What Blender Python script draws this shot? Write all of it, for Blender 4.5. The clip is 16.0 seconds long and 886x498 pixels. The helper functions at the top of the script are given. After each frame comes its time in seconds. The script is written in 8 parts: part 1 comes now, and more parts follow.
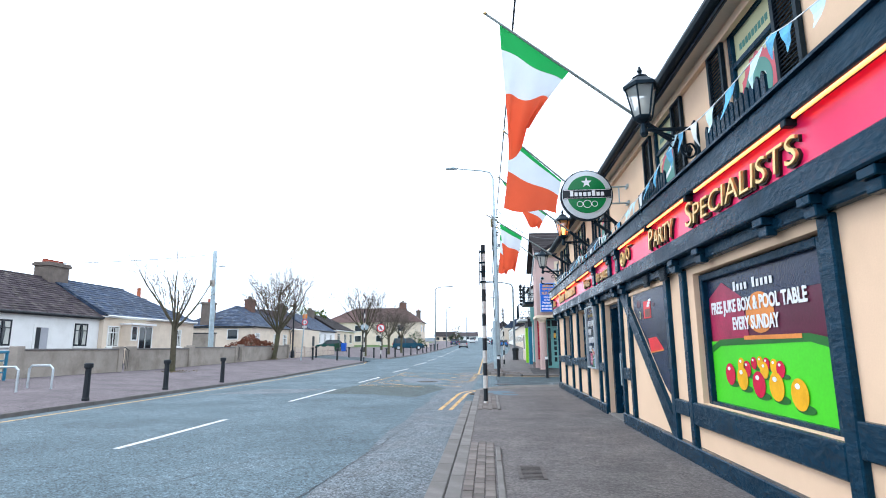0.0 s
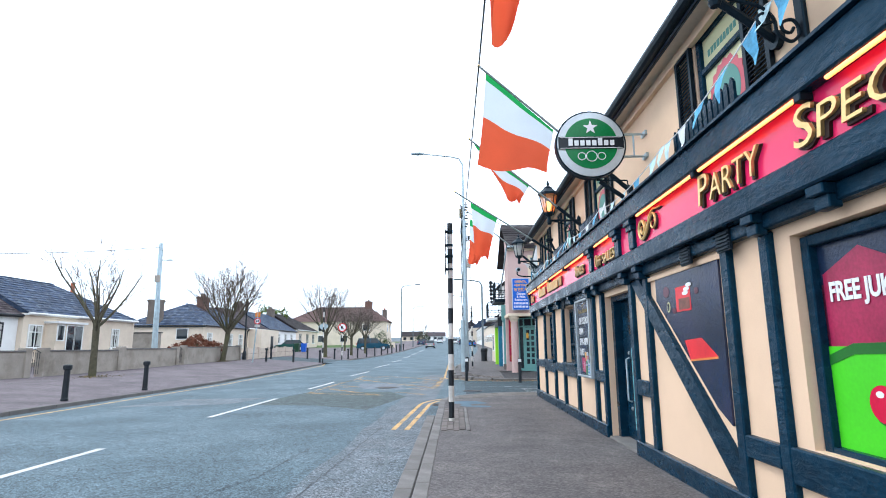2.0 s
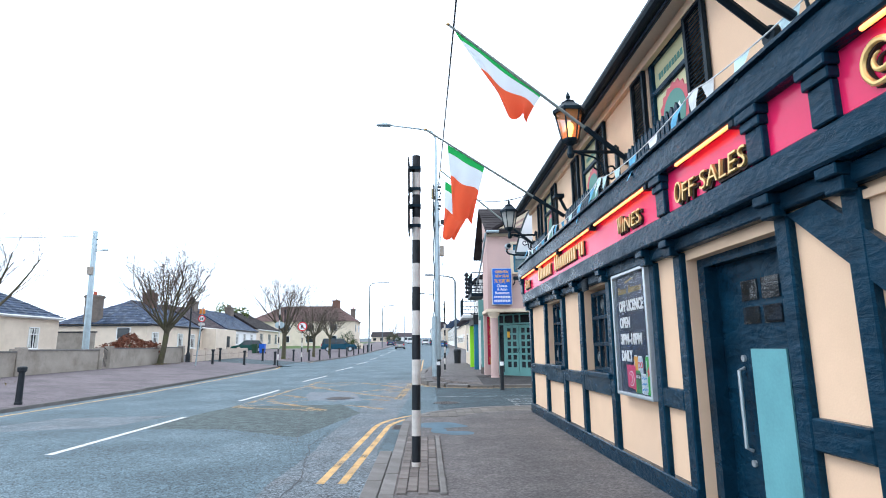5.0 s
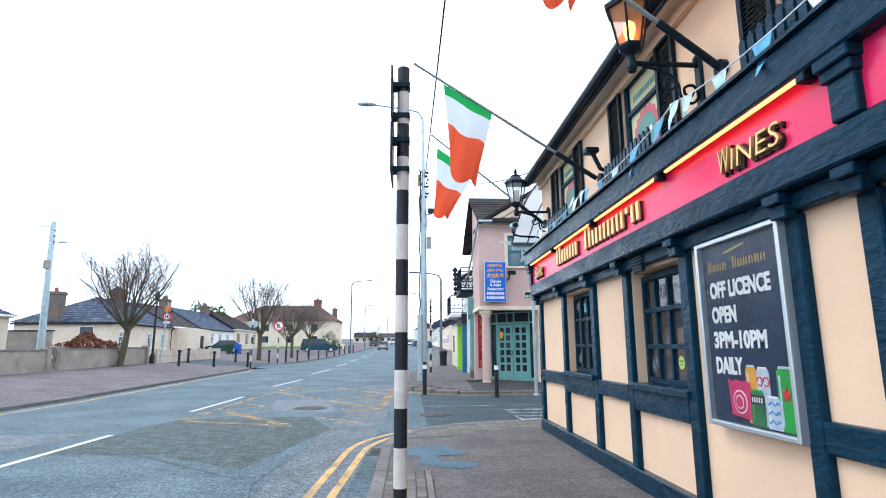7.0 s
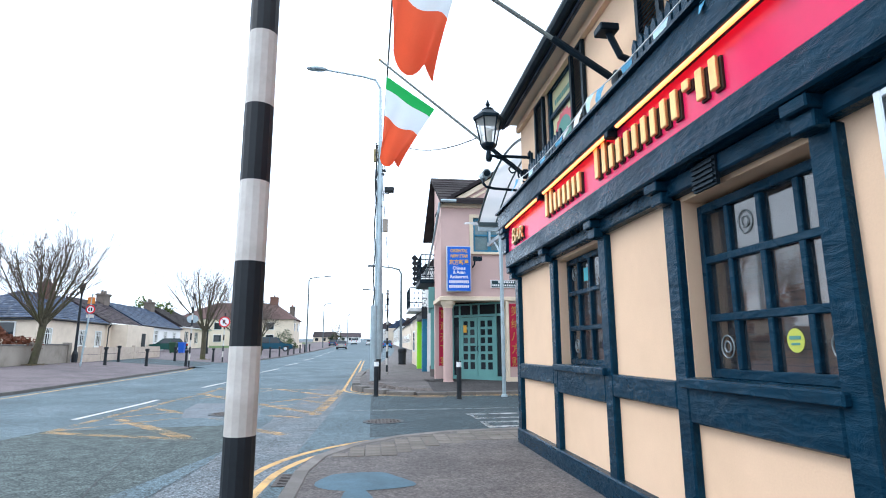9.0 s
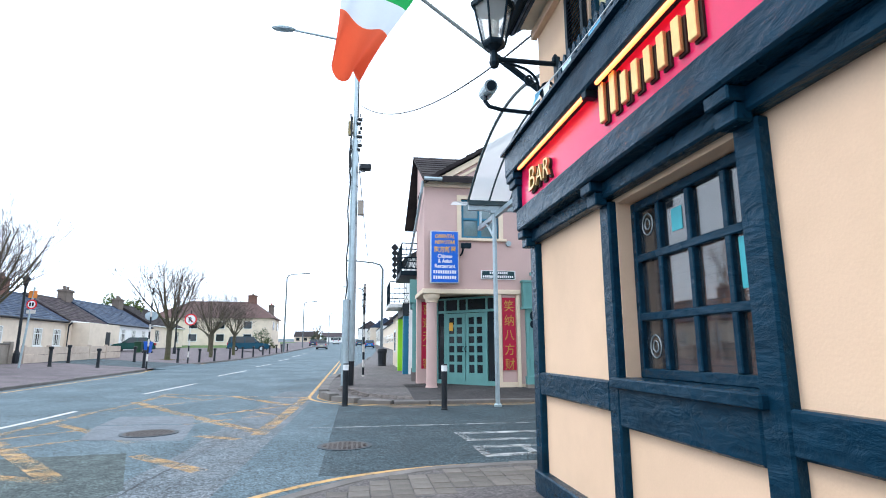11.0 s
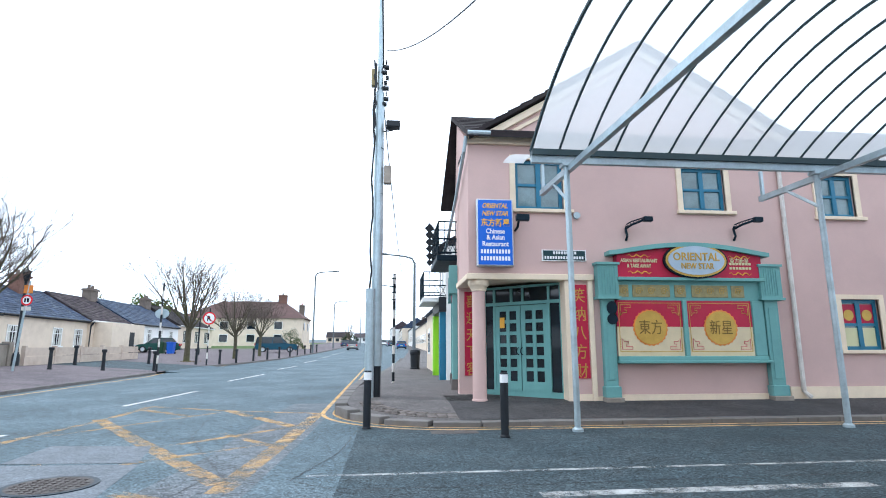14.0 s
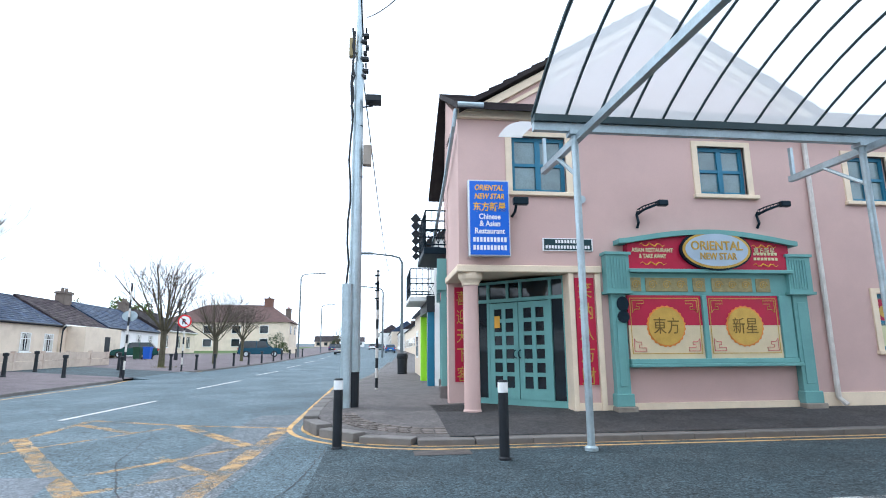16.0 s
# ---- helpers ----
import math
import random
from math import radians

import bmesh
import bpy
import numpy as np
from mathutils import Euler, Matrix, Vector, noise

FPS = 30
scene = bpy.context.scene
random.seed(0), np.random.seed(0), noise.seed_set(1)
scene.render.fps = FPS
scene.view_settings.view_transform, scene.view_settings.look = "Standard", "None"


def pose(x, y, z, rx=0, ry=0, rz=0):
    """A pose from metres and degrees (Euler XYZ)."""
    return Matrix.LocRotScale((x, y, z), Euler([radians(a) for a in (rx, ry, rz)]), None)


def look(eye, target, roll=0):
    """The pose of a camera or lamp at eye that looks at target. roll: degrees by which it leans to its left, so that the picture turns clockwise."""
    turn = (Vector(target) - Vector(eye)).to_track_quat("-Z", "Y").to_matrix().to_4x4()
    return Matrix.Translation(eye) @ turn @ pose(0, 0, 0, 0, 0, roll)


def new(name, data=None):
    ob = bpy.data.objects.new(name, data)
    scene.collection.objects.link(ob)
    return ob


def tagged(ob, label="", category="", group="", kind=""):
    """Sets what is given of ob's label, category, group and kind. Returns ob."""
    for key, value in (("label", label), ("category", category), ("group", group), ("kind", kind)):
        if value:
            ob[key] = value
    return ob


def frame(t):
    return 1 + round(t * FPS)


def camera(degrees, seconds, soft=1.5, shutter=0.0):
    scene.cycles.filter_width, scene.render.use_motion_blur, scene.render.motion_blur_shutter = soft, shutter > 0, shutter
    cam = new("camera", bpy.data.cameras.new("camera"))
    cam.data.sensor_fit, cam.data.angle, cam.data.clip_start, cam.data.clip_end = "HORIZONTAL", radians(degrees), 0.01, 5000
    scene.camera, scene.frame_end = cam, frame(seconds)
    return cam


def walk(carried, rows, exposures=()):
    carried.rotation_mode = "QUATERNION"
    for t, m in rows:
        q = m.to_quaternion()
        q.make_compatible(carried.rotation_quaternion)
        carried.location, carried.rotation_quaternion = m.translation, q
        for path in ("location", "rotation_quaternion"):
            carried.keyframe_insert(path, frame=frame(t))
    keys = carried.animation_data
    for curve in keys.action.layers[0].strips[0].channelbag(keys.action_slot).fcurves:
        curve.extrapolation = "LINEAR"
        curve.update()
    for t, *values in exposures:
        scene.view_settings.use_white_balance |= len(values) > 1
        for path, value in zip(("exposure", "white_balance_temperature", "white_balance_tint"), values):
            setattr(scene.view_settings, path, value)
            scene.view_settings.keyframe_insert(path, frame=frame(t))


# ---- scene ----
cam = camera(78.0, 16.0, soft=1.0)
METRES, EYE, TILT, LEAN, TURN = 20.27, 1.5, 0.0, 0.0, 4.6
ROWS = [
    (0.0, 0.0, 0.0, 0.0, 0.07, 10.23, 0.38),
    (0.5, 0.002, 0.034, -0.0, -1.44, 10.2, 0.36),
    (1.0, 0.0046, 0.0686, 0.0014, -1.86, 10.17, 0.42),
    (1.5, 0.0073, 0.1025, 0.0028, -2.45, 10.21, 0.34),
    (2.0, 0.0116, 0.1377, 0.0031, -3.27, 10.2, 0.42),
    (2.5, 0.0151, 0.1727, 0.004, -3.49, 10.2, 0.35),
    (3.0, 0.0191, 0.2082, 0.0028, -4.59, 10.2, 0.39),
    (3.5, 0.0197, 0.2432, 0.0031, -4.66, 10.19, 0.32),
    (4.0, 0.0238, 0.2767, 0.0023, -5.01, 10.25, 0.35),
    (6.5, 0.0372, 0.4309, 0.005, -7.72, 10.26, 0.38),
    (7.0, 0.0362, 0.4596, 0.0047, -7.98, 10.33, 0.27),
    (7.5, 0.0395, 0.4868, 0.0016, -8.62, 10.39, 0.32),
    (8.0, 0.0462, 0.5165, -0.0015, -8.6, 10.39, 0.37),
    (8.5, 0.0554, 0.5508, -0.0043, -10.26, 10.37, 0.33),
    (11.0, 0.0938, 0.7133, -0.0036, -13.52, 10.36, 0.14),
    (11.5, 0.0966, 0.746, -0.0033, -12.28, 10.32, 0.18),
    (12.0, 0.1034, 0.7786, -0.0048, -12.1, 10.35, 0.16),
    (12.5, 0.1076, 0.8118, -0.0039, -11.57, 10.32, 0.15),
    (13.0, 0.1111, 0.8433, -0.004, -11.42, 10.38, 0.07),
    (13.5, 0.1148, 0.8739, -0.0031, -10.74, 10.37, 0.13),
    (14.0, 0.1159, 0.902, -0.0023, -10.23, 10.45, 0.07),
    (14.5, 0.1192, 0.9305, -0.0017, -9.88, 10.45, 0.15),
    (15.0, 0.1211, 0.9535, -0.0018, -9.44, 10.64, 0.15),
    (15.5, 0.1259, 0.9723, -0.0031, -10.44, 10.73, 0.21),
    (16.0, 0.1342, 0.9853, -0.0028, -11.25, 10.81, 0.4),
]
walk(cam, [(t, pose(0, 0, EYE, TILT, LEAN, TURN) @ pose(METRES * x, METRES * y, METRES * z, 90 + pitch, roll, yaw)) for t, x, y, z, yaw, pitch, roll in ROWS])

# ---------------------------------------------------------------- world and light
world = bpy.data.worlds.new("overcast_sky")
scene.world = world
world.use_nodes = True
wn = world.node_tree
wn.nodes.clear()
w_out = wn.nodes.new("ShaderNodeOutputWorld")
w_bg = wn.nodes.new("ShaderNodeBackground")
w_sky = wn.nodes.new("ShaderNodeTexSky")
w_sky.sky_type = "NISHITA"
w_sky.sun_disc = False
w_sky.sun_elevation, w_sky.sun_rotation = radians(48), radians(-70)
w_mix = wn.nodes.new("ShaderNodeMix")
w_mix.data_type = "RGBA"
w_mix.inputs[0].default_value = 0.86
w_mix.inputs[7].default_value = (16.2, 18.7, 22.0, 1)
wn.links.new(w_sky.outputs[0], w_mix.inputs[6])
wn.links.new(w_mix.outputs[2], w_bg.inputs[0])
w_bg.inputs[1].default_value = 0.125
wn.links.new(w_bg.outputs[0], w_out.inputs[0])
sun = new("sun", bpy.data.lights.new("sun", "SUN"))
sun.data.energy, sun.data.angle, sun.data.color = 1.2, radians(14), (1.0, 0.98, 0.95)
sun.matrix_basis = look((-14, 5, 18), (0, 0, 0))
scene.view_settings.exposure = 0.0

# ---------------------------------------------------------------- helpers of this scene
R = random.Random(7)


def gz(y):
    """Height of the carriageway, which climbs gently beyond the junction."""
    return 0.012 * min(max(0.0, y - 28), 32) + 0.02 * max(0.0, y - 60)


def far_z(x, y):
    """Height of the wide footway on the far side."""
    return 0.10 + gz(y) + min(0.40, max(0.0, 0.065 * (-10.9 - x)))


def mat(name, col, rough=0.8, metal=0.0, var=0.12, scale=1.5, fine=40.0, bump=0.15, dist=0.01, spec=0.3, dirt=None, dirt_amt=0.0, dirt_scale=0.8,
        rand=0.0, emit=None, glow=0.0, stretch=(1, 1, 1), wear=(0.48, 0.68), speck=0.0, crackle=0.0):
    m = bpy.data.materials.new(name)
    m.use_nodes = True
    t = m.node_tree
    b = t.nodes["Principled BSDF"]
    b.inputs["Roughness"].default_value = rough
    b.inputs["Metallic"].default_value = metal
    b.inputs["Specular IOR Level"].default_value = spec
    tc = t.nodes.new("ShaderNodeTexCoord")
    mp = t.nodes.new("ShaderNodeMapping")
    mp.inputs["Scale"].default_value = stretch
    t.links.new(tc.outputs["Object"], mp.inputs[0])
    n1 = t.nodes.new("ShaderNodeTexNoise")
    n1.inputs["Scale"].default_value, n1.inputs["Detail"].default_value = scale, 6
    n2 = t.nodes.new("ShaderNodeTexNoise")
    n2.inputs["Scale"].default_value, n2.inputs["Detail"].default_value = fine, 3
    t.links.new(mp.outputs[0], n1.inputs[0])
    t.links.new(mp.outputs[0], n2.inputs[0])
    add = t.nodes.new("ShaderNodeMath")
    add.operation = "MULTIPLY_ADD"
    t.links.new(n2.outputs[0], add.inputs[0])
    add.inputs[1].default_value = 0.5
    t.links.new(n1.outputs[0], add.inputs[2])
    mr = t.nodes.new("ShaderNodeMapRange")
    mr.inputs[1].default_value, mr.inputs[2].default_value = 0.45, 1.05
    mr.inputs[3].default_value, mr.inputs[4].default_value = 1 - var, 1 + var
    t.links.new(add.outputs[0], mr.inputs[0])
    last = mr.outputs[0]
    if rand:
        oi = t.nodes.new("ShaderNodeObjectInfo")
        r2 = t.nodes.new("ShaderNodeMapRange")
        r2.inputs[3].default_value, r2.inputs[4].default_value = 1 - rand, 1 + rand
        t.links.new(oi.outputs["Random"], r2.inputs[0])
        mu = t.nodes.new("ShaderNodeMath")
        mu.operation = "MULTIPLY"
        t.links.new(last, mu.inputs[0])
        t.links.new(r2.outputs[0], mu.inputs[1])
        last = mu.outputs[0]
    vm = t.nodes.new("ShaderNodeVectorMath")
    vm.operation = "SCALE"
    vm.inputs[0].default_value = col
    t.links.new(last, vm.inputs["Scale"])
    out = vm.outputs[0]
    if dirt:
        n3 = t.nodes.new("ShaderNodeTexNoise")
        n3.inputs["Scale"].default_value, n3.inputs["Detail"].default_value, n3.inputs["Roughness"].default_value = dirt_scale, 9, 0.65
        t.links.new(mp.outputs[0], n3.inputs[0])
        r3 = t.nodes.new("ShaderNodeMapRange")
        r3.inputs[1].default_value, r3.inputs[2].default_value = wear
        r3.inputs[3].default_value, r3.inputs[4].default_value = 0, dirt_amt
        t.links.new(n3.outputs[0], r3.inputs[0])
        mx = t.nodes.new("ShaderNodeMix")
        mx.data_type = "RGBA"
        t.links.new(r3.outputs[0], mx.inputs[0])
        t.links.new(out, mx.inputs[6])
        mx.inputs[7].default_value = (*dirt, 1)
        out = mx.outputs[2]
    if speck:
        n4 = t.nodes.new("ShaderNodeTexNoise")
        n4.inputs["Scale"].default_value, n4.inputs["Detail"].default_value, n4.inputs["Roughness"].default_value = 42, 4, 0.8
        n5 = t.nodes.new("ShaderNodeTexNoise")
        n5.inputs["Scale"].default_value, n5.inputs["Detail"].default_value, n5.inputs["Roughness"].default_value = 7, 8, 0.8
        t.links.new(mp.outputs[0], n4.inputs[0])
        t.links.new(mp.outputs[0], n5.inputs[0])
        sm = t.nodes.new("ShaderNodeMath")
        sm.operation = "MULTIPLY_ADD"
        sm.inputs[1].default_value = 0.6
        t.links.new(n5.outputs[0], sm.inputs[0])
        t.links.new(n4.outputs[0], sm.inputs[2])
        r4 = t.nodes.new("ShaderNodeMapRange")
        r4.inputs[1].default_value, r4.inputs[2].default_value = 0.55, 1.05
        r4.inputs[3].default_value, r4.inputs[4].default_value = max(0.12, 1 - speck), 1 + speck
        t.links.new(sm.outputs[0], r4.inputs[0])
        # single stones of the aggregate, each with its own tone
        vs = t.nodes.new("ShaderNodeTexVoronoi")
        vs.inputs["Scale"].default_value = 50
        t.links.new(mp.outputs[0], vs.inputs["Vector"])
        sp = t.nodes.new("ShaderNodeSeparateColor")
        t.links.new(vs.outputs["Color"], sp.inputs[0])
        r5 = t.nodes.new("ShaderNodeMapRange")
        r5.inputs[3].default_value, r5.inputs[4].default_value = max(0.15, 1 - 0.58 * speck), 1 + 0.58 * speck
        t.links.new(sp.outputs[0], r5.inputs[0])
        m5 = t.nodes.new("ShaderNodeMath")
        m5.operation = "MULTIPLY"
        t.links.new(r4.outputs[0], m5.inputs[0])
        t.links.new(r5.outputs[0], m5.inputs[1])
        v4 = t.nodes.new("ShaderNodeVectorMath")
        v4.operation = "SCALE"
        t.links.new(out, v4.inputs[0])
        t.links.new(m5.outputs[0], v4.inputs["Scale"])
        out = v4.outputs[0]
    t.links.new(out, b.inputs["Base Color"])
    if name in ("black_painted_timber", "black_iron"):
        b.inputs["Specular Tint"].default_value = (0.28, 0.7, 1.0, 1)
    if bump:
        bp = t.nodes.new("ShaderNodeBump")
        bp.inputs["Strength"].default_value, bp.inputs["Distance"].default_value = bump, dist
        t.links.new(n2.outputs[0], bp.inputs["Height"])
        t.links.new(bp.outputs[0], b.inputs["Normal"])
        if crackle:
            # brushed, lumpy gloss coat: stretched waves and crazed cells under the fine grain
            vo = t.nodes.new("ShaderNodeTexVoronoi")
            vo.inputs["Scale"].default_value = 26
            n6 = t.nodes.new("ShaderNodeTexNoise")
            n6.inputs["Scale"].default_value, n6.inputs["Detail"].default_value, n6.inputs["Roughness"].default_value, n6.inputs["Distortion"].default_value = 9, 6, 0.7, 1.5
            t.links.new(mp.outputs[0], vo.inputs["Vector"])
            t.links.new(mp.outputs[0], n6.inputs["Vector"])
            sm6 = t.nodes.new("ShaderNodeMath")
            sm6.operation = "MULTIPLY_ADD"
            sm6.inputs[1].default_value = 0.35
            t.links.new(vo.outputs["Distance"], sm6.inputs[0])
            t.links.new(n6.outputs[0], sm6.inputs[2])
            b6 = t.nodes.new("ShaderNodeBump")
            b6.inputs["Strength"].default_value, b6.inputs["Distance"].default_value = crackle, 0.014
            t.links.new(sm6.outputs[0], b6.inputs["Height"])
            t.links.new(b6.outputs[0], bp.inputs["Normal"])
            rr = t.nodes.new("ShaderNodeMapRange")
            rr.inputs[1].default_value, rr.inputs[2].default_value = 0.35, 0.65
            rr.inputs[3].default_value, rr.inputs[4].default_value = rough - 0.06, rough + 0.2
            t.links.new(n1.outputs[0], rr.inputs[0])
            t.links.new(rr.outputs[0], b.inputs["Roughness"])
    if glow:
        b.inputs["Emission Color"].default_value = (*(emit or col), 1)
        b.inputs["Emission Strength"].default_value = glow
    return m


def glass_mat(name, tint, alpha=0.35, rough=0.04):
    m = mat(name, tint, rough, var=0.03, bump=0)
    m.node_tree.nodes["Principled BSDF"].inputs["Alpha"].default_value = alpha
    return m


def thing(name, loc, label, cat, group="", kind=""):
    ob = new(name)
    ob.location = loc
    ob.empty_display_size = 0.2
    return tagged(ob, label, cat, group, kind)


def part(name, bm, material, parent=None, label="", smooth=False):
    me = bpy.data.meshes.new(name)
    if isinstance(bm, bmesh.types.BMesh):
        bmesh.ops.recalc_face_normals(bm, faces=bm.faces[:])
        bm.to_mesh(me)
        bm.free()
    else:
        me = bm
    if material is not None:
        me.materials.clear()
        me.materials.append(material)
    if smooth:
        me.polygons.foreach_set("use_smooth", [True] * len(me.polygons))
    ob = new(name, me)
    if parent is not None:
        ob.parent = parent
        if parent.data is None:
            ob.matrix_parent_inverse = Matrix.Translation(-parent.location)
    return tagged(ob, label)


def solo(name, bm, material, label, cat, group="", kind="", smooth=False):
    return tagged(part(name, bm, material, None, "", smooth), label, cat, group, kind)


def B(*boxes, bevel=0.0):
    """A bmesh of boxes (x0, x1, y0, y1, z0, z1)."""
    bm = bmesh.new()
    for x0, x1, y0, y1, z0, z1 in boxes:
        v = [bm.verts.new(p) for p in ((x0, y0, z0), (x1, y0, z0), (x1, y1, z0), (x0, y1, z0), (x0, y0, z1), (x1, y0, z1), (x1, y1, z1), (x0, y1, z1))]
        for f in ((0, 3, 2, 1), (4, 5, 6, 7), (0, 1, 5, 4), (1, 2, 6, 5), (2, 3, 7, 6), (3, 0, 4, 7)):
            bm.faces.new([v[i] for i in f])
    if bevel:
        bmesh.ops.bevel(bm, geom=bm.edges[:], offset=bevel, segments=1, affect="EDGES")
    return bm


def smooth(pts, n=5):
    """Rounds a line of points."""
    p = [Vector(v) for v in pts]
    out = []
    for i in range(len(p) - 1):
        a0, a1, a2, a3 = p[max(i - 1, 0)], p[i], p[i + 1], p[min(i + 2, len(p) - 1)]
        for k in range(n):
            f = k / n
            out.append(0.5 * ((2 * a1) + (a2 - a0) * f + (2 * a0 - 5 * a1 + 4 * a2 - a3) * f * f + (3 * a1 - a0 - 3 * a2 + a3) * f ** 3))
    return out + [p[-1]]


def tube(bm, pts, radii, n=8, cap=True):
    """Sweeps a ring of n sides along pts; radii is one number or one for each point."""
    pts = [Vector(p) for p in pts]
    if not hasattr(radii, "__len__"):
        radii = [radii] * len(pts)
    rings, side = [], None
    for i, p in enumerate(pts):
        d = (pts[min(i + 1, len(pts) - 1)] - pts[max(i - 1, 0)])
        d = d.normalized() if d.length > 1e-9 else Vector((0, 0, 1))
        if side is None:
            side = d.orthogonal().normalized()
        side = side - d * side.dot(d)
        side = side.normalized() if side.length > 1e-6 else d.orthogonal().normalized()
        up = d.cross(side)
        rings.append([bm.verts.new(p + radii[i] * (math.cos(2 * math.pi * k / n) * side + math.sin(2 * math.pi * k / n) * up)) for k in range(n)])
    for a, b in zip(rings, rings[1:]):
        for k in range(n):
            bm.faces.new((a[k], a[(k + 1) % n], b[(k + 1) % n], b[k]))
    if cap:
        bm.faces.new(rings[0][::-1])
        bm.faces.new(rings[-1])
    return bm


def T(pts, radii, n=8):
    return tube(bmesh.new(), pts, radii, n)


def prism(outline, axis, a, b):
    """Extrudes an outline of pairs along an axis: 'x' takes (y, z), 'y' takes (x, z), 'z' takes (x, y)."""
    bm = bmesh.new()

    def at(p, s):
        return {"x": (s, p[0], p[1]), "y": (p[0], s, p[1]), "z": (p[0], p[1], s)}[axis]
    lo = [bm.verts.new(at(p, a)) for p in outline]
    hi = [bm.verts.new(at(p, b)) for p in outline]
    bm.faces.new(lo[::-1])
    bm.faces.new(hi)
    for i in range(len(outline)):
        j = (i + 1) % len(outline)
        bm.faces.new((lo[i], lo[j], hi[j], hi[i]))
    return bm


def lathe(profile, centre, n=16):
    """Turns (radius, z) pairs about the upright line through centre."""
    cx, cy = centre
    bm = bmesh.new()
    rings = [[bm.verts.new((cx + r * math.cos(2 * math.pi * k / n), cy + r * math.sin(2 * math.pi * k / n), z)) for k in range(n)] for r, z in profile]
    for a, b in zip(rings, rings[1:]):
        for k in range(n):
            bm.faces.new((a[k], a[(k + 1) % n], b[(k + 1) % n], b[k]))
    bm.faces.new(rings[0][::-1])
    bm.faces.new(rings[-1])
    return bm


def words(name, body, height, where, material, parent, thick=0.01, width=None, label="", shear=0.0, bold=0.0):
    """Lettering in the built-in font, its foot's middle at where; height is that of a capital, width squeezes the line."""
    cu = bpy.data.curves.new(name, "FONT")
    cu.body, cu.size, cu.align_x, cu.extrude, cu.shear, cu.offset = body, height / 0.72, "CENTER", thick / 2, shear, bold
    cu.resolution_u = 3
    tmp = bpy.data.objects.new(name, cu)
    me = bpy.data.meshes.new_from_object(tmp)
    bpy.data.objects.remove(tmp)
    xs = [v.co.x for v in me.vertices]
    if xs:
        w = max(xs) - min(xs)
        k = width / w if width and w > 0 else 1.0
        me.transform(Matrix.Translation((-(max(xs) + min(xs)) / 2, 0, 0)))
        me.transform(Matrix.Diagonal((k, 1, 1, 1)))
    me.transform(where)
    return part(name, me, material, parent, label)


def glyph_mesh(body, height, thick, shear, bold):
    cu = bpy.data.curves.new("lettering", "FONT")
    cu.body, cu.size, cu.extrude, cu.shear, cu.offset, cu.resolution_u = body, height / 0.72, thick / 2, shear, bold, 3
    tmp = bpy.data.objects.new("lettering", cu)
    me = bpy.data.meshes.new_from_object(tmp)
    bpy.data.objects.remove(tmp)
    xs = [v.co.x for v in me.vertices]
    return me, min(xs), max(xs)


def capitals(name, body, height, where, material, parent, thick, width, label, shear, bold):
    """As words(), but every letter is a part of its own."""
    made = []
    for i, ch in enumerate(body):
        if ch != " ":
            me, a, b = glyph_mesh(ch, height, thick, shear, bold)
            right = glyph_mesh(body[:i + 1], height, thick, shear, bold)[2]
            me.transform(Matrix.Translation((right - b, 0, 0)))
            made.append((me, right - b + a, right))
    lo, hi = made[0][1], made[-1][2]
    for me, a, b in made:
        me.transform(Matrix.Translation((-(lo + hi) / 2, 0, 0)))
        me.transform(Matrix.Diagonal((width / (hi - lo), 1, 1, 1)))
        me.transform(where)
        part(name, me, material, parent, label)


def on_pub(x, y, z):
    """Pose of lettering on a wall that looks towards -x."""
    return Matrix(((0, 0, -1, x), (-1, 0, 0, y), (0, 1, 0, z), (0, 0, 0, 1)))


def on_rest(x, y, z):
    """Pose of lettering on a wall that looks towards -y."""
    return Matrix(((1, 0, 0, x), (0, 0, -1, y), (0, 1, 0, z), (0, 0, 0, 1)))


# ---------------------------------------------------------------- materials
M_ASPH = mat("asphalt", (0.072, 0.109, 0.128), 0.8, var=0.34, scale=0.5, fine=24, bump=0.6, dist=0.012, dirt=(0.112, 0.146, 0.164), dirt_amt=0.6, dirt_scale=0.5, speck=1.0)
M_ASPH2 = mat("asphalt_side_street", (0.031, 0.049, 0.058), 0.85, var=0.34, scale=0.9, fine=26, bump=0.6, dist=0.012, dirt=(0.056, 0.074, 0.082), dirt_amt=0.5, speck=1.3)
M_PATCH = mat("asphalt_patch", (0.13, 0.15, 0.17), 0.75, var=0.2, scale=2, fine=60, bump=0.4, speck=0.5)
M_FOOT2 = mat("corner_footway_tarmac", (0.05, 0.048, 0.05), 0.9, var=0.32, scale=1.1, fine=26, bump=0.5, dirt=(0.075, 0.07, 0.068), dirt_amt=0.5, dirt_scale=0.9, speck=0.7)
M_FOOT = mat("footway_tarmac", (0.108, 0.099, 0.098), 0.9, var=0.32, scale=1.1, fine=26, bump=0.5, dirt=(0.165, 0.147, 0.14), dirt_amt=0.6, dirt_scale=1.6, speck=0.5)
M_PINK = mat("footway_pink_pavers", (0.135, 0.112, 0.120), 0.9, var=0.3, scale=0.9, fine=12, bump=0.5, dirt=(0.085, 0.076, 0.08), dirt_amt=0.6, speck=0.6)
M_KERB = mat("concrete_kerb", (0.165, 0.155, 0.148), 0.9, var=0.25, scale=3, fine=50, bump=0.4, rand=0.15, dirt=(0.14, 0.13, 0.12), dirt_amt=0.7, dirt_scale=2)
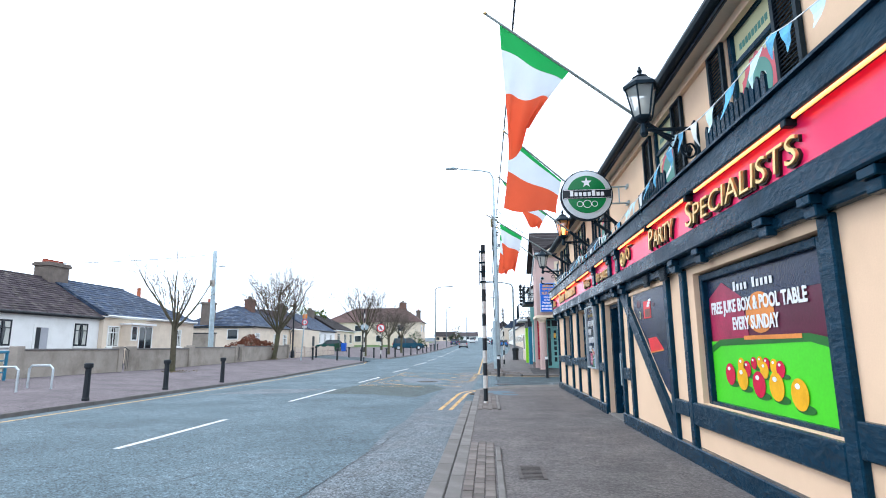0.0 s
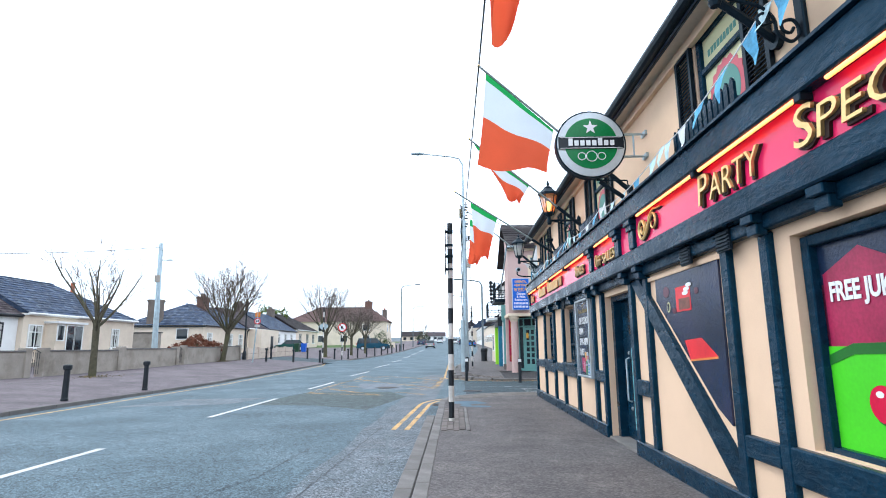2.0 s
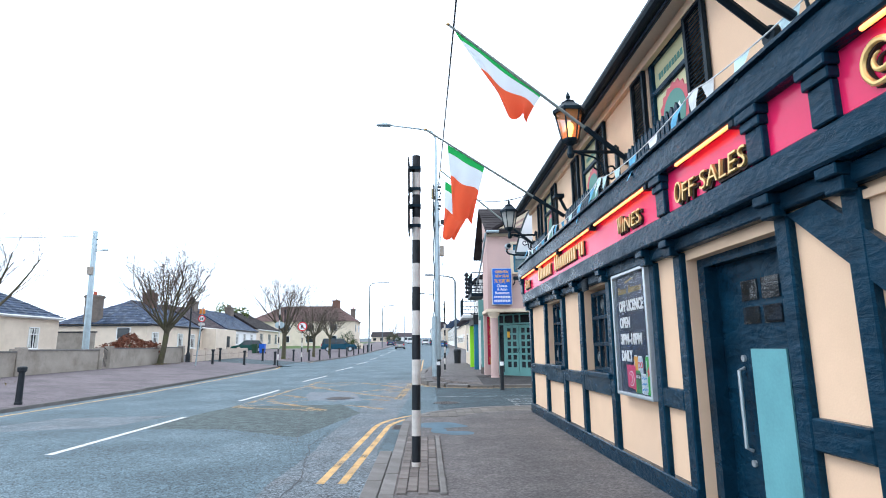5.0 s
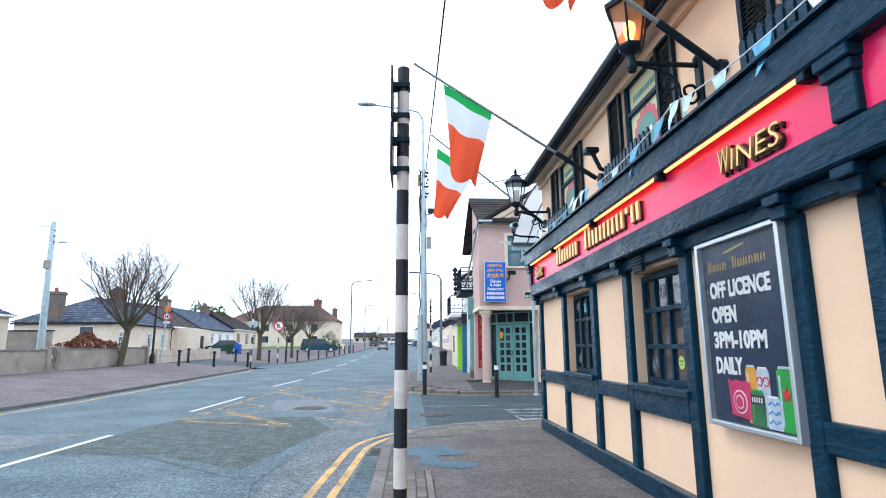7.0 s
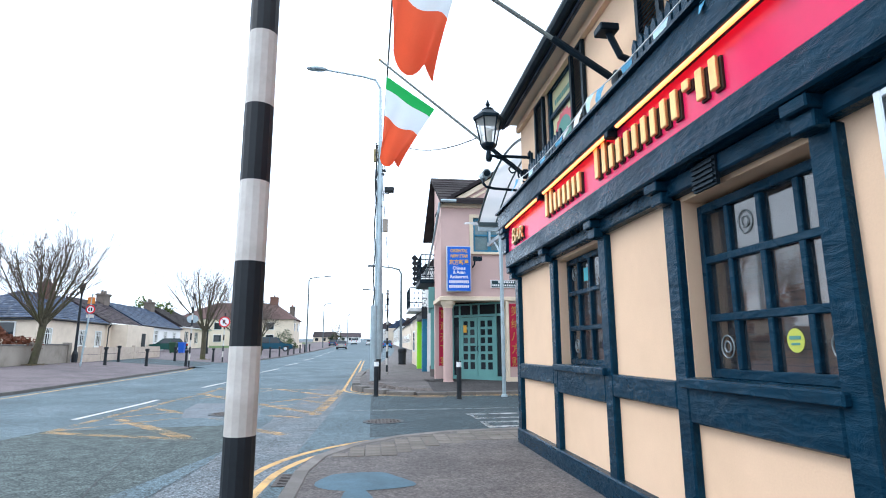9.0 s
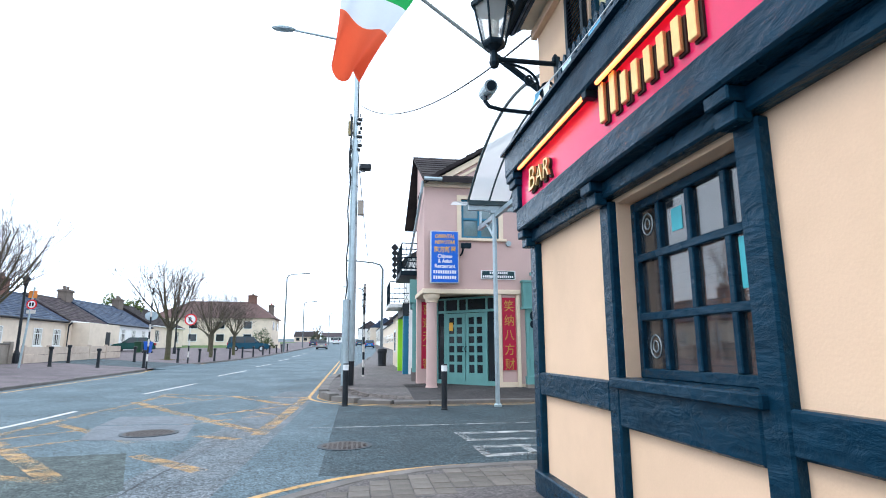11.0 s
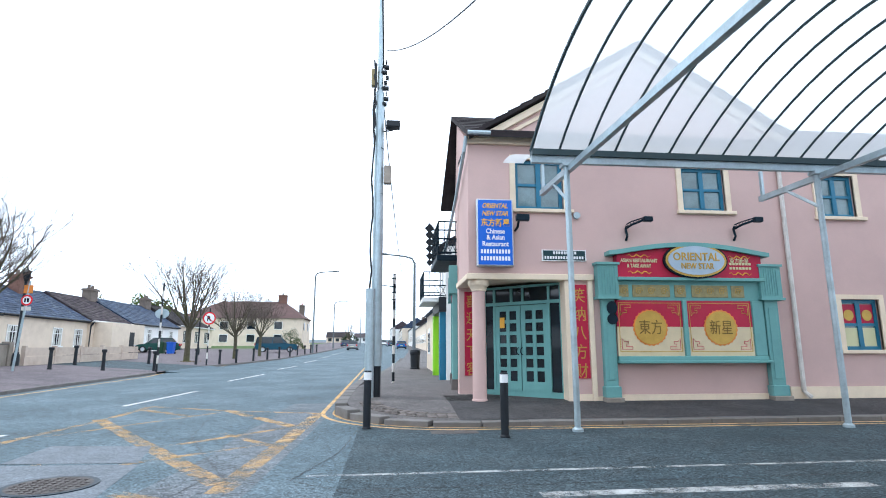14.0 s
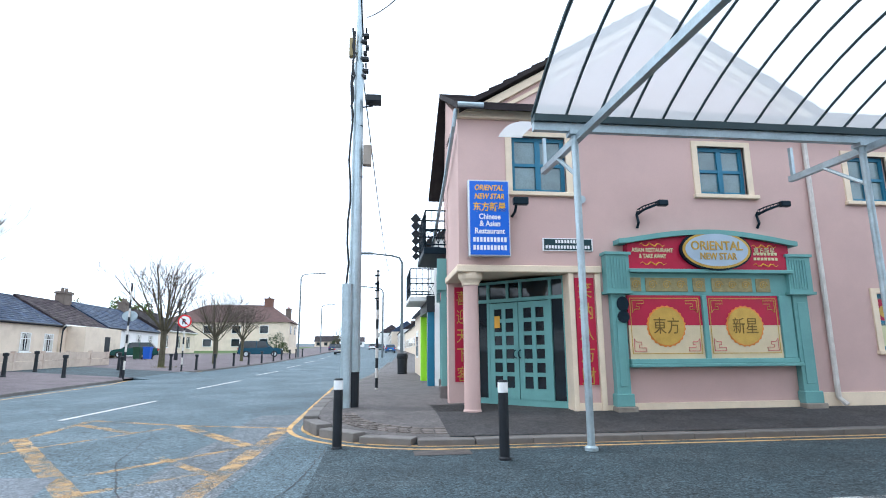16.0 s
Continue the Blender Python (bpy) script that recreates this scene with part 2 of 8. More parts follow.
M_PAVER = mat("brown_paver", (0.15, 0.13, 0.12), 0.9, var=0.25, scale=6, fine=60, bump=0.4, rand=0.25)
M_YEL = mat("yellow_line_paint", (0.56, 0.34, 0.13), 0.75, var=0.2, scale=3, fine=50, bump=0.3, dirt=(0.22, 0.19, 0.15), dirt_amt=0.75, dirt_scale=2.5)
M_YELW = mat("worn_yellow_paint", (0.47, 0.30, 0.14), 0.8, var=0.3, scale=2, fine=40, bump=0.4, dirt=(0.24, 0.19, 0.13), dirt_amt=0.7, dirt_scale=4.5, speck=0.3)
M_WHITE = mat("white_line_paint", (0.56, 0.56, 0.53), 0.7, var=0.15, scale=3, fine=50, bump=0.3, dirt=(0.25, 0.26, 0.26), dirt_amt=0.7, dirt_scale=3)
M_WORN = mat("worn_white_paint", (0.40, 0.42, 0.42), 0.8, var=0.3, scale=2, fine=40, bump=0.3, dirt=(0.2, 0.21, 0.22), dirt_amt=0.6, dirt_scale=3)
M_PLAST = mat("cream_render", (0.80, 0.56, 0.385), 0.85, var=0.05, scale=1.2, fine=70, bump=0.12, dist=0.008, dirt=(0.68, 0.47, 0.31), dirt_amt=0.5)
M_BLACK = mat("black_painted_timber", (0.004, 0.029, 0.056), 0.22, spec=0.18, var=0.4, scale=3, fine=16, bump=0.5, dist=0.012, stretch=(1, 0.4, 1), dirt=(0.002, 0.009, 0.018), dirt_amt=0.8, dirt_scale=3, crackle=0.8)
M_RED = mat("red_fascia_board", (0.82, 0.022, 0.12), 0.2, var=0.06, scale=0.8, fine=10, bump=0.02)
M_GOLD = mat("gold_leaf", (0.80, 0.54, 0.22), 0.32, metal=0.55, var=0.12, scale=8, fine=60, bump=0.1)
# dark colour that paints letter shadow edges and the shade of rooms
M_DARK = mat("dark_shade", (0.03, 0.015, 0.012), 0.6, bump=0)
M_STRIP = mat("warm_light_tube", (1.0, 0.62, 0.3), 0.4, bump=0, var=0, emit=(1.0, 0.22, 0.06), glow=3.6)
M_SLATE = mat("roof_slate", (0.030, 0.050, 0.092), 0.7, spec=0.25, var=0.35, scale=1.2, fine=12, bump=0.3, dirt=(0.15, 0.18, 0.22), dirt_amt=0.75, dirt_scale=2.2, wear=(0.52, 0.66))
M_TILE = mat("brown_roof_tile", (0.032, 0.026, 0.028), 0.9, spec=0.2, var=0.35, scale=2, fine=12, bump=0.4, dirt=(0.06, 0.055, 0.05), dirt_amt=0.5)
M_TILEP = mat("mossy_brown_tile", (0.055, 0.042, 0.05), 0.9, spec=0.2, var=0.35, scale=2, fine=10, bump=0.4, dirt=(0.12, 0.11, 0.09), dirt_amt=0.7, dirt_scale=2.0)
M_PINKW = mat("pink_render", (0.60, 0.415, 0.38), 0.85, var=0.05, scale=0.9, fine=30, bump=0.15, dirt=(0.50, 0.35, 0.32), dirt_amt=0.5, dirt_scale=0.5)
M_CREAM = mat("cream_trim_paint", (0.80, 0.66, 0.50), 0.7, var=0.08, scale=2, fine=30, bump=0.15, dirt=(0.55, 0.44, 0.33), dirt_amt=0.4)
M_TEAL = mat("sea_green_paint", (0.15, 0.365, 0.35), 0.55, var=0.08, scale=2, fine=25, bump=0.1, dirt=(0.11, 0.28, 0.28), dirt_amt=0.5)
M_BLUEW = mat("blue_window_paint", (0.018, 0.16, 0.26), 0.4, var=0.12, scale=3, bump=0.05)
M_GALV = mat("galvanised_steel", (0.40, 0.49, 0.53), 0.42, metal=0.55, var=0.18, scale=3, fine=25, bump=0.1, dirt=(0.27, 0.33, 0.36), dirt_amt=0.5, dirt_scale=4)
M_IRON = mat("black_iron", (0.010, 0.014, 0.019), 0.5, spec=0.25, var=0.3, scale=5, bump=0.15)
M_BWHITE = mat("white_painted_metal", (0.66, 0.62, 0.58), 0.5, var=0.12, scale=4, bump=0.1, dirt=(0.4, 0.36, 0.32), dirt_amt=0.5, dirt_scale=3)
M_WHITEW = mat("white_render", (0.78, 0.78, 0.76), 0.9, var=0.06, scale=1, fine=25, bump=0.2, dirt=(0.62, 0.61, 0.58), dirt_amt=0.5)
M_CREAMW = mat("pale_cream_render", (0.72, 0.61, 0.49), 0.9, var=0.08, scale=1, fine=25, bump=0.2, dirt=(0.58, 0.48, 0.38), dirt_amt=0.6)
M_CONC = mat("weathered_garden_wall", (0.33, 0.29, 0.25), 0.95, var=0.2, scale=1.5, fine=25, bump=0.4, dirt=(0.20, 0.17, 0.14), dirt_amt=0.8, dirt_scale=1.0)
# pale base colour stands in for sky reflected in the restaurant's panes
M_GLASSB = mat("sky_reflection_glass", (0.12, 0.20, 0.22), 0.05, var=0.4, scale=1.5, bump=0.0, spec=0.8)
M_GLASS = mat("dark_window_glass", (0.012, 0.02, 0.026), 0.04, var=0.3, scale=1, bump=0.0, spec=0.55)

def worn(m, scale, lo, hi):
    """Wears a paint away in patches and between the stones, so that the road under it shows."""
    t = m.node_tree
    tc = t.nodes.new("ShaderNodeTexCoord")
    a = t.nodes.new("ShaderNodeTexNoise")
    a.inputs["Scale"].default_value, a.inputs["Detail"].default_value, a.inputs["Roughness"].default_value = scale, 8, 0.7
    v = t.nodes.new("ShaderNodeTexVoronoi")
    v.inputs["Scale"].default_value = 60
    t.links.new(tc.outputs["Object"], a.inputs["Vector"])
    t.links.new(tc.outputs["Object"], v.inputs["Vector"])
    c = t.nodes.new("ShaderNodeMath")
    c.operation = "MULTIPLY_ADD"
    c.inputs[1].default_value = -0.28
    t.links.new(v.outputs["Distance"], c.inputs[0])
    t.links.new(a.outputs[0], c.inputs[2])
    r = t.nodes.new("ShaderNodeMapRange")
    r.inputs[1].default_value, r.inputs[2].default_value = lo, hi
    t.links.new(c.outputs[0], r.inputs[0])
    t.links.new(r.outputs[0], t.nodes["Principled BSDF"].inputs["Alpha"])


worn(M_YELW, 2.2, 0.26, 0.50)
worn(M_WORN, 2.0, 0.24, 0.46)
worn(M_YEL, 3.0, 0.12, 0.30)
worn(M_WHITE, 3.0, 0.10, 0.26)

# ---------------------------------------------------------------- ground
def grid_sheet(xs, ys, zf):
    bm = bmesh.new()
    rows = [[bm.verts.new((x, y, zf(x, y))) for x in xs] for y in ys]
    for a, b in zip(rows, rows[1:]):
        for i in range(len(xs) - 1):
            bm.faces.new((a[i], a[i + 1], b[i + 1], b[i]))
    return bm


YS = [-80, -30, 0, 15, 28, 33, 38, 44, 50, 56, 60, 64, 72, 90, 130, 200, 330, 600, 1200]
solo("ground", grid_sheet([-900, -120, -30, -11, -5.5, 0, 12, 40, 120, 900], YS, lambda x, y: gz(y)), M_ASPH, "worn grey-blue asphalt carriageway with patches", "road", kind="structure")


def arc(cx, cy, r, a0, a1, n):
    return [(cx + r * math.cos(radians(a0 + (a1 - a0) * i / n)), cy + r * math.sin(radians(a0 + (a1 - a0) * i / n))) for i in range(n + 1)]


NEAR_EDGE = [(-0.44, -40), (-0.44, 4), (-0.44, 10)] + [(-0.44, 14)] + arc(2.35, 18.3, 2.79, 180, 90, 10) + [(6, 21.09), (60, 21.09)]
REST_EDGE = [(60, 29.45), (14, 29.45), (8, 29.4)] + arc(2.3, 31.7, 2.35, 270, 180, 10) + [(-0.05, 36), (-0.05, 200)]


def slab(edge, rest, z0, zf):
    """A raised pavement: the kerb line edge, closed through the points of rest."""
    bm = bmesh.new()
    pts = edge + rest
    top = [bm.verts.new((x, y, zf(x, y))) for x, y in pts]
    bot = [bm.verts.new((x, y, z0)) for x, y in pts]
    f = bm.faces.new(top)
    for i in range(len(pts)):
        j = (i + 1) % len(pts)
        bm.faces.new((top[i], bot[i], bot[j], top[j]))
    bmesh.ops.triangulate(bm, faces=[f])
    return bm


solo("pavement_near", slab(NEAR_EDGE, [(60, 19.6), (2.6, 19.6), (2.6, -40)], -0.2, lambda x, y: 0.128), M_FOOT, "grey-brown tarmac footway beside the pub", "pavement", kind="structure")


def rest_z(x, y):
    return 0.085 + gz(y) + 0.145 * min(1, max(0, (y - 29.4) / 2.0)) * (1 if y < 40 else 0.3)


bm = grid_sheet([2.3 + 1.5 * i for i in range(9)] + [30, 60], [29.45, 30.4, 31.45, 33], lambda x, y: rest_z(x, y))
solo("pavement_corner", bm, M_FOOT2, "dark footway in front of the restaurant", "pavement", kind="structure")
bm = bmesh.new()
crn = arc(2.3, 31.7, 2.35, 270, 180, 10)
for (ax, ay), (bx, by) in zip(crn, crn[1:]):
    for s in range(4):
        f0, f1 = s / 4, (s + 1) / 4
        q = [(ax + (2.3 - ax) * f0, ay + (31.7 - ay) * f0), (bx + (2.3 - bx) * f0, by + (31.7 - by) * f0), (bx + (2.3 - bx) * f1, by + (31.7 - by) * f1), (ax + (2.3 - ax) * f1, ay + (31.7 - ay) * f1)]
        bm.faces.new([bm.verts.new((x, y, rest_z(x, y))) for x, y in q])
# the footway's edge swings outwards beyond the shops
STREET_EDGE = [(-0.05, 31.7), (-0.05, 33), (-0.05, 36), (0.12, 40), (0.43, 43.7), (0.98, 49), (1.6, 58), (2.3, 70), (3.5, 92), (4.6, 120), (5.2, 150), (5.4, 250)]
for (ax, ay), (bx, by) in zip(STREET_EDGE, STREET_EDGE[1:]):
    bm.faces.new([bm.verts.new((x, y, rest_z(2.3 if x > 2 else x, y))) for x, y in ((ax, ay), (ax + 4.0, ay), (bx + 4.0, by), (bx, by))])
bmesh.ops.remove_doubles(bm, verts=bm.verts[:], dist=0.001)
solo("pavement_street", bm, M_FOOT, "grey footway along the shops up the street", "pavement", kind="structure")
bm = grid_sheet([-60, -24, -20, -16.6, -14, -12.4, -10.9], [-40, 0, 10, 20, 28, 36, 44, 50, 56, 60, 66, 74, 90, 130, 260], lambda x, y: far_z(x, y) if x < -10 else far_z(-10.9, y))
solo("pavement_far", bm, M_PINK, "wide pinkish paved footway across the road", "pavement", kind="structure")
bm = grid_sheet([-60, -24, -20, -16.6, -14, -12.4, -10.88], [49.6, 52, 54, 56], lambda x, y: far_z(x, y) + 0.004)
apron = grid_sheet([-10.9, -10.1], [49.5, 52, 54, 56.7], lambda x, y: far_z(-10.9, y) + 0.003 if x < -10.5 else gz(y) + 0.003)
for y in (49.5, 56.7):
    apron.faces.new([apron.verts.new(p) for p in ((-10.9, y, far_z(-10.9, y) + 0.003), (-10.1, y, gz(y) + 0.003), (-10.9, y, gz(y) - 0.02))])
solo("lane_apron", apron, M_ASPH, "sloping asphalt apron at the lane's mouth", "road", kind="structure")
solo("lane", bm, M_ASPH2, "dark asphalt mouth of a side lane", "road", kind="structure")


def kerb(name, pts, zf, label, w=0.28, step=0.92, h=0.3, inner=True):
    """Kerb stones laid end to end along pts, their outer edge on the line; inner side to the right or left of travel."""
    root = thing(name, (*pts[0], 0), label, "kerb", kind="structure")
    out, carry = [], 0.0
    for (ax, ay), (bx, by) in zip(pts, pts[1:]):
        d = math.hypot(bx - ax, by - ay)
        s = carry
        while s < d:
            out.append((ax + (bx - ax) * s / d, ay + (by - ay) * s / d))
            s += step
        carry = s - d
    base = None
    for (ax, ay), (bx, by) in zip(out, out[1:]):
        a = math.atan2(by - ay, bx - ax)
        z = zf((ax + bx) / 2, (ay + by) / 2)
        if base is None:
            base = part("kerb_stone", B((0.006, step - 0.006, -w if inner else 0, 0 if inner else w, -h, 0), bevel=0.012), M_KERB, root)
            k = base
        else:
            k = base.copy()
            scene.collection.objects.link(k)
        k.matrix_parent_inverse = Matrix.Identity(4)
        k.matrix_basis = Matrix.Translation(-root.location) @ Matrix.Translation((ax, ay, z + R.uniform(-0.004, 0.004))) @ Matrix.Rotation(a, 4, "Z")
    return root


kerb("kerb_near", [(-0.44, -2), (-0.44, 14)] + arc(2.35, 18.3, 2.79, 180, 90, 10) + [(10, 21.09)], lambda x, y: 0.138, "concrete kerb stones round the pub's footway", w=0.16)
kerb("kerb_channel", [(-0.66, -2), (-0.66, 16.4)], lambda x, y: 0.07, "flat concrete gutter stones beside the kerb", w=0.19)
kerb("kerb_corner", [(22, 29.45), (8, 29.4)] + arc(2.3, 31.7, 2.35, 270, 180, 10) + STREET_EDGE[2:8], lambda x, y: rest_z(x, y) + 0.006, "worn kerb stones round the restaurant's corner", inner=False)
kerb("kerb_far", [(-10.9, -6), (-10.9, 49.5)], lambda x, y: far_z(-10.9, y) + 0.006, "low kerb stones along the far footway", inner=False, w=0.25, step=1.6)


def paint(name, pts, w, material, label, lift=0.003):
    """A painted line of width w along pts on the carriageway."""
    bm = bmesh.new()
    fine = [pts[0]]
    for (ax, ay), (bx, by) in zip(pts, pts[1:]):
        m = max(1, int(math.hypot(bx - ax, by - ay) / 0.5)) if min(ay, by) < 35 else 1
        fine += [(ax + (bx - ax) * k / m, ay + (by - ay) * k / m) for k in range(1, m + 1)]
    pts = fine
    n, vs = len(pts), []
    for i in range(n):
        a, b = Vector(pts[max(i - 1, 0)]), Vector(pts[min(i + 1, n - 1)])
        d = (b - a).normalized()
        s = Vector((-d.y, d.x)) * w / 2
        p = Vector(pts[i])
        z = gz(p.y) + lift
        vs.append((bm.verts.new((p.x + s.x, p.y + s.y, z)), bm.verts.new((p.x - s.x, p.y - s.y, z))))
    for (a, b), (c, d) in zip(vs, vs[1:]):
        bm.faces.new((a, b, d, c))
    return solo(name, bm, material, label, "road marking", kind="structure")


for y0, y1 in ((8.4, 11.9), (15.9, 20.6), (24.6, 29.0), (33.4, 37.8), (42.7, 47.9), (53, 58), (63.5, 68.5), (74, 79), (85, 90), (96, 101)):
    paint("road_marking", [(-5.75, y0), (-5.7 if y0 < 30 else -5.4, y1)], 0.13, M_WHITE, "white centre-line dash on the road")
for off in (0.0, 0.26):
    paint("road_marking", [(-1.22 + off, 13.8), (-1.12 + off, 16)] + arc(2.35, 18.3, 3.36 - off, 178, 90, 14) + [(14, 21.62 - off)], 0.1, M_YEL, "double yellow line curving round the pub's corner")
    paint("road_marking", [(14, 28.75 + off), (8, 28.8 + off)] + arc(2.3, 31.7, 2.88 - off, 270, 180, 14) + [(-0.58 + off, 36), (-0.58 + off, 62)], 0.1, M_YEL, "double yellow line curving round the restaurant's corner")
paint("road_marking", [(-10.35, -6), (-10.4, 46), (-11.2, 50.6)], 0.11, M_YEL, "single yellow line along the far kerb")
paint("road_marking", [(-10.5, 58), (-10.45, 110)], 0.11, M_YEL, "single yellow line along the far kerb")

# ---------------------------------------------------------------- the pub
pub = thing("pub", (4, 10, 0.13), "cream-rendered pub with black half-timbering and a red fascia", "pub")
XW, XT = 2.50, 2.44
# ground-floor wall with its openings: pool poster, door, two windows
holes = [(4.27, 6.85, 0.84, 2.36), (10.57, 11.98, 0.05, 2.36), (14.2, 15.4, 1.2, 2.42), (16.74, 18.02, 1.2, 2.42)]
ys = [-3.0]
for a, b, c, d in holes:
    ys += [a, b]
ys.append(19.7)
boxes = [(XW, XW + 0.35, ys[i], ys[i + 1], 0.0, 2.8) for i in range(0, len(ys), 2)]
for a, b, c, d in holes:
    boxes += [(XW, XW + 0.35, a, b, d, 2.8)]
    if c > 0.1:
        boxes += [(XW, XW + 0.35, a, b, 0.0, c)]
for bx in boxes:
    part("wall", B(bx), M_PLAST, pub)
part("side_wall", B((2.851, 12, 19.35, 19.7, 0, 2.8)), M_PLAST, pub)
part("interior", B((3.2, 3.25, -3, 19.6, 0, 2.8)), mat("brown_panelling", (0.22, 0.12, 0.08), 0.6, var=0.3, scale=2, bump=0.1), pub, "brown panelled room behind the windows")


def timber(name, y0, y1, z0, z1, x=XT, t=None, bev=0.012, par=None):
    return part(name, B((x, XW + 0.02 if t is None else x + t, y0, y1, z0, z1), bevel=bev), M_BLACK, par or pub)


POSTS = [(19.6, 19.77), (18.03, 18.17), (16.58, 16.74), (15.41, 15.56), (14.04, 14.2), (12.6, 12.74), (11.99, 12.14), (10.42, 10.56), (9.8, 9.94), (7.69, 7.83), (7.05, 7.18), (4.02, 4.18), (2.66, 2.81), (1.05, 1.2), (-1, -0.85)]
for a, b in POSTS:
    timber("timber_post", a, b, 0.3, 2.44)
RAILS = [(18.17, 19.6, 1.01, 1.21), (16.74, 18.03, 0.93, 1.2), (15.56, 16.58, 1.0, 1.19), (14.2, 15.41, 0.93, 1.19), (12.14, 12.6, 0.97, 1.16), (9.94, 10.42, 0.92, 1.12), (7.18, 7.69, 0.64, 0.82), (4.18, 7.05, 0.57, 0.83), (2.81, 4.02, 0.75, 1.0)]
for a, b, c, d in RAILS:
    timber("timber_rail", a, b, c, d)
for a, b in ((-3, 10.56), (11.99, 19.78)):
    part("plinth", B((XT - 0.02, XW + 0.02, a, b, 0.0, 0.32), bevel=0.012), M_BLACK, pub)
# diagonal brace across the mural bay
bm = prism([(10.42, 2.42), (10.1, 2.44), (7.82, 0.57), (7.84, 0.28)], "x", XT + 0.005, XW + 0.02)
part("timber_brace", bm, M_BLACK, pub)
# fascia: two beams, red board, brackets
fascia = part("fascia_board", B((2.32, 2.5, -3, 19.62, 2.77, 3.16)), M_RED, pub, "glossy red sign board")
part("fascia_beam", B((2.22, 2.6, -3, 19.86, 3.16, 3.405), bevel=0.015), M_BLACK, pub)
part("fascia_beam", B((2.29, 2.5, -3, 19.72, 2.572, 2.79), bevel=0.015), M_BLACK, pub)
part("fascia_beam", B((2.40, 2.5, -3, 19.7, 2.45, 2.572), bevel=0.012), M_BLACK, pub)
part("roof_flashing", B((2.185, 2.6, -3, 19.89, 3.405, 3.43)), M_BLACK, pub)
for y in [19.67, 18.1, 16.66, 15.48, 14.12, 12.66, 12.06, 10.48, 9.86, 7.08, 6.24, 4.78, 4.08, 3.4, 2.73]:
    bm = B((2.31, 2.41, y - 0.085, y + 0.085, 2.5, 2.572), (2.35, 2.44, y - 0.075, y + 0.075, 2.41, 2.5), bevel=0.008)
    part("corbel", bm, M_BLACK, pub)
for y in (19.7, 11.94, 10.41, 9.77):
    bm = B((2.225, 2.33, y - 0.125, y + 0.125, 3.09, 3.16), (2.25, 2.33, y - 0.11, y + 0.11, 3.02, 3.09), (2.275, 2.33, y - 0.095, y + 0.095, 2.79, 3.02), bevel=0.008)
    part("fascia_bracket", bm, M_BLACK, pub)
# upper wall, roof, gutter
WIN_Y = [17.97, 15.03, 12.22, 7.75, 5.1]
boxes, y = [], -3.0
for c in reversed(WIN_Y):
    boxes += [(2.58, 2.9, y, c - 0.48, 3.3, 5.0), (2.58, 2.9, c - 0.48, c + 0.48, 4.78, 5.0)]
    y = c + 0.48
boxes.append((2.58, 2.9, y, 19.7, 3.3, 5.0))
for bx in boxes:
    part("upper_wall", B(bx), M_PLAST, pub)
part("upper_side_wall", prism([(2.9, 3.3), (12, 3.3), (12, 5.0), (7.2, 8.2), (2.9, 5.2)], "y", 19.4, 19.7), M_PLAST, pub)
roof = part("roof", prism([(2.32, 4.9), (7.2, 8.45), (12, 4.9), (12, 4.75), (7.2, 8.3), (2.32, 4.78)], "y", -3, 19.85), M_SLATE, pub)
part("soffit", B((2.36, 2.9, -3, 19.8, 4.85, 4.89)), M_CREAM, pub)
part("cornice", B((2.52, 2.58, -3, 19.75, 4.7, 4.8)), M_PLAST, pub)
gut = bmesh.new()
tube(gut, [(2.27, -3, 4.86), (2.27, 19.9, 4.86)], 0.065, 10)
part("gutter", gut, M_IRON, pub)
part("fascia_trim", B((2.31, 2.36, -3, 19.85, 4.8, 4.97)), M_IRON, pub)


# ---------------------------------------------------------------- pub: windows, door, posters
def lower_window(y0, y1, z0, z1):
    w = part("window", B((2.60, 2.68, y0 + 0.05, y1 - 0.05, z0, z0 + 0.06), bevel=0.006), M_BLACK, pub, "black multi-paned timber window")
    for bx in ((2.60, 2.68, y0, y0 + 0.05, z0, z1), (2.60, 2.68, y1 - 0.05, y1, z0, z1), (2.60, 2.68, y0 + 0.05, y1 - 0.05, z1 - 0.06, z1)):
        part("frame_bar", B(bx, bevel=0.006), M_BLACK, w)
    for i in range(1, 4):
        y = y0 + (y1 - y0) * i / 4
        part("glazing_bar", B((2.605, 2.665, y - 0.022, y + 0.022, z0 + 0.06, z1 - 0.06), bevel=0.006), M_BLACK, w)
    for j in range(1, 3):
        z = z0 + (z1 - z0) * j / 3
        part("glazing_bar", B((2.60, 2.66, y0 + 0.05, y1 - 0.05, z - 0.025, z + 0.025), bevel=0.006), M_BLACK, w)
    for i in range(4):
        for j in range(3):
            a, b = y0 + (y1 - y0) * i / 4, y0 + (y1 - y0) * (i + 1) / 4
            c, d = z0 + (z1 - z0) * j / 3, z0 + (z1 - z0) * (j + 1) / 3
            tilt = R.uniform(-0.004, 0.004)
            bm = B((2.635, 2.641, a + 0.02, b - 0.02, c + 0.02, d - 0.02))
            for v in bm.verts:
                v.co.x += tilt * (1 if v.co.y > (a + b) / 2 else -1)
            p = part("pane", bm, M_PANE, w)
            p.visible_shadow = False
    n, top = 18, (z1 - z0) * 0.72
    bm = B(*[(2.75, 2.757, y0, y1, z0 + top * k / n, z0 + top * (k + 1) / n - 0.006) for k in range(n)])
    part("blind", bm, M_BLIND, w, "brown slatted window blind")
    part("sill", B((2.40, 2.62, y0 - 0.06, y1 + 0.06, z0 - 0.07, z0), bevel=0.01), M_BLACK, w)
    return w


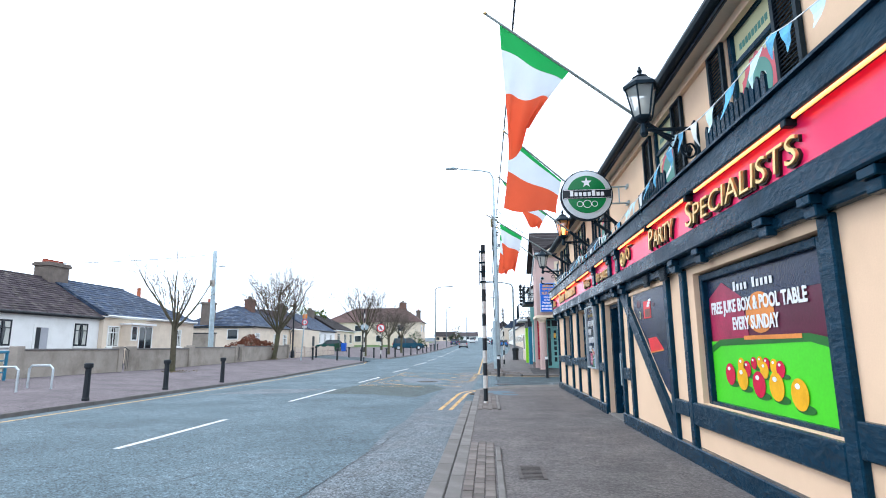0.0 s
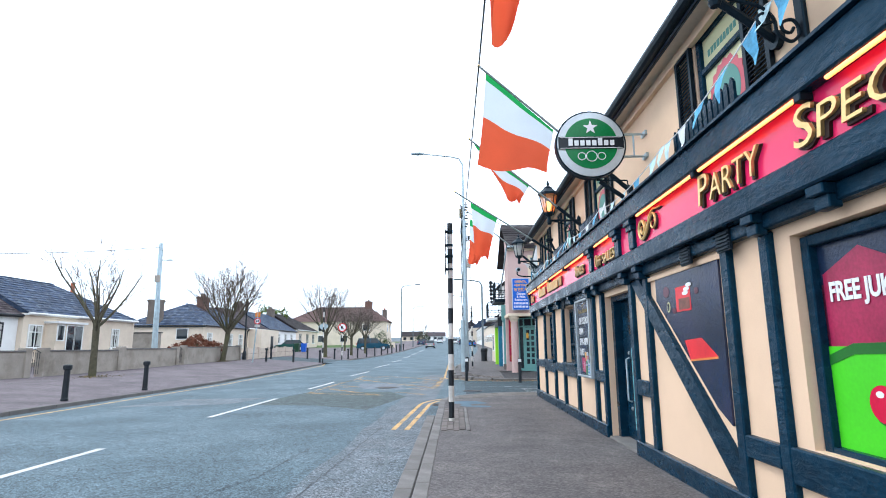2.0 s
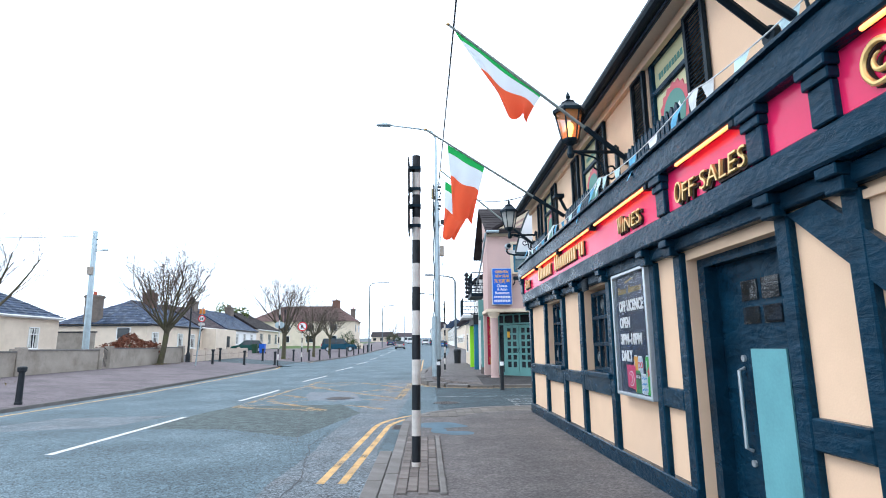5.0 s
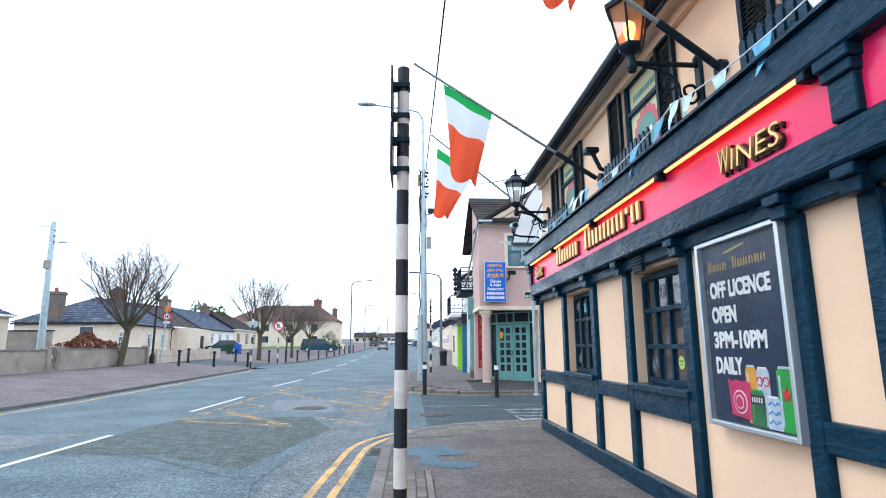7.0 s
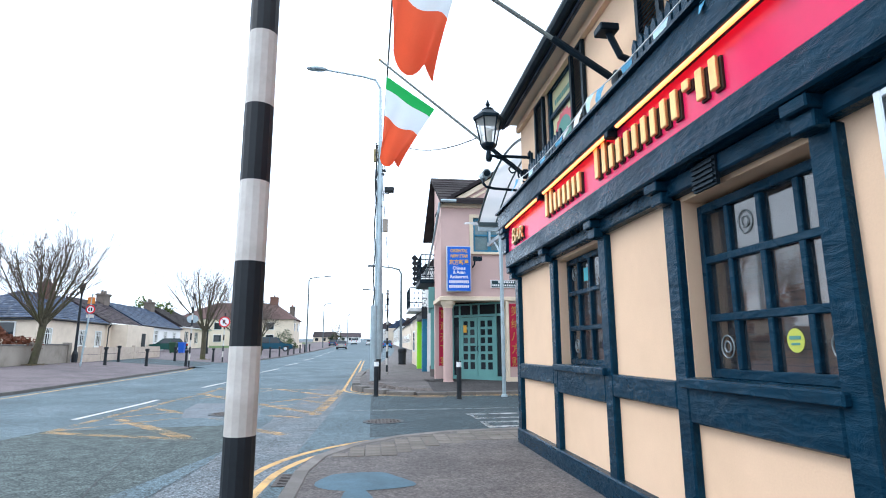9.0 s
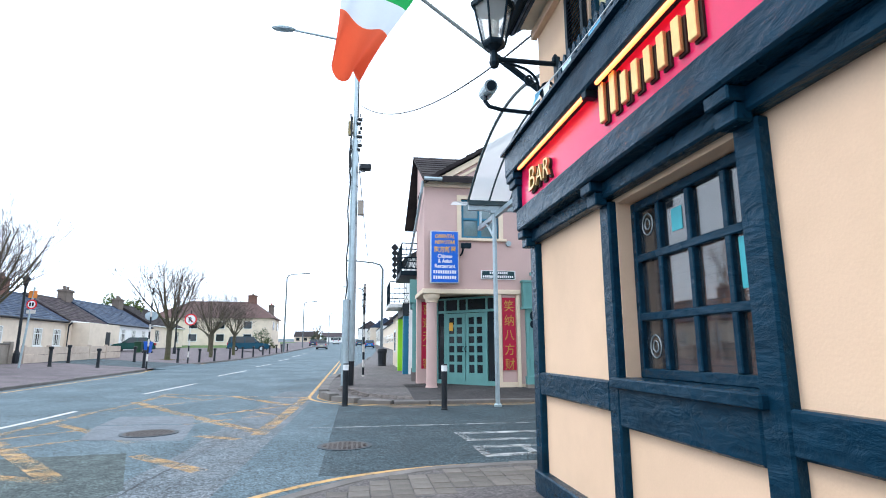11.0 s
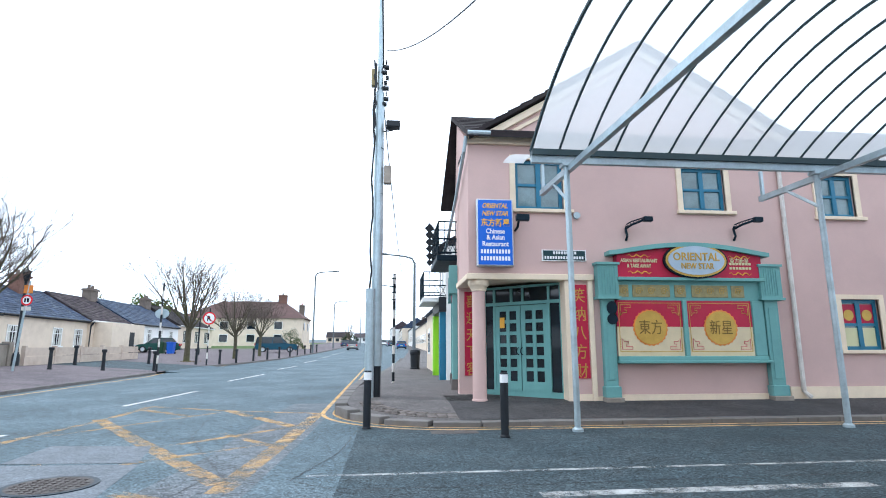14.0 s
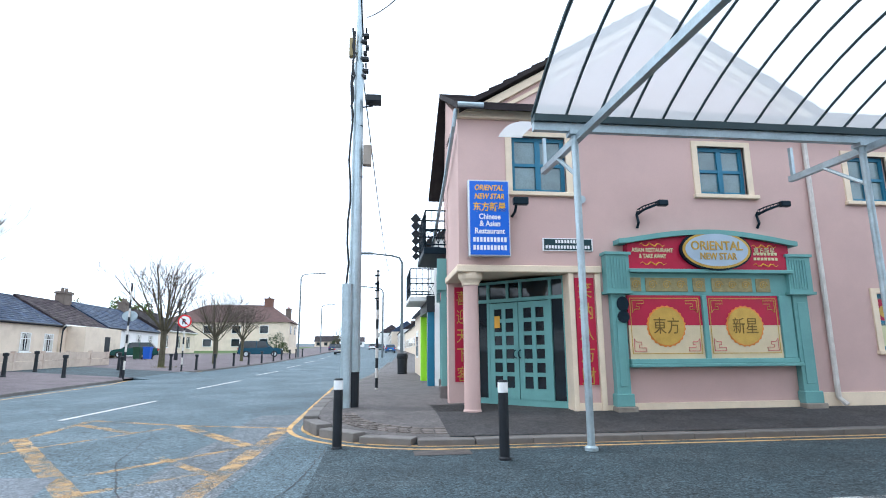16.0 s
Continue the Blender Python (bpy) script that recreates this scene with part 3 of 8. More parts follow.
M_PANE = mat("leaded_pane", (0.03, 0.036, 0.042), 0.03, var=0.2, bump=0.0, fine=5, spec=1.0)
M_PANE.node_tree.nodes["Principled BSDF"].inputs["Alpha"].default_value = 0.5
M_PANE.node_tree.nodes["Principled BSDF"].inputs["IOR"].default_value = 1.9
M_BLIND = mat("brown_blind", (0.50, 0.24, 0.15), 0.6, var=0.15, scale=6)
M_YPOST = mat("pale_yellow_print", (0.62, 0.60, 0.36), 0.5, var=0.06, bump=0.0)
M_PINKB = mat("pink_print", (0.60, 0.12, 0.15), 0.5, var=0.06, bump=0.0)
M_GREENB = mat("green_print", (0.10, 0.28, 0.24), 0.5, var=0.06, bump=0.0)
M_TXTW = mat("white_print", (0.82, 0.83, 0.84), 0.5, var=0.03, bump=0.0)
M_ALU = mat("brushed_aluminium", (0.55, 0.60, 0.63), 0.35, metal=0.7, var=0.1, scale=6, bump=0.05)
M_NAVY = mat("navy_print", (0.012, 0.026, 0.062), 0.25, var=0.5, scale=1.5, fine=40, bump=0.3, dirt=(0.035, 0.03, 0.07), dirt_amt=0.5, dirt_scale=1.2)
M_DKRED = mat("maroon_print", (0.10, 0.012, 0.035), 0.3, var=0.4, scale=1.5, bump=0.02)
M_BRRED = mat("scarlet_print", (0.72, 0.02, 0.03), 0.35, var=0.2, scale=4, bump=0.0)
M_FELT = mat("bright_green_print", (0.07, 0.62, 0.02), 0.4, var=0.12, scale=1.2, bump=0.0)
M_FELTD = mat("dark_green_print", (0.015, 0.14, 0.02), 0.4, var=0.2, scale=2, bump=0.0)
M_BALLR = mat("red_ball_print", (0.62, 0.008, 0.05), 0.25, var=0.15, scale=8, bump=0.0)
M_BALLY = mat("yellow_ball_print", (0.85, 0.42, 0.01), 0.25, var=0.15, scale=8, bump=0.0)
M_PGOLD = mat("dull_gold_print", (0.42, 0.30, 0.10), 0.45, var=0.15, scale=9, bump=0.0)
M_BLK_PRINT = mat("black_print", (0.012, 0.013, 0.016), 0.4, var=0.1, bump=0.0)
M_SIGNBL = mat("sky_blue_print", (0.08, 0.30, 0.62), 0.4, var=0.1, bump=0.0)
M_COVER = glass_mat("clear_cover_sheet", (0.06, 0.08, 0.10), 0.1, 0.05)
M_ORANGE = mat("orange_print", (0.75, 0.25, 0.05), 0.4, var=0.2, scale=3, bump=0.0)
lower_window(14.2, 15.39, 1.22, 2.38)
lower_window(16.74, 18.02, 1.24, 2.41)


def disc(y, z, ry, rz, x, n=28, t=0.002):
    """A flat oval on a wall that looks towards -x."""
    return prism([(y + ry * math.cos(2 * math.pi * k / n), z + rz * math.sin(2 * math.pi * k / n)) for k in range(n)], "x", x - t, x)


def star(y, z, r, x, r2=0.4, n=5):
    return prism([(y + (r if k % 2 == 0 else r * r2) * math.sin(math.pi * k / n), z + (r if k % 2 == 0 else r * r2) * math.cos(math.pi * k / n)) for k in range(2 * n)], "x", x - 0.006, x)


# bullseye roundels and a yellow sticker in the panes
M_BULL = mat("bullseye_glass", (0.20, 0.23, 0.24), 0.1, var=0.1, bump=0.05, spec=0.8)
M_STICK = mat("yellow_green_sticker", (0.52, 0.56, 0.10), 0.5, var=0.08, scale=8, bump=0.0)
for yc, zc in ((14.95, 2.18), (14.35, 1.42), (15.23, 1.42), (17.86, 2.24), (17.86, 1.44)):
    bm = bmesh.new()
    for r in (0.062, 0.03):
        tube(bm, [(2.632, yc + r * math.cos(k * math.pi / 10), zc + r * 1.15 * math.sin(k * math.pi / 10)) for k in range(21)], [0.006] * 21, 5)
    part("bullseye", bm, M_BULL, pub, "raised bullseye ring in a glass pane")
st_ = part("sticker", disc(14.65, 1.45, 0.062, 0.065, 2.633), M_STICK, pub, "round yellow-green sticker on a pane")
part("print_bar", B((2.6275, 2.6305, 14.61, 14.69, 1.455, 1.475), (2.6275, 2.6305, 14.62, 14.68, 1.425, 1.438)), M_GREENB, st_)

M_TEALS = mat("teal_sticker", (0.06, 0.42, 0.48), 0.5, var=0.1, bump=0.0)
part("sticker", B((2.6305, 2.6335, 17.47, 17.58, 2.13, 2.27)), M_TEALS, pub, "small teal sticker on a pane")
part("sticker", B((2.6305, 2.6335, 16.88, 17.01, 1.72, 1.98)), M_TEALS, pub, "tall teal sticker on a pane")
# door in its recess
door = part("door", B((2.72, 2.77, 10.65, 11.9, 0.13, 2.3), bevel=0.01), M_BLACK, pub, "black panelled pub door with a frosted teal pane")
part("door_frame", B((2.6, 2.8, 10.57, 10.66, 0.1, 2.36), (2.6, 2.8, 11.86, 11.98, 0.1, 2.36), (2.6, 2.8, 10.66, 11.86, 2.28, 2.36)), M_BLACK, pub)
part("pane", B((2.705, 2.72, 10.98, 11.43, 0.32, 1.54)), mat("frosted_teal_glass", (0.14, 0.38, 0.42), 0.2, var=0.12, scale=3, bump=0.05), door, "frosted teal glass panel")
for a, b in ((10.98, 11.2), (11.26, 11.48)):
    for c, d in ((1.74, 1.88), (1.93, 2.1)):
        part("pane", B((2.705, 2.72, a, b, c, d)), M_PANE, door)
part("handle", T([(2.71, 11.55, 0.72), (2.66, 11.55, 0.74), (2.66, 11.55, 1.36), (2.71, 11.55, 1.38)], 0.016), M_ALU, door, "long steel pull handle")
part("lock", T([(2.722, 11.55, 1.46), (2.7, 11.55, 1.46)], 0.028, 12), M_ALU, door)
part("lock", T([(2.722, 11.55, 0.62), (2.7, 11.55, 0.62)], 0.028, 12), M_ALU, door)
part("door_step", B((2.45, 2.9, 10.57, 11.98, 0.08, 0.16), bevel=0.01), M_KERB, pub)
# air vents
for y in (8.43, 7.62, 14.95):
    v = part("vent", B((2.385, 2.41, y - 0.12, y + 0.12, 2.38, 2.56)), M_IRON, pub, "black louvred air vent")
    for k in range(5):
        part("slat", B((2.37, 2.386, y - 0.11, y + 0.11, 2.395 + 0.032 * k, 2.41 + 0.032 * k)), M_IRON, v)

# pool poster in the big window
pp = thing("window_poster", (2.62, 5.6, 0.82), "printed poster of pool balls on green felt in a black frame", "poster")
part("frame", B((2.56, 2.63, 4.32, 4.42, 0.82, 2.34), (2.56, 2.63, 6.75, 6.84, 0.82, 2.34), (2.56, 2.63, 4.42, 6.75, 0.82, 0.88), (2.56, 2.63, 4.42, 6.75, 2.26, 2.34), bevel=0.008), M_BLACK, pp)
part("backing", B((2.625, 2.65, 4.4, 6.77, 0.86, 2.28)), M_DKRED, pp)
part("dark_band", B((2.621, 2.625, 4.42, 6.75, 1.98, 2.27)), M_NAVY, pp)
part("curtain", prism([(6.72, 1.5), (6.72, 2.05), (6.35, 2.2), (5.9, 2.0), (5.8, 1.55)], "x", 2.619, 2.622), mat("crimson_print", (0.34, 0.02, 0.07), 0.35, var=0.45, scale=2.5, bump=0), pp)
part("glow_print", disc(5.55, 1.82, 0.28, 0.2, 2.620), M_ORANGE, pp)
part("felt", B((2.617, 2.620, 4.42, 6.75, 0.88, 1.55)), M_FELT, pp)
part("cushion", prism([(6.75, 1.42), (6.75, 1.49), (6.5, 1.57), (4.75, 1.60), (4.42, 1.55), (4.42, 1.47), (4.75, 1.53), (6.5, 1.50)], "x", 2.613, 2.616), M_FELTD, pp)
part("rail_print", B((2.609, 2.612, 4.85, 5.9, 1.56, 1.6)), M_ORANGE, pp)
for y, z, r, red in ((5.75, 1.33, 0.06, 1), (5.62, 1.34, 0.06, 0), (5.5, 1.33, 0.06, 1), (5.36, 1.31, 0.07, 0), (5.25, 1.29, 0.075, 1), (6.02, 1.30, 0.08, 0), (5.9, 1.27, 0.08, 1), (5.55, 1.27, 0.08, 0), (6.3, 1.2, 0.115, 1), (6.02, 1.17, 0.12, 0), (5.68, 1.13, 0.125, 1), (5.35, 1.13, 0.13, 0), (4.98, 1.09, 0.135, 0)):
    part("shadow_print", disc(y - 0.06, z - r * 0.85, r * 1.1, r * 0.3, 2.6125), M_FELTD, pp)
    b = part("ball_print", disc(y, z, r, r, 2.6115 - r * 0.03), M_BALLR if red else M_BALLY, pp)
    part("highlight_print", disc(y + r * 0.15, z + r * 0.5, r * 0.28, r * 0.18, 2.6085 - r * 0.03), M_TXTW, b)
words("lettering", "FREE JUKE BOX & POOL TABLE", 0.13, on_pub(2.612, 5.68, 1.86), M_TXTW, pp, 0.004, 1.95, "white printed words", 0, 0.006)
words("lettering", "EVERY SUNDAY", 0.13, on_pub(2.612, 5.66, 1.67), M_TXTW, pp, 0.004, 0.95, "white printed words", 0, 0.006)
for k in range(10):
    if k != 4:
        part("name_bar", B((2.611, 2.615, 6.05 - 0.085 * k - 0.05, 6.05 - 0.085 * k, 2.07, 2.17 if k in (0, 5) else 2.14)), M_TXTW, pp)

# mural beside the door
mu = thing("wall_mural", (2.47, 8.8, 1.0), "dark printed mural of a red pool table under lamps", "mural")
part("panel", prism([(9.58, 2.36), (7.95, 2.36), (7.95, 0.85), (8.2, 0.98), (9.58, 2.10)], "x", 2.478, 2.5), M_NAVY, mu)
part("table_print", prism([(8.83, 1.62), (8.42, 1.64), (8.1, 1.46), (8.72, 1.42)], "x", 2.4745, 2.478), M_BRRED, mu)
part("table_edge", prism([(8.72, 1.42), (8.1, 1.46), (8.1, 1.44), (8.72, 1.40)], "x", 2.4735, 2.477), M_ORANGE, mu)
part("picture_print", B((2.474, 2.478, 8.6, 8.98, 1.93, 2.2)), M_BRRED, mu)
part("picture_inner", B((2.4715, 2.4745, 8.62, 8.9, 1.95, 2.07)), mat("brown_print", (0.18, 0.06, 0.04), 0.4, var=0.5, scale=12, bump=0), mu)
for y, z in ((8.62, 2.2), (8.68, 2.16), (8.72, 2.12)):
    part("lamp_print", disc(y, z, 0.075, 0.022, 2.473), M_TXTW, mu)
for y, z, r in ((8.45, 2.12, 0.05), (9.25, 2.18, 0.09), (9.05, 1.95, 0.05)):
    part("glow_print", disc(y, z, r, r * 0.7, 2.476), M_DKRED, mu)
part("dartboard_print", disc(9.2, 2.0, 0.05, 0.06, 2.4745), M_YPOST, mu)
part("dartboard_rays", star(9.2, 2.0, 0.045, 2.472, 0.3, 10), M_NAVY, mu)
part("border", B((2.465, 2.502, 7.86, 9.86, 2.36, 2.41)), M_PLAST, mu)

# framed notice board
nb = thing("notice_board", (2.42, 13.25, 1.0), "aluminium-framed navy notice board with white opening hours", "notice board")
part("frame", B((2.38, 2.5, 12.72, 12.757, 1.0, 2.44), (2.38, 2.5, 13.743, 13.78, 1.0, 2.44), (2.38, 2.5, 12.757, 13.743, 1.0, 1.037), (2.38, 2.5, 12.757, 13.743, 2.403, 2.44), bevel=0.006), M_ALU, nb)
part("panel", B((2.43, 2.5, 12.75, 13.75, 1.03, 2.41)), M_NAVY, nb)
part("cover_pane", B((2.392, 2.395, 12.757, 13.743, 1.037, 2.403)), M_COVER, nb, "scuffed clear cover sheet").visible_shadow = False
for body, z, w in (("OFF LICENCE", 1.985, 0.76), ("OPEN", 1.79, 0.33), ("3PM-10PM", 1.595, 0.66), ("DAILY", 1.40, 0.35)):
    words("lettering", body, 0.122, on_pub(2.426, 13.665 - w / 2, z), M_TXTW, nb, 0.004, w, "white printed words", 0, 0.007)
for k in range(11):
    if k != 4:
        part("name_bar", B((2.427, 2.43, 13.665 - 0.068 * k - 0.016, 13.665 - 0.068 * k, 2.19, 2.28 if k in (0, 5) else 2.25), (2.427, 2.43, 13.665 - 0.068 * k - 0.046, 13.665 - 0.068 * k - 0.034, 2.19, 2.28 if k in (0, 5) else 2.25)), M_PGOLD, nb)
M_PKT = mat("pink_packet_print", (0.62, 0.03, 0.13), 0.4, var=0.25, scale=9, bump=0)
M_CANO = mat("amber_can_print", (0.80, 0.36, 0.03), 0.4, var=0.2, scale=9, bump=0)
M_CANS = mat("silver_can_print", (0.52, 0.60, 0.70), 0.4, var=0.25, scale=10, bump=0)
M_CANG = mat("green_can_print", (0.02, 0.36, 0.05), 0.4, var=0.25, scale=8, bump=0)
M_CAND = mat("dark_can_print", (0.03, 0.17, 0.06), 0.4, var=0.4, scale=10, bump=0)


def can_print(y0, y1, z0, z1, x, m, rim):
    """A printed can: body, paler lid edge and a light streak down one side."""
    c = part("can_print", prism([(y0, z0), (y1, z0), (y1, z1 - 0.04), (y1 - 0.025, z1), (y0 + 0.025, z1), (y0, z1 - 0.04)], "x", x - 0.0015, x), m, nb)
    part("lid_print", B((x - 0.0025, x - 0.0016, y0 + 0.025, y1 - 0.025, z1 - 0.016, z1)), rim, c)
    part("streak_print", B((x - 0.0025, x - 0.0016, y1 - 0.035, y1 - 0.018, z0 + 0.03, z1 - 0.06)), rim, c)
    return c


can_print(13.17, 13.3, 1.06, 1.47, 2.4295, M_CANO, M_CANS)
can_print(13.03, 13.17, 1.06, 1.46, 2.4275, M_CANS, M_TXTW)
can_print(12.77, 12.95, 1.05, 1.47, 2.4255, M_CANG, M_CANS)
c_ = can_print(13.1, 13.26, 1.05, 1.3, 2.4245, M_CAND, M_CANG)
part("can_band", B((2.4215, 2.4228, 13.105, 13.255, 1.2, 1.26)), M_BLK_PRINT, c_)
for k in range(5):
    part("mark_bar", B((2.4205, 2.4213, 13.24 - 0.026 * k - 0.014, 13.24 - 0.026 * k, 1.212, 1.248)), M_TXTW, c_)
c_ = can_print(12.93, 13.08, 1.05, 1.27, 2.4225, M_CANS, M_TXTW)
for z in (1.1, 1.16, 1.22):
    part("wave_print", T([(2.4205, 12.94 + 0.014 * k, z + 0.012 * math.sin(1.3 * k)) for k in range(10)], 0.006, 4), M_SIGNBL, c_)
for dy in (-0.035, 0.035):
    part("swirl_print", T([(2.4255, 13.1 + dy + 0.03 * math.cos(k * 0.6), 1.36 + 0.03 * math.sin(k * 0.6)) for k in range(10)], 0.006, 4), M_BRRED, nb)
pk = part("packet_print", prism([(13.26, 1.08), (13.5, 1.1), (13.52, 1.36), (13.47, 1.345), (13.42, 1.36), (13.36, 1.345), (13.3, 1.355), (13.25, 1.34)], "x", 2.4215, 2.4235), M_PKT, nb)
part("emblem_print", disc(13.38, 1.2, 0.085, 0.085, 2.4205), M_TXTW, pk)
part("emblem_print", disc(13.38, 1.2, 0.075, 0.075, 2.418), M_PKT, pk)
part("emblem_print", disc(13.38, 1.2, 0.05, 0.05, 2.4155), M_TXTW, pk)
part("emblem_print", disc(13.38, 1.2, 0.042, 0.042, 2.413), M_PKT, pk)
part("star_print", star(12.86, 1.29, 0.055, 2.4235), M_BRRED, nb)
# gold sliver paints a lamp's reflection near the board's top
part("painted_lamp_glint", prism([(13.45, 2.325), (13.2, 2.36), (13.15, 2.35), (13.4, 2.315)], "x", 2.428, 2.4298), M_PGOLD, nb)

# gilded lettering on the fascia; the owner's name as plain bars
for body, y, w, h, zf in (("PARTY", 7.27, 1.05, 0.26, 2.83), ("SPECIALISTS", 5.17, 2.33, 0.25, 2.83), ("OFF SALES", 11.08, 1.12, 0.18, 2.815), ("WINES", 12.79, 0.69, 0.18, 2.85), ("BAR", 18.99, 0.54, 0.2, 2.85)):
    n = len(body)
    w1 = w * 1.2 / (n + 0.2)
    for txt, ww, yy, hh in ((body[0], w1 * 0.86, y + w / 2 - w1 / 2, h * 1.12), (body[1:], w - w1, y - w1 / 2, h * 0.88)):
        # dark copy set down and aside: the letter's edge with its shadow
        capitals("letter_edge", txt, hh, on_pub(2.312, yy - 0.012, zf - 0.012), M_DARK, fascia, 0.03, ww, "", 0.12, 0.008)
        capitals("letter", txt, hh, on_pub(2.285, yy, zf), M_GOLD, fascia, 0.025, ww, "raised gilded capitals", 0.12, -0.002)
x0 = 17.74
for k in range(12):
    w = 0.22 if k in (0, 5) else (0.07 if k == 10 else 0.2)
    if k != 4:
        zt = 3.14 if k in (0, 5) else 3.07
        zb = 3.0 if k == 10 else 2.87
        # dark bars behind paint the shadow edge of the gilded ones
        for ya, yb in (((x0 - 0.085, x0 - 0.01), (x0 - w - 0.02, x0 - w + 0.055)) if w > 0.1 else ((x0 - w - 0.02, x0 - 0.01),)):
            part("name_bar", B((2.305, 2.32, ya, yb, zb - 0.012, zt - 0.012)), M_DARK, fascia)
        for ya, yb in (((x0 - 0.065, x0), (x0 - w, x0 - w + 0.065)) if w > 0.1 else ((x0 - w, x0),)):
            part("name_bar", B((2.275, 2.305, ya, yb, zb, zt), bevel=0.006), M_GOLD, fascia)
    x0 -= w + (0.09 if k == 4 else 0.075)


def scroll(pts, r, n=6):
    """A gilded moulding along points (y, z) on the sign board, swelling in its middle, with a dark copy as its shadow
    edge.
    """
    line = smooth([(2.3, y, z) for y, z in pts], n)
    m = len(line) - 1
    part("scroll_shadow_edge", T([p + Vector((0.012, -0.012, -0.012)) for p in line], [r * (0.5 + 0.6 * math.sin(math.pi * k / m)) for k in range(m + 1)], 6), M_DARK, fascia)
    part("scroll", T([p + Vector((-0.008, 0, 0)) for p in line], [r * (0.4 + 0.6 * math.sin(math.pi * k / m)) for k in range(m + 1)], 8), M_GOLD, fascia, "gilded scroll ornament")


def curl(y, z, r0, r1, a0, a1, n=12):
    return [(y + (r0 + (r1 - r0) * k / n) * math.cos(radians(a0 + (a1 - a0) * k / n)), z + (r0 + (r1 - r0) * k / n) * math.sin(radians(a0 + (a1 - a0) * k / n))) for k in range(n + 1)]


scroll(curl(9.36, 2.965, 0.03, 0.115, 90, -390, 14) + [(9.4, 2.845), (9.3, 2.86), (9.2, 2.94), (9.1, 3.06), (8.98, 3.115), (8.86, 3.1), (8.76, 3.1)], 0.019)
scroll([(9.44, 2.85), (9.33, 2.835), (9.2, 2.9), (9.12, 2.99), (9.0, 3.07), (8.93, 3.03), (8.92, 2.95), (8.98, 2.9), (9.05, 2.92), (9.06, 2.97), (9.02, 2.985)], 0.015)
scroll([(9.32, 2.86), (9.26, 2.95), (9.23, 3.03)], 0.013)
for a, b in ((-1.4, 0.2), (0.4, 2.0), (2.2, 3.95), (4.1, 5.9), (6.2, 7.66), (7.8, 9.4), (10.62, 11.5), (12.2, 13.9), (14.1, 15.8), (16.0, 17.7), (17.9, 19.45)):
    part("light_tube", T([(2.25, a, 3.14), (2.25, b, 3.14)], 0.015, 8), M_STRIP, fascia, "lit warm fluorescent tube")
    part("tube_cap", B((2.228, 2.32, a - 0.07, a, 3.105, 3.16), bevel=0.006), M_IRON, fascia)

# ---------------------------------------------------------------- upper windows, shutters, window boxes
def shutter(y0, y1, par):
    z0, z1 = 3.52, 4.74
    bm = B((2.53, 2.57, y0, y0 + 0.05, z0, z1), (2.53, 2.57, y1 - 0.05, y1, z0, z1), (2.53, 2.57, y0 + 0.05, y1 - 0.05, z1 - 0.07, z1), (2.53, 2.57, y0 + 0.05, y1 - 0.05, z0, z0 + 0.07))
    s = part("shutter", bm, M_IRON, par, "black louvred shutter")
    sl = bmesh.new()
    n = 26
    for k in range(n):
        z = z0 + 0.08 + (z1 - z0 - 0.16) * k / n
        q = [sl.verts.new(p) for p in ((2.535, y0 + 0.05, z), (2.535, y1 - 0.05, z), (2.565, y1 - 0.05, z + 0.04), (2.565, y0 + 0.05, z + 0.04), (2.54, y0 + 0.05, z - 0.006), (2.54, y1 - 0.05, z - 0.006), (2.57, y1 - 0.05, z + 0.034), (2.57, y0 + 0.05, z + 0.034))]
        for f in ((0, 1, 2, 3), (7, 6, 5, 4), (0, 4, 5, 1), (2, 6, 7, 3)):
            sl.faces.new([q[i] for i in f])
    part("louvre", sl, M_IRON, s)


for c in WIN_Y:
    w = part("upper_window", B((2.60, 2.68, c - 0.48, c - 0.4, 3.5, 4.78), (2.60, 2.68, c + 0.4, c + 0.48, 3.5, 4.78), (2.60, 2.68, c - 0.4, c + 0.4, 4.7, 4.78), (2.60, 2.68, c - 0.4, c + 0.4, 4.32, 4.38), bevel=0.006), M_BLACK, pub, "black sash window with printed panels")
    part("pane", B((2.64, 2.65, c - 0.4, c + 0.4, 3.3, 4.32)), M_YPOST, w)
    part("pane", B((2.64, 2.65, c - 0.4, c + 0.4, 4.38, 4.7)), M_YPOST, w)
    for k in range(9):
        part("print_bar", B((2.636, 2.64, c + 0.3 - 0.065 * k - 0.045, c + 0.3 - 0.065 * k, 4.48, 4.55)), M_GREENB, w)
    part("badge", star(c, 3.95, 0.36, 2.638, 0.9, 18), M_PINKB, w)
    part("badge_centre", disc(c, 3.95, 0.26, 0.26, 2.631), M_GREENB, w)
    part("badge_mark", prism([(c + 0.16, 3.93), (c - 0.14, 4.03), (c - 0.16, 3.98), (c + 0.14, 3.88)], "x", 2.626, 2.6295), M_TXTW, w)
    shutter(c + 0.5, c + 0.88, w)
    shutter(c - 0.88, c - 0.5, w)
    box = thing("window_box", (2.45, c, 3.5), "black picket-fronted window box above the fascia", "window box", "window boxes")
    part("trough", B((2.38, 2.54, c - 0.62, c + 0.62, 3.5, 3.62)), M_BLACK, box)
    for k in range(13):
        y = c - 0.6 + 0.1 * k
        part("picket", prism([(y - 0.035, 3.5), (y + 0.035, 3.5), (y + 0.035, 3.74), (y, 3.79), (y - 0.035, 3.74)], "x", 2.35, 2.375), M_BLACK, box)

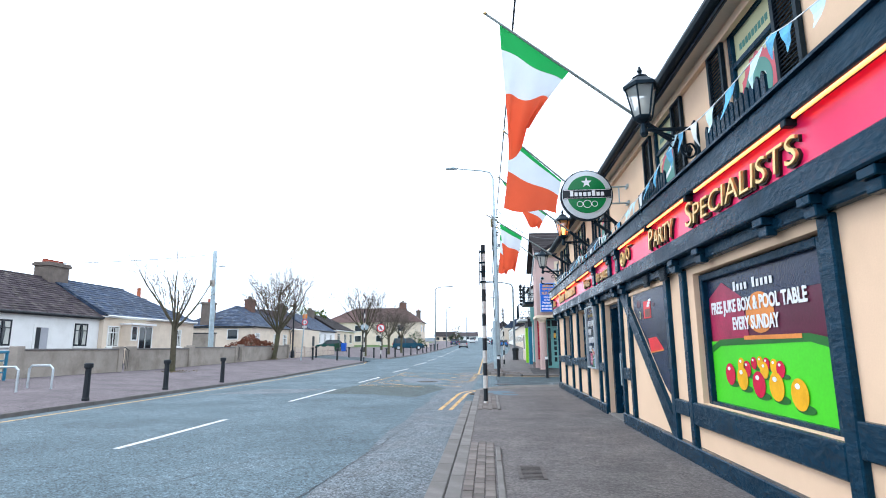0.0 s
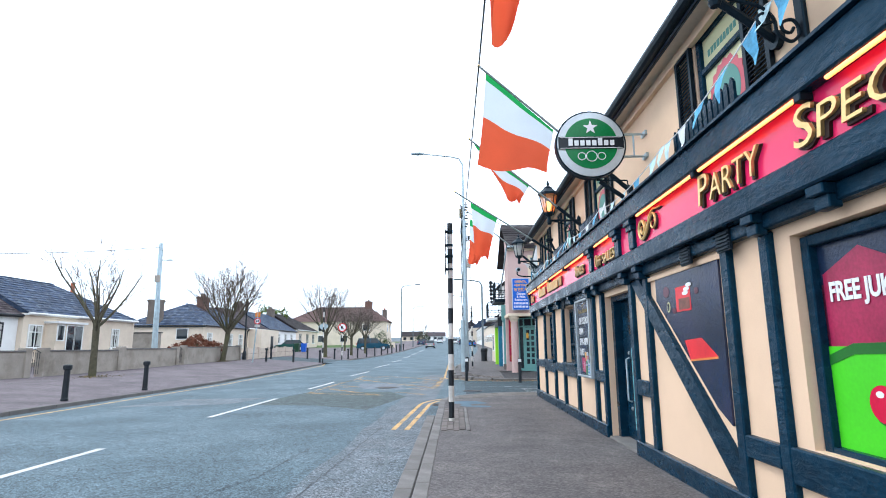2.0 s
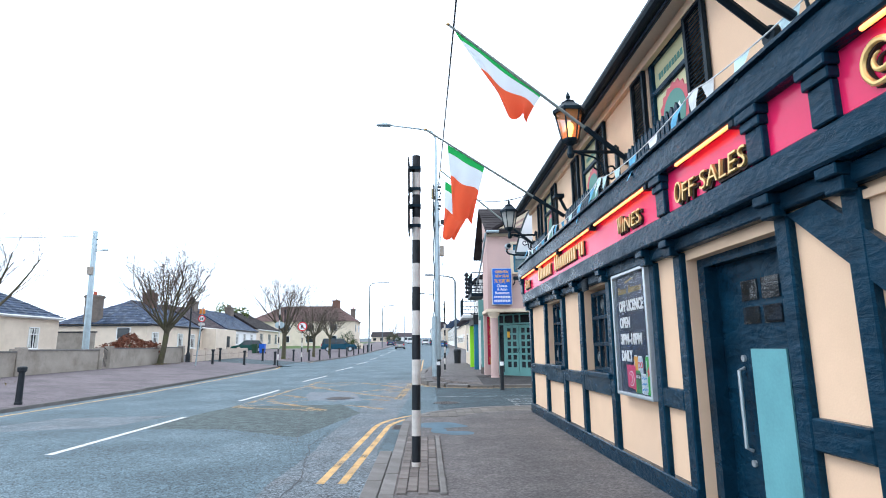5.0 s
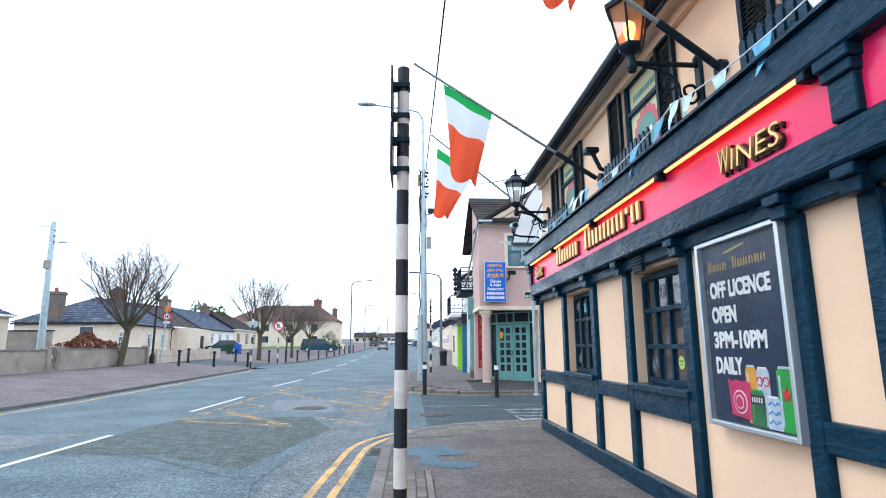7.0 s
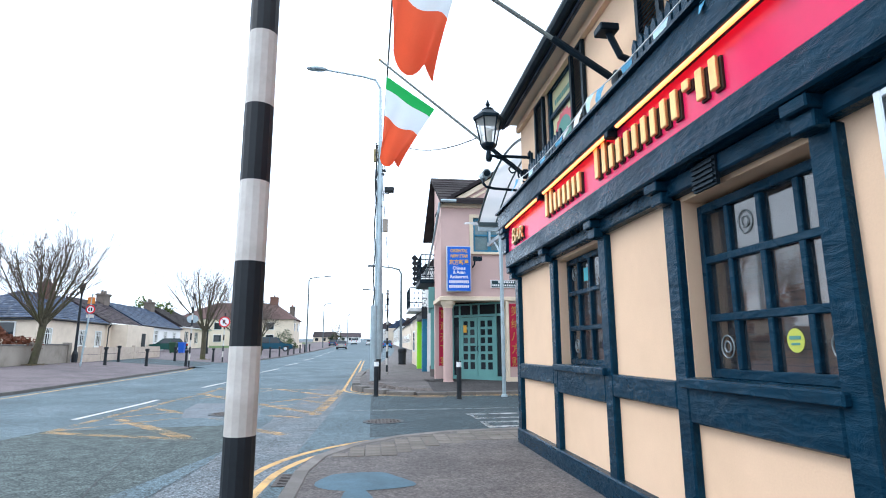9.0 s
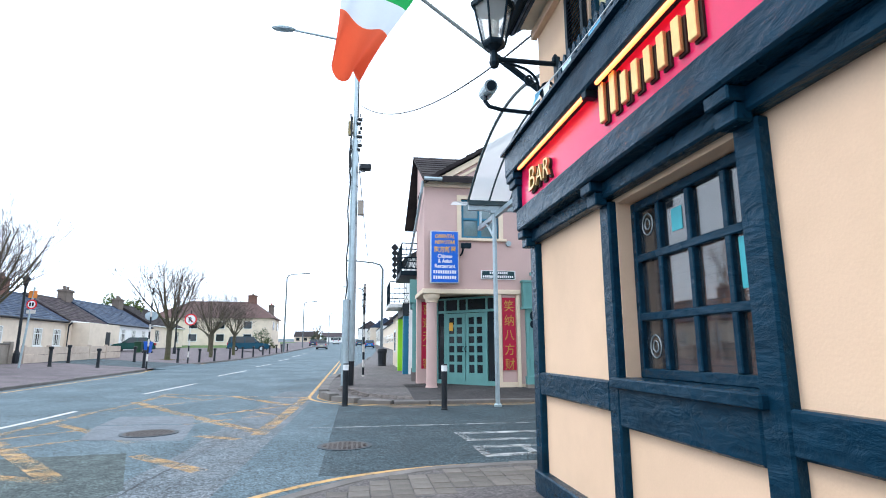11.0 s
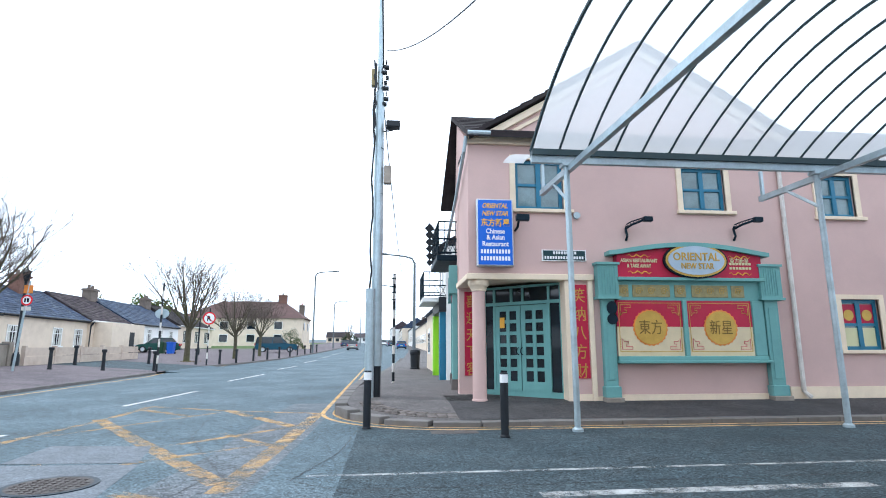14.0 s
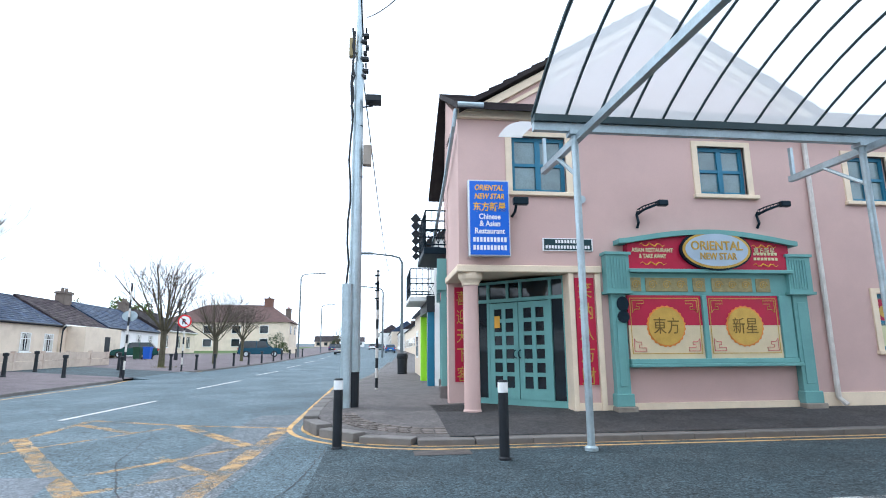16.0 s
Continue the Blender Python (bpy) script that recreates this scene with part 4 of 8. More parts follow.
# ---------------------------------------------------------------- lanterns
M_LGLASS = glass_mat("lantern_glass", (0.75, 0.78, 0.76), 0.35, 0.15)
# panes of the lit lantern: orange tint paints in the bulb's glow
M_LGLASS_LIT = glass_mat("lit_lantern_glass", (0.85, 0.36, 0.14), 0.5, 0.15)
M_BULB = mat("lit_bulb", (1.0, 0.6, 0.25), 0.4, bump=0, var=0, emit=(1.0, 0.42, 0.10), glow=9)
M_BULBOFF = mat("unlit_bulb", (0.72, 0.7, 0.62), 0.3, bump=0, var=0.02)


def lantern(y, lit):
    x, zb = 1.95, 4.22
    L = thing("wall_lantern", (2.56, y, 4.0), "black iron wall lantern " + ("with lit orange bulb" if lit else "with unlit bulb") + " on scroll bracket", "lantern", "lanterns on the pub front")
    part("wall_plate", B((2.545, 2.585, y - 0.05, y + 0.05, 3.72, 4.16), bevel=0.01), M_IRON, L)
    part("arm", T([(2.56, y, 4.1), (1.95, y, 4.1)], 0.024), M_IRON, L)
    part("scroll", T(smooth([(2.50, y, 3.84), (2.47, y, 3.80), (2.42, y, 3.82), (2.42, y, 3.88), (2.50, y, 3.90), (2.54, y, 3.80), (2.47, y, 3.73), (2.38, y, 3.80), (2.36, y, 3.92), (2.26, y, 4.02), (2.05, y, 4.08)]), 0.013), M_IRON, L)
    part("scroll", T(smooth([(2.37, y, 3.90), (2.28, y, 3.86), (2.24, y, 3.92), (2.29, y, 3.96), (2.31, y, 3.92)]), 0.011), M_IRON, L)
    part("finial", lathe([(0.01, 4.1), (0.035, 4.12), (0.035, 4.16), (0.01, 4.2)], (2.55, y), 8), M_IRON, L)
    part("stem", lathe([(0.035, 4.02), (0.05, 4.06), (0.04, 4.12), (0.03, 4.18), (0.06, 4.2), (0.1, 4.23)], (x, y), 8), M_IRON, L)
    # six-sided tapering cage
    body = part("cage", lathe([(0.1, zb), (0.115, zb + 0.03), (0.115, zb + 0.05), (0.1, zb + 0.05)], (x, y), 6), M_IRON, L)
    for k in range(6):
        a = 2 * math.pi * k / 6
        part("cage_bar", T([(x + 0.11 * math.cos(a), y + 0.11 * math.sin(a), zb + 0.04), (x + 0.19 * math.cos(a), y + 0.19 * math.sin(a), zb + 0.42)], 0.011, 5), M_IRON, body)
    gl = bmesh.new()
    lo = [gl.verts.new((x + 0.105 * math.cos(2 * math.pi * k / 6), y + 0.105 * math.sin(2 * math.pi * k / 6), zb + 0.05)) for k in range(6)]
    hi = [gl.verts.new((x + 0.18 * math.cos(2 * math.pi * k / 6), y + 0.18 * math.sin(2 * math.pi * k / 6), zb + 0.42)) for k in range(6)]
    for k in range(6):
        gl.faces.new((lo[k], lo[(k + 1) % 6], hi[(k + 1) % 6], hi[k]))
    g = part("lantern_pane", gl, M_LGLASS_LIT if lit else M_LGLASS, L)
    g.visible_shadow = False
    part("cap", lathe([(0.215, zb + 0.41), (0.22, zb + 0.45), (0.16, zb + 0.50), (0.09, zb + 0.56), (0.1, zb + 0.57), (0.05, zb + 0.6), (0.02, zb + 0.62), (0.035, zb + 0.655), (0.02, zb + 0.69), (0.004, zb + 0.73)], (x, y), 6), M_IRON, L)
    part("bulb", lathe([(0.02, zb + 0.06), (0.03, zb + 0.12), (0.055, zb + 0.2), (0.05, zb + 0.26), (0.01, zb + 0.3)], (x, y), 12), M_BULB if lit else M_BULBOFF, L, smooth=True)


lantern(6.5, False)
lantern(13.76, True)
lantern(19.16, False)

# ---------------------------------------------------------------- flags
def cloth(col, name):
    m = mat(name, col, 0.8, var=0.08, scale=3, fine=60, bump=0.1)
    b = m.node_tree.nodes["Principled BSDF"]
    t = m.node_tree
    tr = t.nodes.new("ShaderNodeBsdfTranslucent")
    tr.inputs[0].default_value = (*col, 1)
    mix = t.nodes.new("ShaderNodeMixShader")
    mix.inputs[0].default_value = 0.5
    t.links.new(b.outputs[0], mix.inputs[1])
    t.links.new(tr.outputs[0], mix.inputs[2])
    t.links.new(mix.outputs[0], t.nodes["Material Output"].inputs[0])
    return m


M_FG, M_FW, M_FO = cloth((0.02, 0.42, 0.10), "green_cloth"), cloth((0.78, 0.84, 0.88), "white_cloth"), cloth((0.86, 0.13, 0.055), "orange_cloth")


def flag(tip, base, quad, fold, label, cuts=(0, 6, 16)):
    """quad: hoist outer, hoist inner, fly inner, fly outer as (x, z) at about the pole's y; fold: depth of the folds."""
    F = thing("flag", base, label, "flag", "tricolour flags on the pub front")
    pole = part("pole", T([base, tip], [0.022, 0.016], 8), M_POLE, F, "grey-green flagpole")
    part("finial", lathe([(0.005, tip[2] - 0.02), (0.03, tip[2]), (0.005, tip[2] + 0.03)], (tip[0], tip[1]), 8), M_GOLD, pole)
    part("socket", T([base, tuple(Vector(base).lerp(Vector(tip), 0.22))], 0.034, 8), M_IRON, F)
    part("wall_plate", T([(2.6, base[1], base[2]), (2.53, base[1], base[2])], 0.075, 12), M_IRON, F)
    nu, nv = 14, 27
    (ax, az), (bx, bz), (cx, cz), (dx, dz) = quad

    def at(u, v):
        x = (ax + (bx - ax) * u) * (1 - v) + (dx + (cx - dx) * u) * v
        z = (az + (bz - az) * u) * (1 - v) + (dz + (cz - dz) * u) * v
        f = (tip[0] - x) / (tip[0] - base[0])
        y = tip[1] + (base[1] - tip[1]) * f
        w = v ** 0.7
        return x + 0.03 * w * math.sin(9 * u + 3 * v), y + fold * w * math.sin(2.2 + 8.5 * u + 2.4 * v) - 0.1 * w * w, z - 0.03 * w * math.sin(6 * u)
    for i, (m, nm) in enumerate(((M_FG, "green_band"), (M_FW, "white_band"), (M_FO, "orange_band"))):
        bm = bmesh.new()
        lo, hi = (*cuts, nv)[i], (*cuts, nv)[i + 1]
        vs = [[bm.verts.new(at(a / nu, b / nv)) for a in range(nu + 1)] for b in range(lo, hi + 1)]
        for r0, r1 in zip(vs, vs[1:]):
            for k in range(nu):
                bm.faces.new((r0[k], r0[k + 1], r1[k + 1], r1[k]))
        part(nm, bm, m, F, smooth=True)


M_POLE = mat("weathered_pole", (0.20, 0.23, 0.22), 0.5, var=0.2, bump=0.1)
flag((0.05, 6.8, 5.98), (2.55, 6.8, 3.92), [(0.24, 5.82), (1.14, 5.08), (0.6, 4.28), (0.3, 3.78)], 0.13, "tricolour flag hanging straight from a slanted pole", (0, 5, 14))
flag((0.41, 10.6, 5.82), (2.55, 10.5, 3.78), [(0.52, 5.70), (1.5, 4.74), (1.38, 4.05), (0.35, 4.18)], 0.06, "tricolour flag spread wide on a slanted pole", (0, 2, 13))
flag((0.34, 13.56, 5.80), (2.55, 13.41, 3.88), [(0.42, 5.72), (1.52, 4.76), (1.33, 4.36), (1.05, 4.52)], 0.10, "tricolour flag with its fly blown towards the wall", (0, 3, 13))
flag((0.03, 16.4, 5.50), (2.50, 16.35, 3.86), [(0.43, 5.21), (1.09, 4.78), (0.86, 3.70), (0.49, 3.88)], 0.11, "tricolour flag drooping in folds from a slanted pole", (0, 3, 12))
flag((0.40, 19.9, 5.88), (2.52, 19.45, 3.95), [(0.51, 5.6), (1.24, 5.02), (0.72, 4.08), (0.42, 4.2)], 0.11, "tricolour flag drooping at the end of the pub", (0, 4, 13))

# ---------------------------------------------------------------- round hanging sign
rs = thing("hanging_sign", (1.83, 9.8, 4.2), "round green illuminated bar sign with a dark banner and white star", "sign")


def oval_y(x, z, rx, rz, y0, y1, n=36):
    return prism([(x + rx * math.cos(2 * math.pi * k / n), z + rz * math.sin(2 * math.pi * k / n)) for k in range(n)], "y", y0, y1)


part("case", oval_y(1.83, 4.2, 0.465, 0.465, 9.74, 9.85, 48), M_IRON, rs)
part("rim", oval_y(1.83, 4.2, 0.445, 0.445, 9.733, 9.74), mat("silver_paint", (0.60, 0.64, 0.66), 0.3, metal=0.3, var=0.1, bump=0), rs)
part("face", oval_y(1.83, 4.21, 0.35, 0.35, 9.726, 9.733), mat("sign_green", (0.008, 0.19, 0.055), 0.2, var=0.25, scale=2, bump=0), rs)
part("banner", B((1.40, 2.26, 9.715, 9.726, 4.13, 4.30), bevel=0.004), mat("banner_black", (0.015, 0.02, 0.025), 0.25, bump=0), rs)
part("banner_edge", B((1.42, 2.24, 9.712, 9.7155, 4.285, 4.292), (1.42, 2.24, 9.712, 9.7155, 4.138, 4.145)), M_TXTW, rs)
for k in range(8):
    x = 1.53 + 0.078 * k
    part("mark_bar", B((x, x + 0.055, 9.709, 9.715, 4.175, 4.275 if k in (0, 5) else 4.245)), M_TXTW, rs)
part("star", prism([(1.83 + (0.1 if k % 2 == 0 else 0.04) * math.sin(math.pi * k / 5), 4.43 + (0.1 if k % 2 == 0 else 0.04) * math.cos(math.pi * k / 5)) for k in range(10)], "y", 9.72, 9.726), M_TXTW, rs)
for dx, s in ((-0.13, 0.05), (0, 0.07), (0.13, 0.05)):
    part("leaf_mark", T([(1.83 + dx + s * math.cos(a / 3), 9.724, 4.03 + s * math.sin(a / 3)) for a in range(20)], 0.006, 5), M_TXTW, rs)
for z in (4.36, 4.05):
    part("bracket", T([(2.26, 9.82, z), (2.56, 9.82, z)], 0.016), M_GALV, rs)
    part("foot", B((2.55, 2.585, 9.74, 9.9, z - 0.03, z + 0.03)), M_GALV, rs)
part("bracket", T([(2.42, 9.82, 4.36), (2.42, 9.82, 4.05)], 0.012), M_GALV, rs)
part("stay", T([(1.9, 9.82, 3.73), (2.3, 9.82, 3.72), (2.33, 9.82, 3.5)], 0.012), M_IRON, rs)
part("stay", T([(1.95, 9.85, 3.72), (2.25, 9.85, 3.5)], 0.03), M_IRON, rs)

# ---------------------------------------------------------------- bunting along the fascia
M_BUN = [mat("pale_blue_pennant", (0.52, 0.72, 0.78), 0.7, var=0.25, scale=9, bump=0.05), mat("bright_blue_pennant", (0.10, 0.38, 0.60), 0.7, var=0.4, scale=9, bump=0.05), mat("white_pennant", (0.72, 0.76, 0.76), 0.7, var=0.15, scale=9, bump=0.05)]
bt = thing("bunting", (2.33, 9, 3.6), "string of pale blue and white pennants sagging over the fascia", "bunting")
pts, y = [], 19.0
KN = [19.0, 16.4, 13.76, 11.2, 8.6, 6.5, 4.2, 2.0]
ZK = [3.72, 3.70, 3.74, 3.70, 3.72, 4.02, 3.95, 3.85]
for (a, za), (b, zb) in zip(zip(KN, ZK), zip(KN[1:], ZK[1:])):
    for k in range(10):
        f = k / 10
        pts.append((2.31 - 0.05 * math.sin(math.pi * f), a + (b - a) * f, za + (zb - za) * f - 0.15 * math.sin(math.pi * f) ** 0.8))
part("string", T(pts, 0.006, 5), M_TXTW, bt)
for i, p in enumerate(pts):
    if i % 2 == 1 or i % 5 == 0:
        w, h, tw = 0.13, R.uniform(0.22, 0.32), R.uniform(-0.09, 0.09)
        bm = bmesh.new()
        q = pts[min(i + 1, len(pts) - 1)]
        d = (Vector(q) - Vector(p)).normalized()
        a0, a1 = Vector(p) - d * w * 0.8, Vector(p) + d * w * 0.8
        tipv = Vector(p) + Vector((tw * 0.6 - 0.04, R.uniform(-0.08, 0.08), -h))
        rows = [[bm.verts.new((a0.lerp(tipv, v)).lerp(a1.lerp(tipv, v), u) + Vector((0.03 * math.sin(5 * v + i) * v, 0, 0))) for u in (0, 0.5, 1)] for v in (0, 0.3, 0.6, 0.93)]
        for r0, r1 in zip(rows, rows[1:]):
            for k in range(2):
                bm.faces.new((r0[k], r0[k + 1], r1[k + 1], r1[k]))
        part("pennant", bm, R.choice(M_BUN), bt)

# floodlight bracket and security camera
fl = thing("floodlight", (2.56, 15.95, 3.95), "small black floodlight on a bent wall arm", "floodlight")
part("arm", T([(2.58, 16.05, 3.85), (2.45, 16.05, 3.9), (2.35, 16.05, 4.12)], 0.03), M_IRON, fl)
part("head", B((2.25, 2.42, 15.97, 16.13, 4.1, 4.17), bevel=0.01), M_IRON, fl)
cc = thing("security_camera", (2.3, 19.75, 3.6), "round security camera on a bracket at the pub's corner", "camera")
part("bracket", T([(2.40, 19.3, 3.63), (2.37, 19.3, 3.65), (2.05, 19.3, 3.665), (1.93, 19.3, 3.69), (1.89, 19.3, 3.74), (1.91, 19.36, 3.83)], 0.02), M_IRON, cc)
part("housing", T([(1.93, 19.22, 3.86), (1.93, 19.46, 3.89)], 0.065, 14), M_GALV, cc)
part("lens", T([(1.93, 19.20, 3.857), (1.93, 19.22, 3.86)], 0.045, 14), M_IRON, cc)

# ---------------------------------------------------------------- the restaurant
XF, YR = 2.78, 31.4
M_RESTRED = mat("crimson_panel", (0.46, 0.012, 0.05), 0.45, var=0.1, scale=3, bump=0.03)
M_GOLDP = mat("gold_paint", (0.52, 0.32, 0.07), 0.4, metal=0.3, var=0.15, scale=6, bump=0.05)
M_KHAKI = mat("khaki_relief", (0.30, 0.26, 0.13), 0.6, var=0.3, scale=9, bump=0.2)
M_BEIGE = mat("beige_print", (0.66, 0.55, 0.36), 0.5, var=0.08, scale=3, bump=0.0)
M_SIGNB = mat("bright_blue_sign", (0.01, 0.13, 0.62), 0.3, var=0.06, scale=2, bump=0.0)
M_SIGNY = mat("amber_print", (0.85, 0.45, 0.06), 0.4, var=0.03, bump=0.0)
M_BRONZE = mat("bronze_paint", (0.16, 0.10, 0.02), 0.5, var=0.2, bump=0.0)
M_PALEB = mat("pale_blue_oval", (0.38, 0.48, 0.58), 0.35, var=0.1, scale=3, bump=0.0)
M_STREETS = mat("dark_green_plate", (0.012, 0.045, 0.055), 0.35, var=0.1, bump=0.0)
def splay(bm):
    """The street front turns a little away from the road beyond the corner."""
    for v in bm.verts:
        v.co.x += 0.1 * max(0.0, v.co.y - 33.3)
    return bm


rest = thing("restaurant", (7, 34, 0.2), "pink-rendered corner restaurant with cream trim and tiled roof", "restaurant")
Y1 = YR + 0.3
for bx in [(XF, 3.98, YR, Y1, 3.25, 6.6), (3.98, 5.21, YR, Y1, 3.25, 4.91), (3.98, 5.21, YR, Y1, 6.2, 6.6), (5.21, 5.75, YR, Y1, 3.25, 6.6), (5.22, 5.75, YR, Y1, 0, 3.12),
           (5.75, 8.37, YR, Y1, 0, 6.6), (8.37, 9.54, YR, Y1, 0, 4.97), (8.37, 9.54, YR, Y1, 6.13, 6.6), (9.54, 12.16, YR, Y1, 0, 6.6),
           (12.16, 13.45, YR, Y1, 0, 1.44), (12.16, 12.4, YR, Y1, 1.44, 2.72), (12.16, 13.45, YR, Y1, 2.72, 4.9), (12.16, 13.45, YR, Y1, 6.03, 6.6), (13.2, 13.45, YR, Y1, 4.9, 6.03), (13.45, 26, YR, Y1, 0, 6.6)]:
    part("wall", B(bx), M_PINKW, rest)
part("street_wall", B((XF, XF + 0.3, Y1, 33.28, 3.25, 6.6)), M_PINKW, rest)
part("street_wall", splay(B((XF, XF + 0.3, 33.58, 37.6, 0, 6.6))), M_PINKW, rest)
part("street_wall", splay(B((XF, XF + 0.3, 37.6, 40.4, 0, 3.9))), M_WHITEW, rest)
part("porch_wall", B((XF, 3.46, 33.28, 33.58, 0, 3.3)), M_PINKW, rest)
part("porch_ceiling", B((XF + 0.3, 5.75, Y1, 33.3, 3.2, 3.25)), M_CREAM, rest)
part("gable", splay(prism([(31.42, 6.6), (34.4, 8.4), (37.4, 6.6)], "x", XF, XF + 0.25)), M_PINKW, rest)
# one dark sheet paints the shade of the rooms inside
part("interior", B((XF + 0.4, 26, 33.7, 33.75, 0, 6.5)), M_DARK, rest, "dark sheet standing in for shaded rooms behind the glass")
part("roof_slope", prism([(31.0, 6.75), (34.4, 8.62), (34.4, 8.5), (31.0, 6.63)], "x", XF - 0.06, 26), M_TILE, rest, "brown concrete tiles")
part("roof_slope", prism([(34.4, 8.62), (37.9, 6.6), (37.9, 6.48), (34.4, 8.5)], "x", XF - 0.06, 26), M_TILE, rest)
bm = bmesh.new()
for k in range(9):
    f = k / 9
    y, z = 31.0 + 3.4 * f, 6.755 + 1.87 * f
    v = [bm.verts.new(p) for p in ((XF - 0.07, y, z), (26, y, z), (26, y + 0.378, z + 0.21), (XF - 0.07, y + 0.378, z + 0.21), (XF - 0.07, y, z + 0.04), (26, y, z + 0.04), (26, y + 0.378, z + 0.222), (XF - 0.07, y + 0.378, z + 0.222))]
    for q in ((0, 1, 5, 4), (4, 5, 6, 7), (0, 4, 7, 3), (1, 2, 6, 5)):
        bm.faces.new([v[i] for i in q])
part("tile_covering", bm, M_TILE, rest)
part("pediment", prism([(3.15, 6.75), (7.4, 9.3), (11.65, 6.75)], "y", 31.37, 33.5), M_PINKW, rest)
for s in (1, -1):
    cx = 7.4
    part("rake_moulding", prism([(cx - s * 4.45, 6.68), (cx, 9.36), (cx, 9.18), (cx - s * 4.12, 6.68)], "y", 31.25, 31.37), M_CREAM, rest)
    part("rake_inner", prism([(cx - s * 3.85, 6.75), (cx, 9.02), (cx, 8.93), (cx - s * 3.68, 6.75)], "y", 31.32, 31.37), M_CREAM, rest)
    n = 14
    for k in range(n):
        f0, f1 = k / n, (k + 1) / n
        xa, xb = cx - s * (4.6 - 4.6 * f0), cx - s * (4.6 - 4.6 * f1)
        za, zb = 6.62 + 2.8 * f0, 6.62 + 2.8 * f1
        part("verge_tile", prism([(xa, za + 0.02), (xb, zb + 0.02), (xb, zb + 0.13), (xa, za + 0.17)], "y", 31.12, 33.5), M_TILE, rest)
part("cornice", B((XF - 0.05, 26, 31.28, 31.4, 6.56, 6.76), bevel=0.02), M_CREAM, rest)
part("gutter", T([(XF - 0.05, 31.0, 6.72), (3.3, 31.0, 6.72)], 0.06), M_GALV, rest)
part("downpipe", T([(XF - 0.06, 31.2, 6.7), (XF - 0.1, 31.3, 6.35), (XF - 0.1, 33, 5.6), (XF - 0.1, 36, 4.6)], 0.045), M_GALV, rest)
part("downpipe", T([(11.07, 31.33, 6.5), (11.07, 31.33, 0.45), (11.15, 31.2, 0.3)], 0.055), M_BWHITE, rest, "off-white rainwater pipe")
for bx in ((5.75, 6.05, 31.36, 31.4, 0.1, 0.36), (6.4, 10.15, 31.34, 31.4, 0.1, 0.40), (10.75, 26, 31.36, 31.4, 0.1, 0.55)):
    part("plinth", B(bx), M_CREAM, rest)
part("column", lathe([(0.19, 0.2), (0.19, 0.3), (0.17, 0.32), (0.16, 2.85), (0.18, 2.87), (0.18, 2.9), (0.2, 2.95), (0.24, 3.0), (0.25, 3.06), (0.25, 3.12)], (3.05, 31.6), 24), M_PINKW, rest)
part("capital", lathe([(0.185, 2.86), (0.185, 2.9), (0.21, 2.95), (0.25, 3.0), (0.265, 3.06), (0.265, 3.125)], (3.05, 31.6), 24), M_CREAM, rest)
part("lintel", B((XF - 0.06, 5.86, 31.3, 31.72, 3.12, 3.27), bevel=0.015), M_CREAM, rest)
part("lintel", B((XF - 0.06, XF + 0.3, 31.72, 33.4, 3.12, 3.27), bevel=0.015), M_CREAM, rest)
part("jamb", B((5.13, 5.24, 31.34, 31.75, 0.15, 3.12), bevel=0.01), M_CREAM, rest)
part("jamb", B((5.72, 5.84, 31.34, 31.4, 0.15, 3.12), bevel=0.01), M_CREAM, rest)
part("base_panel", B((5.24, 5.72, 31.36, 31.4, 0.15, 0.42)), M_CREAM, rest)


def red_strip(x0, x1, y, chars):
    p = part("banner_panel", B((x0, x1, y - 0.03, y, 0.78, 3.02)), M_RESTRED, rest, "tall crimson panel with gilded characters")
    for i, c in enumerate(chars):
        words("character", c, 0.27, on_rest((x0 + x1) / 2, y - 0.034, 2.62 - 0.45 * i), M_GOLDP, p, 0.006, (x1 - x0) * 0.72)


red_strip(5.27, 5.69, 31.4, "笑纳八方财")
red_strip(2.93, 3.27, 33.28, "喜迎天下客")

# diagonal entrance: two glazed doors, side lights and transom
ux, uy = 1.72, -1.6
ul = math.hypot(ux, uy)
E = Matrix(((ux / ul, -uy / ul, 0, 3.44), (uy / ul, ux / ul, 0, 33.3), (0, 0, 1, 0), (0, 0, 0, 1)))


def tilted(bm):
    bm.transform(E)
    return bm


ent = part("entrance", tilted(B((0, ul, 0.02, 0.1, 0.28, 0.42))), M_TEAL, rest, "sea-green timber entrance screen")
for bx in ((0, 0.07, 0, 0.1, 0.42, 3.12), (ul - 0.07, ul, 0, 0.1, 0.42, 3.12), (0.07, ul - 0.07, 0, 0.1, 2.62, 2.7), (0.07, ul - 0.07, 0, 0.1, 3.06, 3.12), (0.33, 0.4, 0, 0.1, 0.42, 2.62), (ul - 0.42, ul - 0.35, 0, 0.1, 0.42, 2.62)):
    part("frame_bar", tilted(B(bx)), M_TEAL, ent)
for f in (0.33, 0.86, 1.2, 1.95):
    part("transom_bar", tilted(B((f, f + 0.06, 0, 0.09, 2.7, 3.06))), M_TEAL, ent)
part("transom_pane", tilted(B((0.07, ul - 0.07, 0.05, 0.06, 2.7, 3.06))), M_GLASS, ent)
for a, b in ((0.07, 0.33), (ul - 0.35, ul - 0.07)):
    part("side_pane", tilted(B((a, b, 0.05, 0.06, 0.42, 2.62))), M_GLASS, ent)
mid = (0.4 + ul - 0.42) / 2
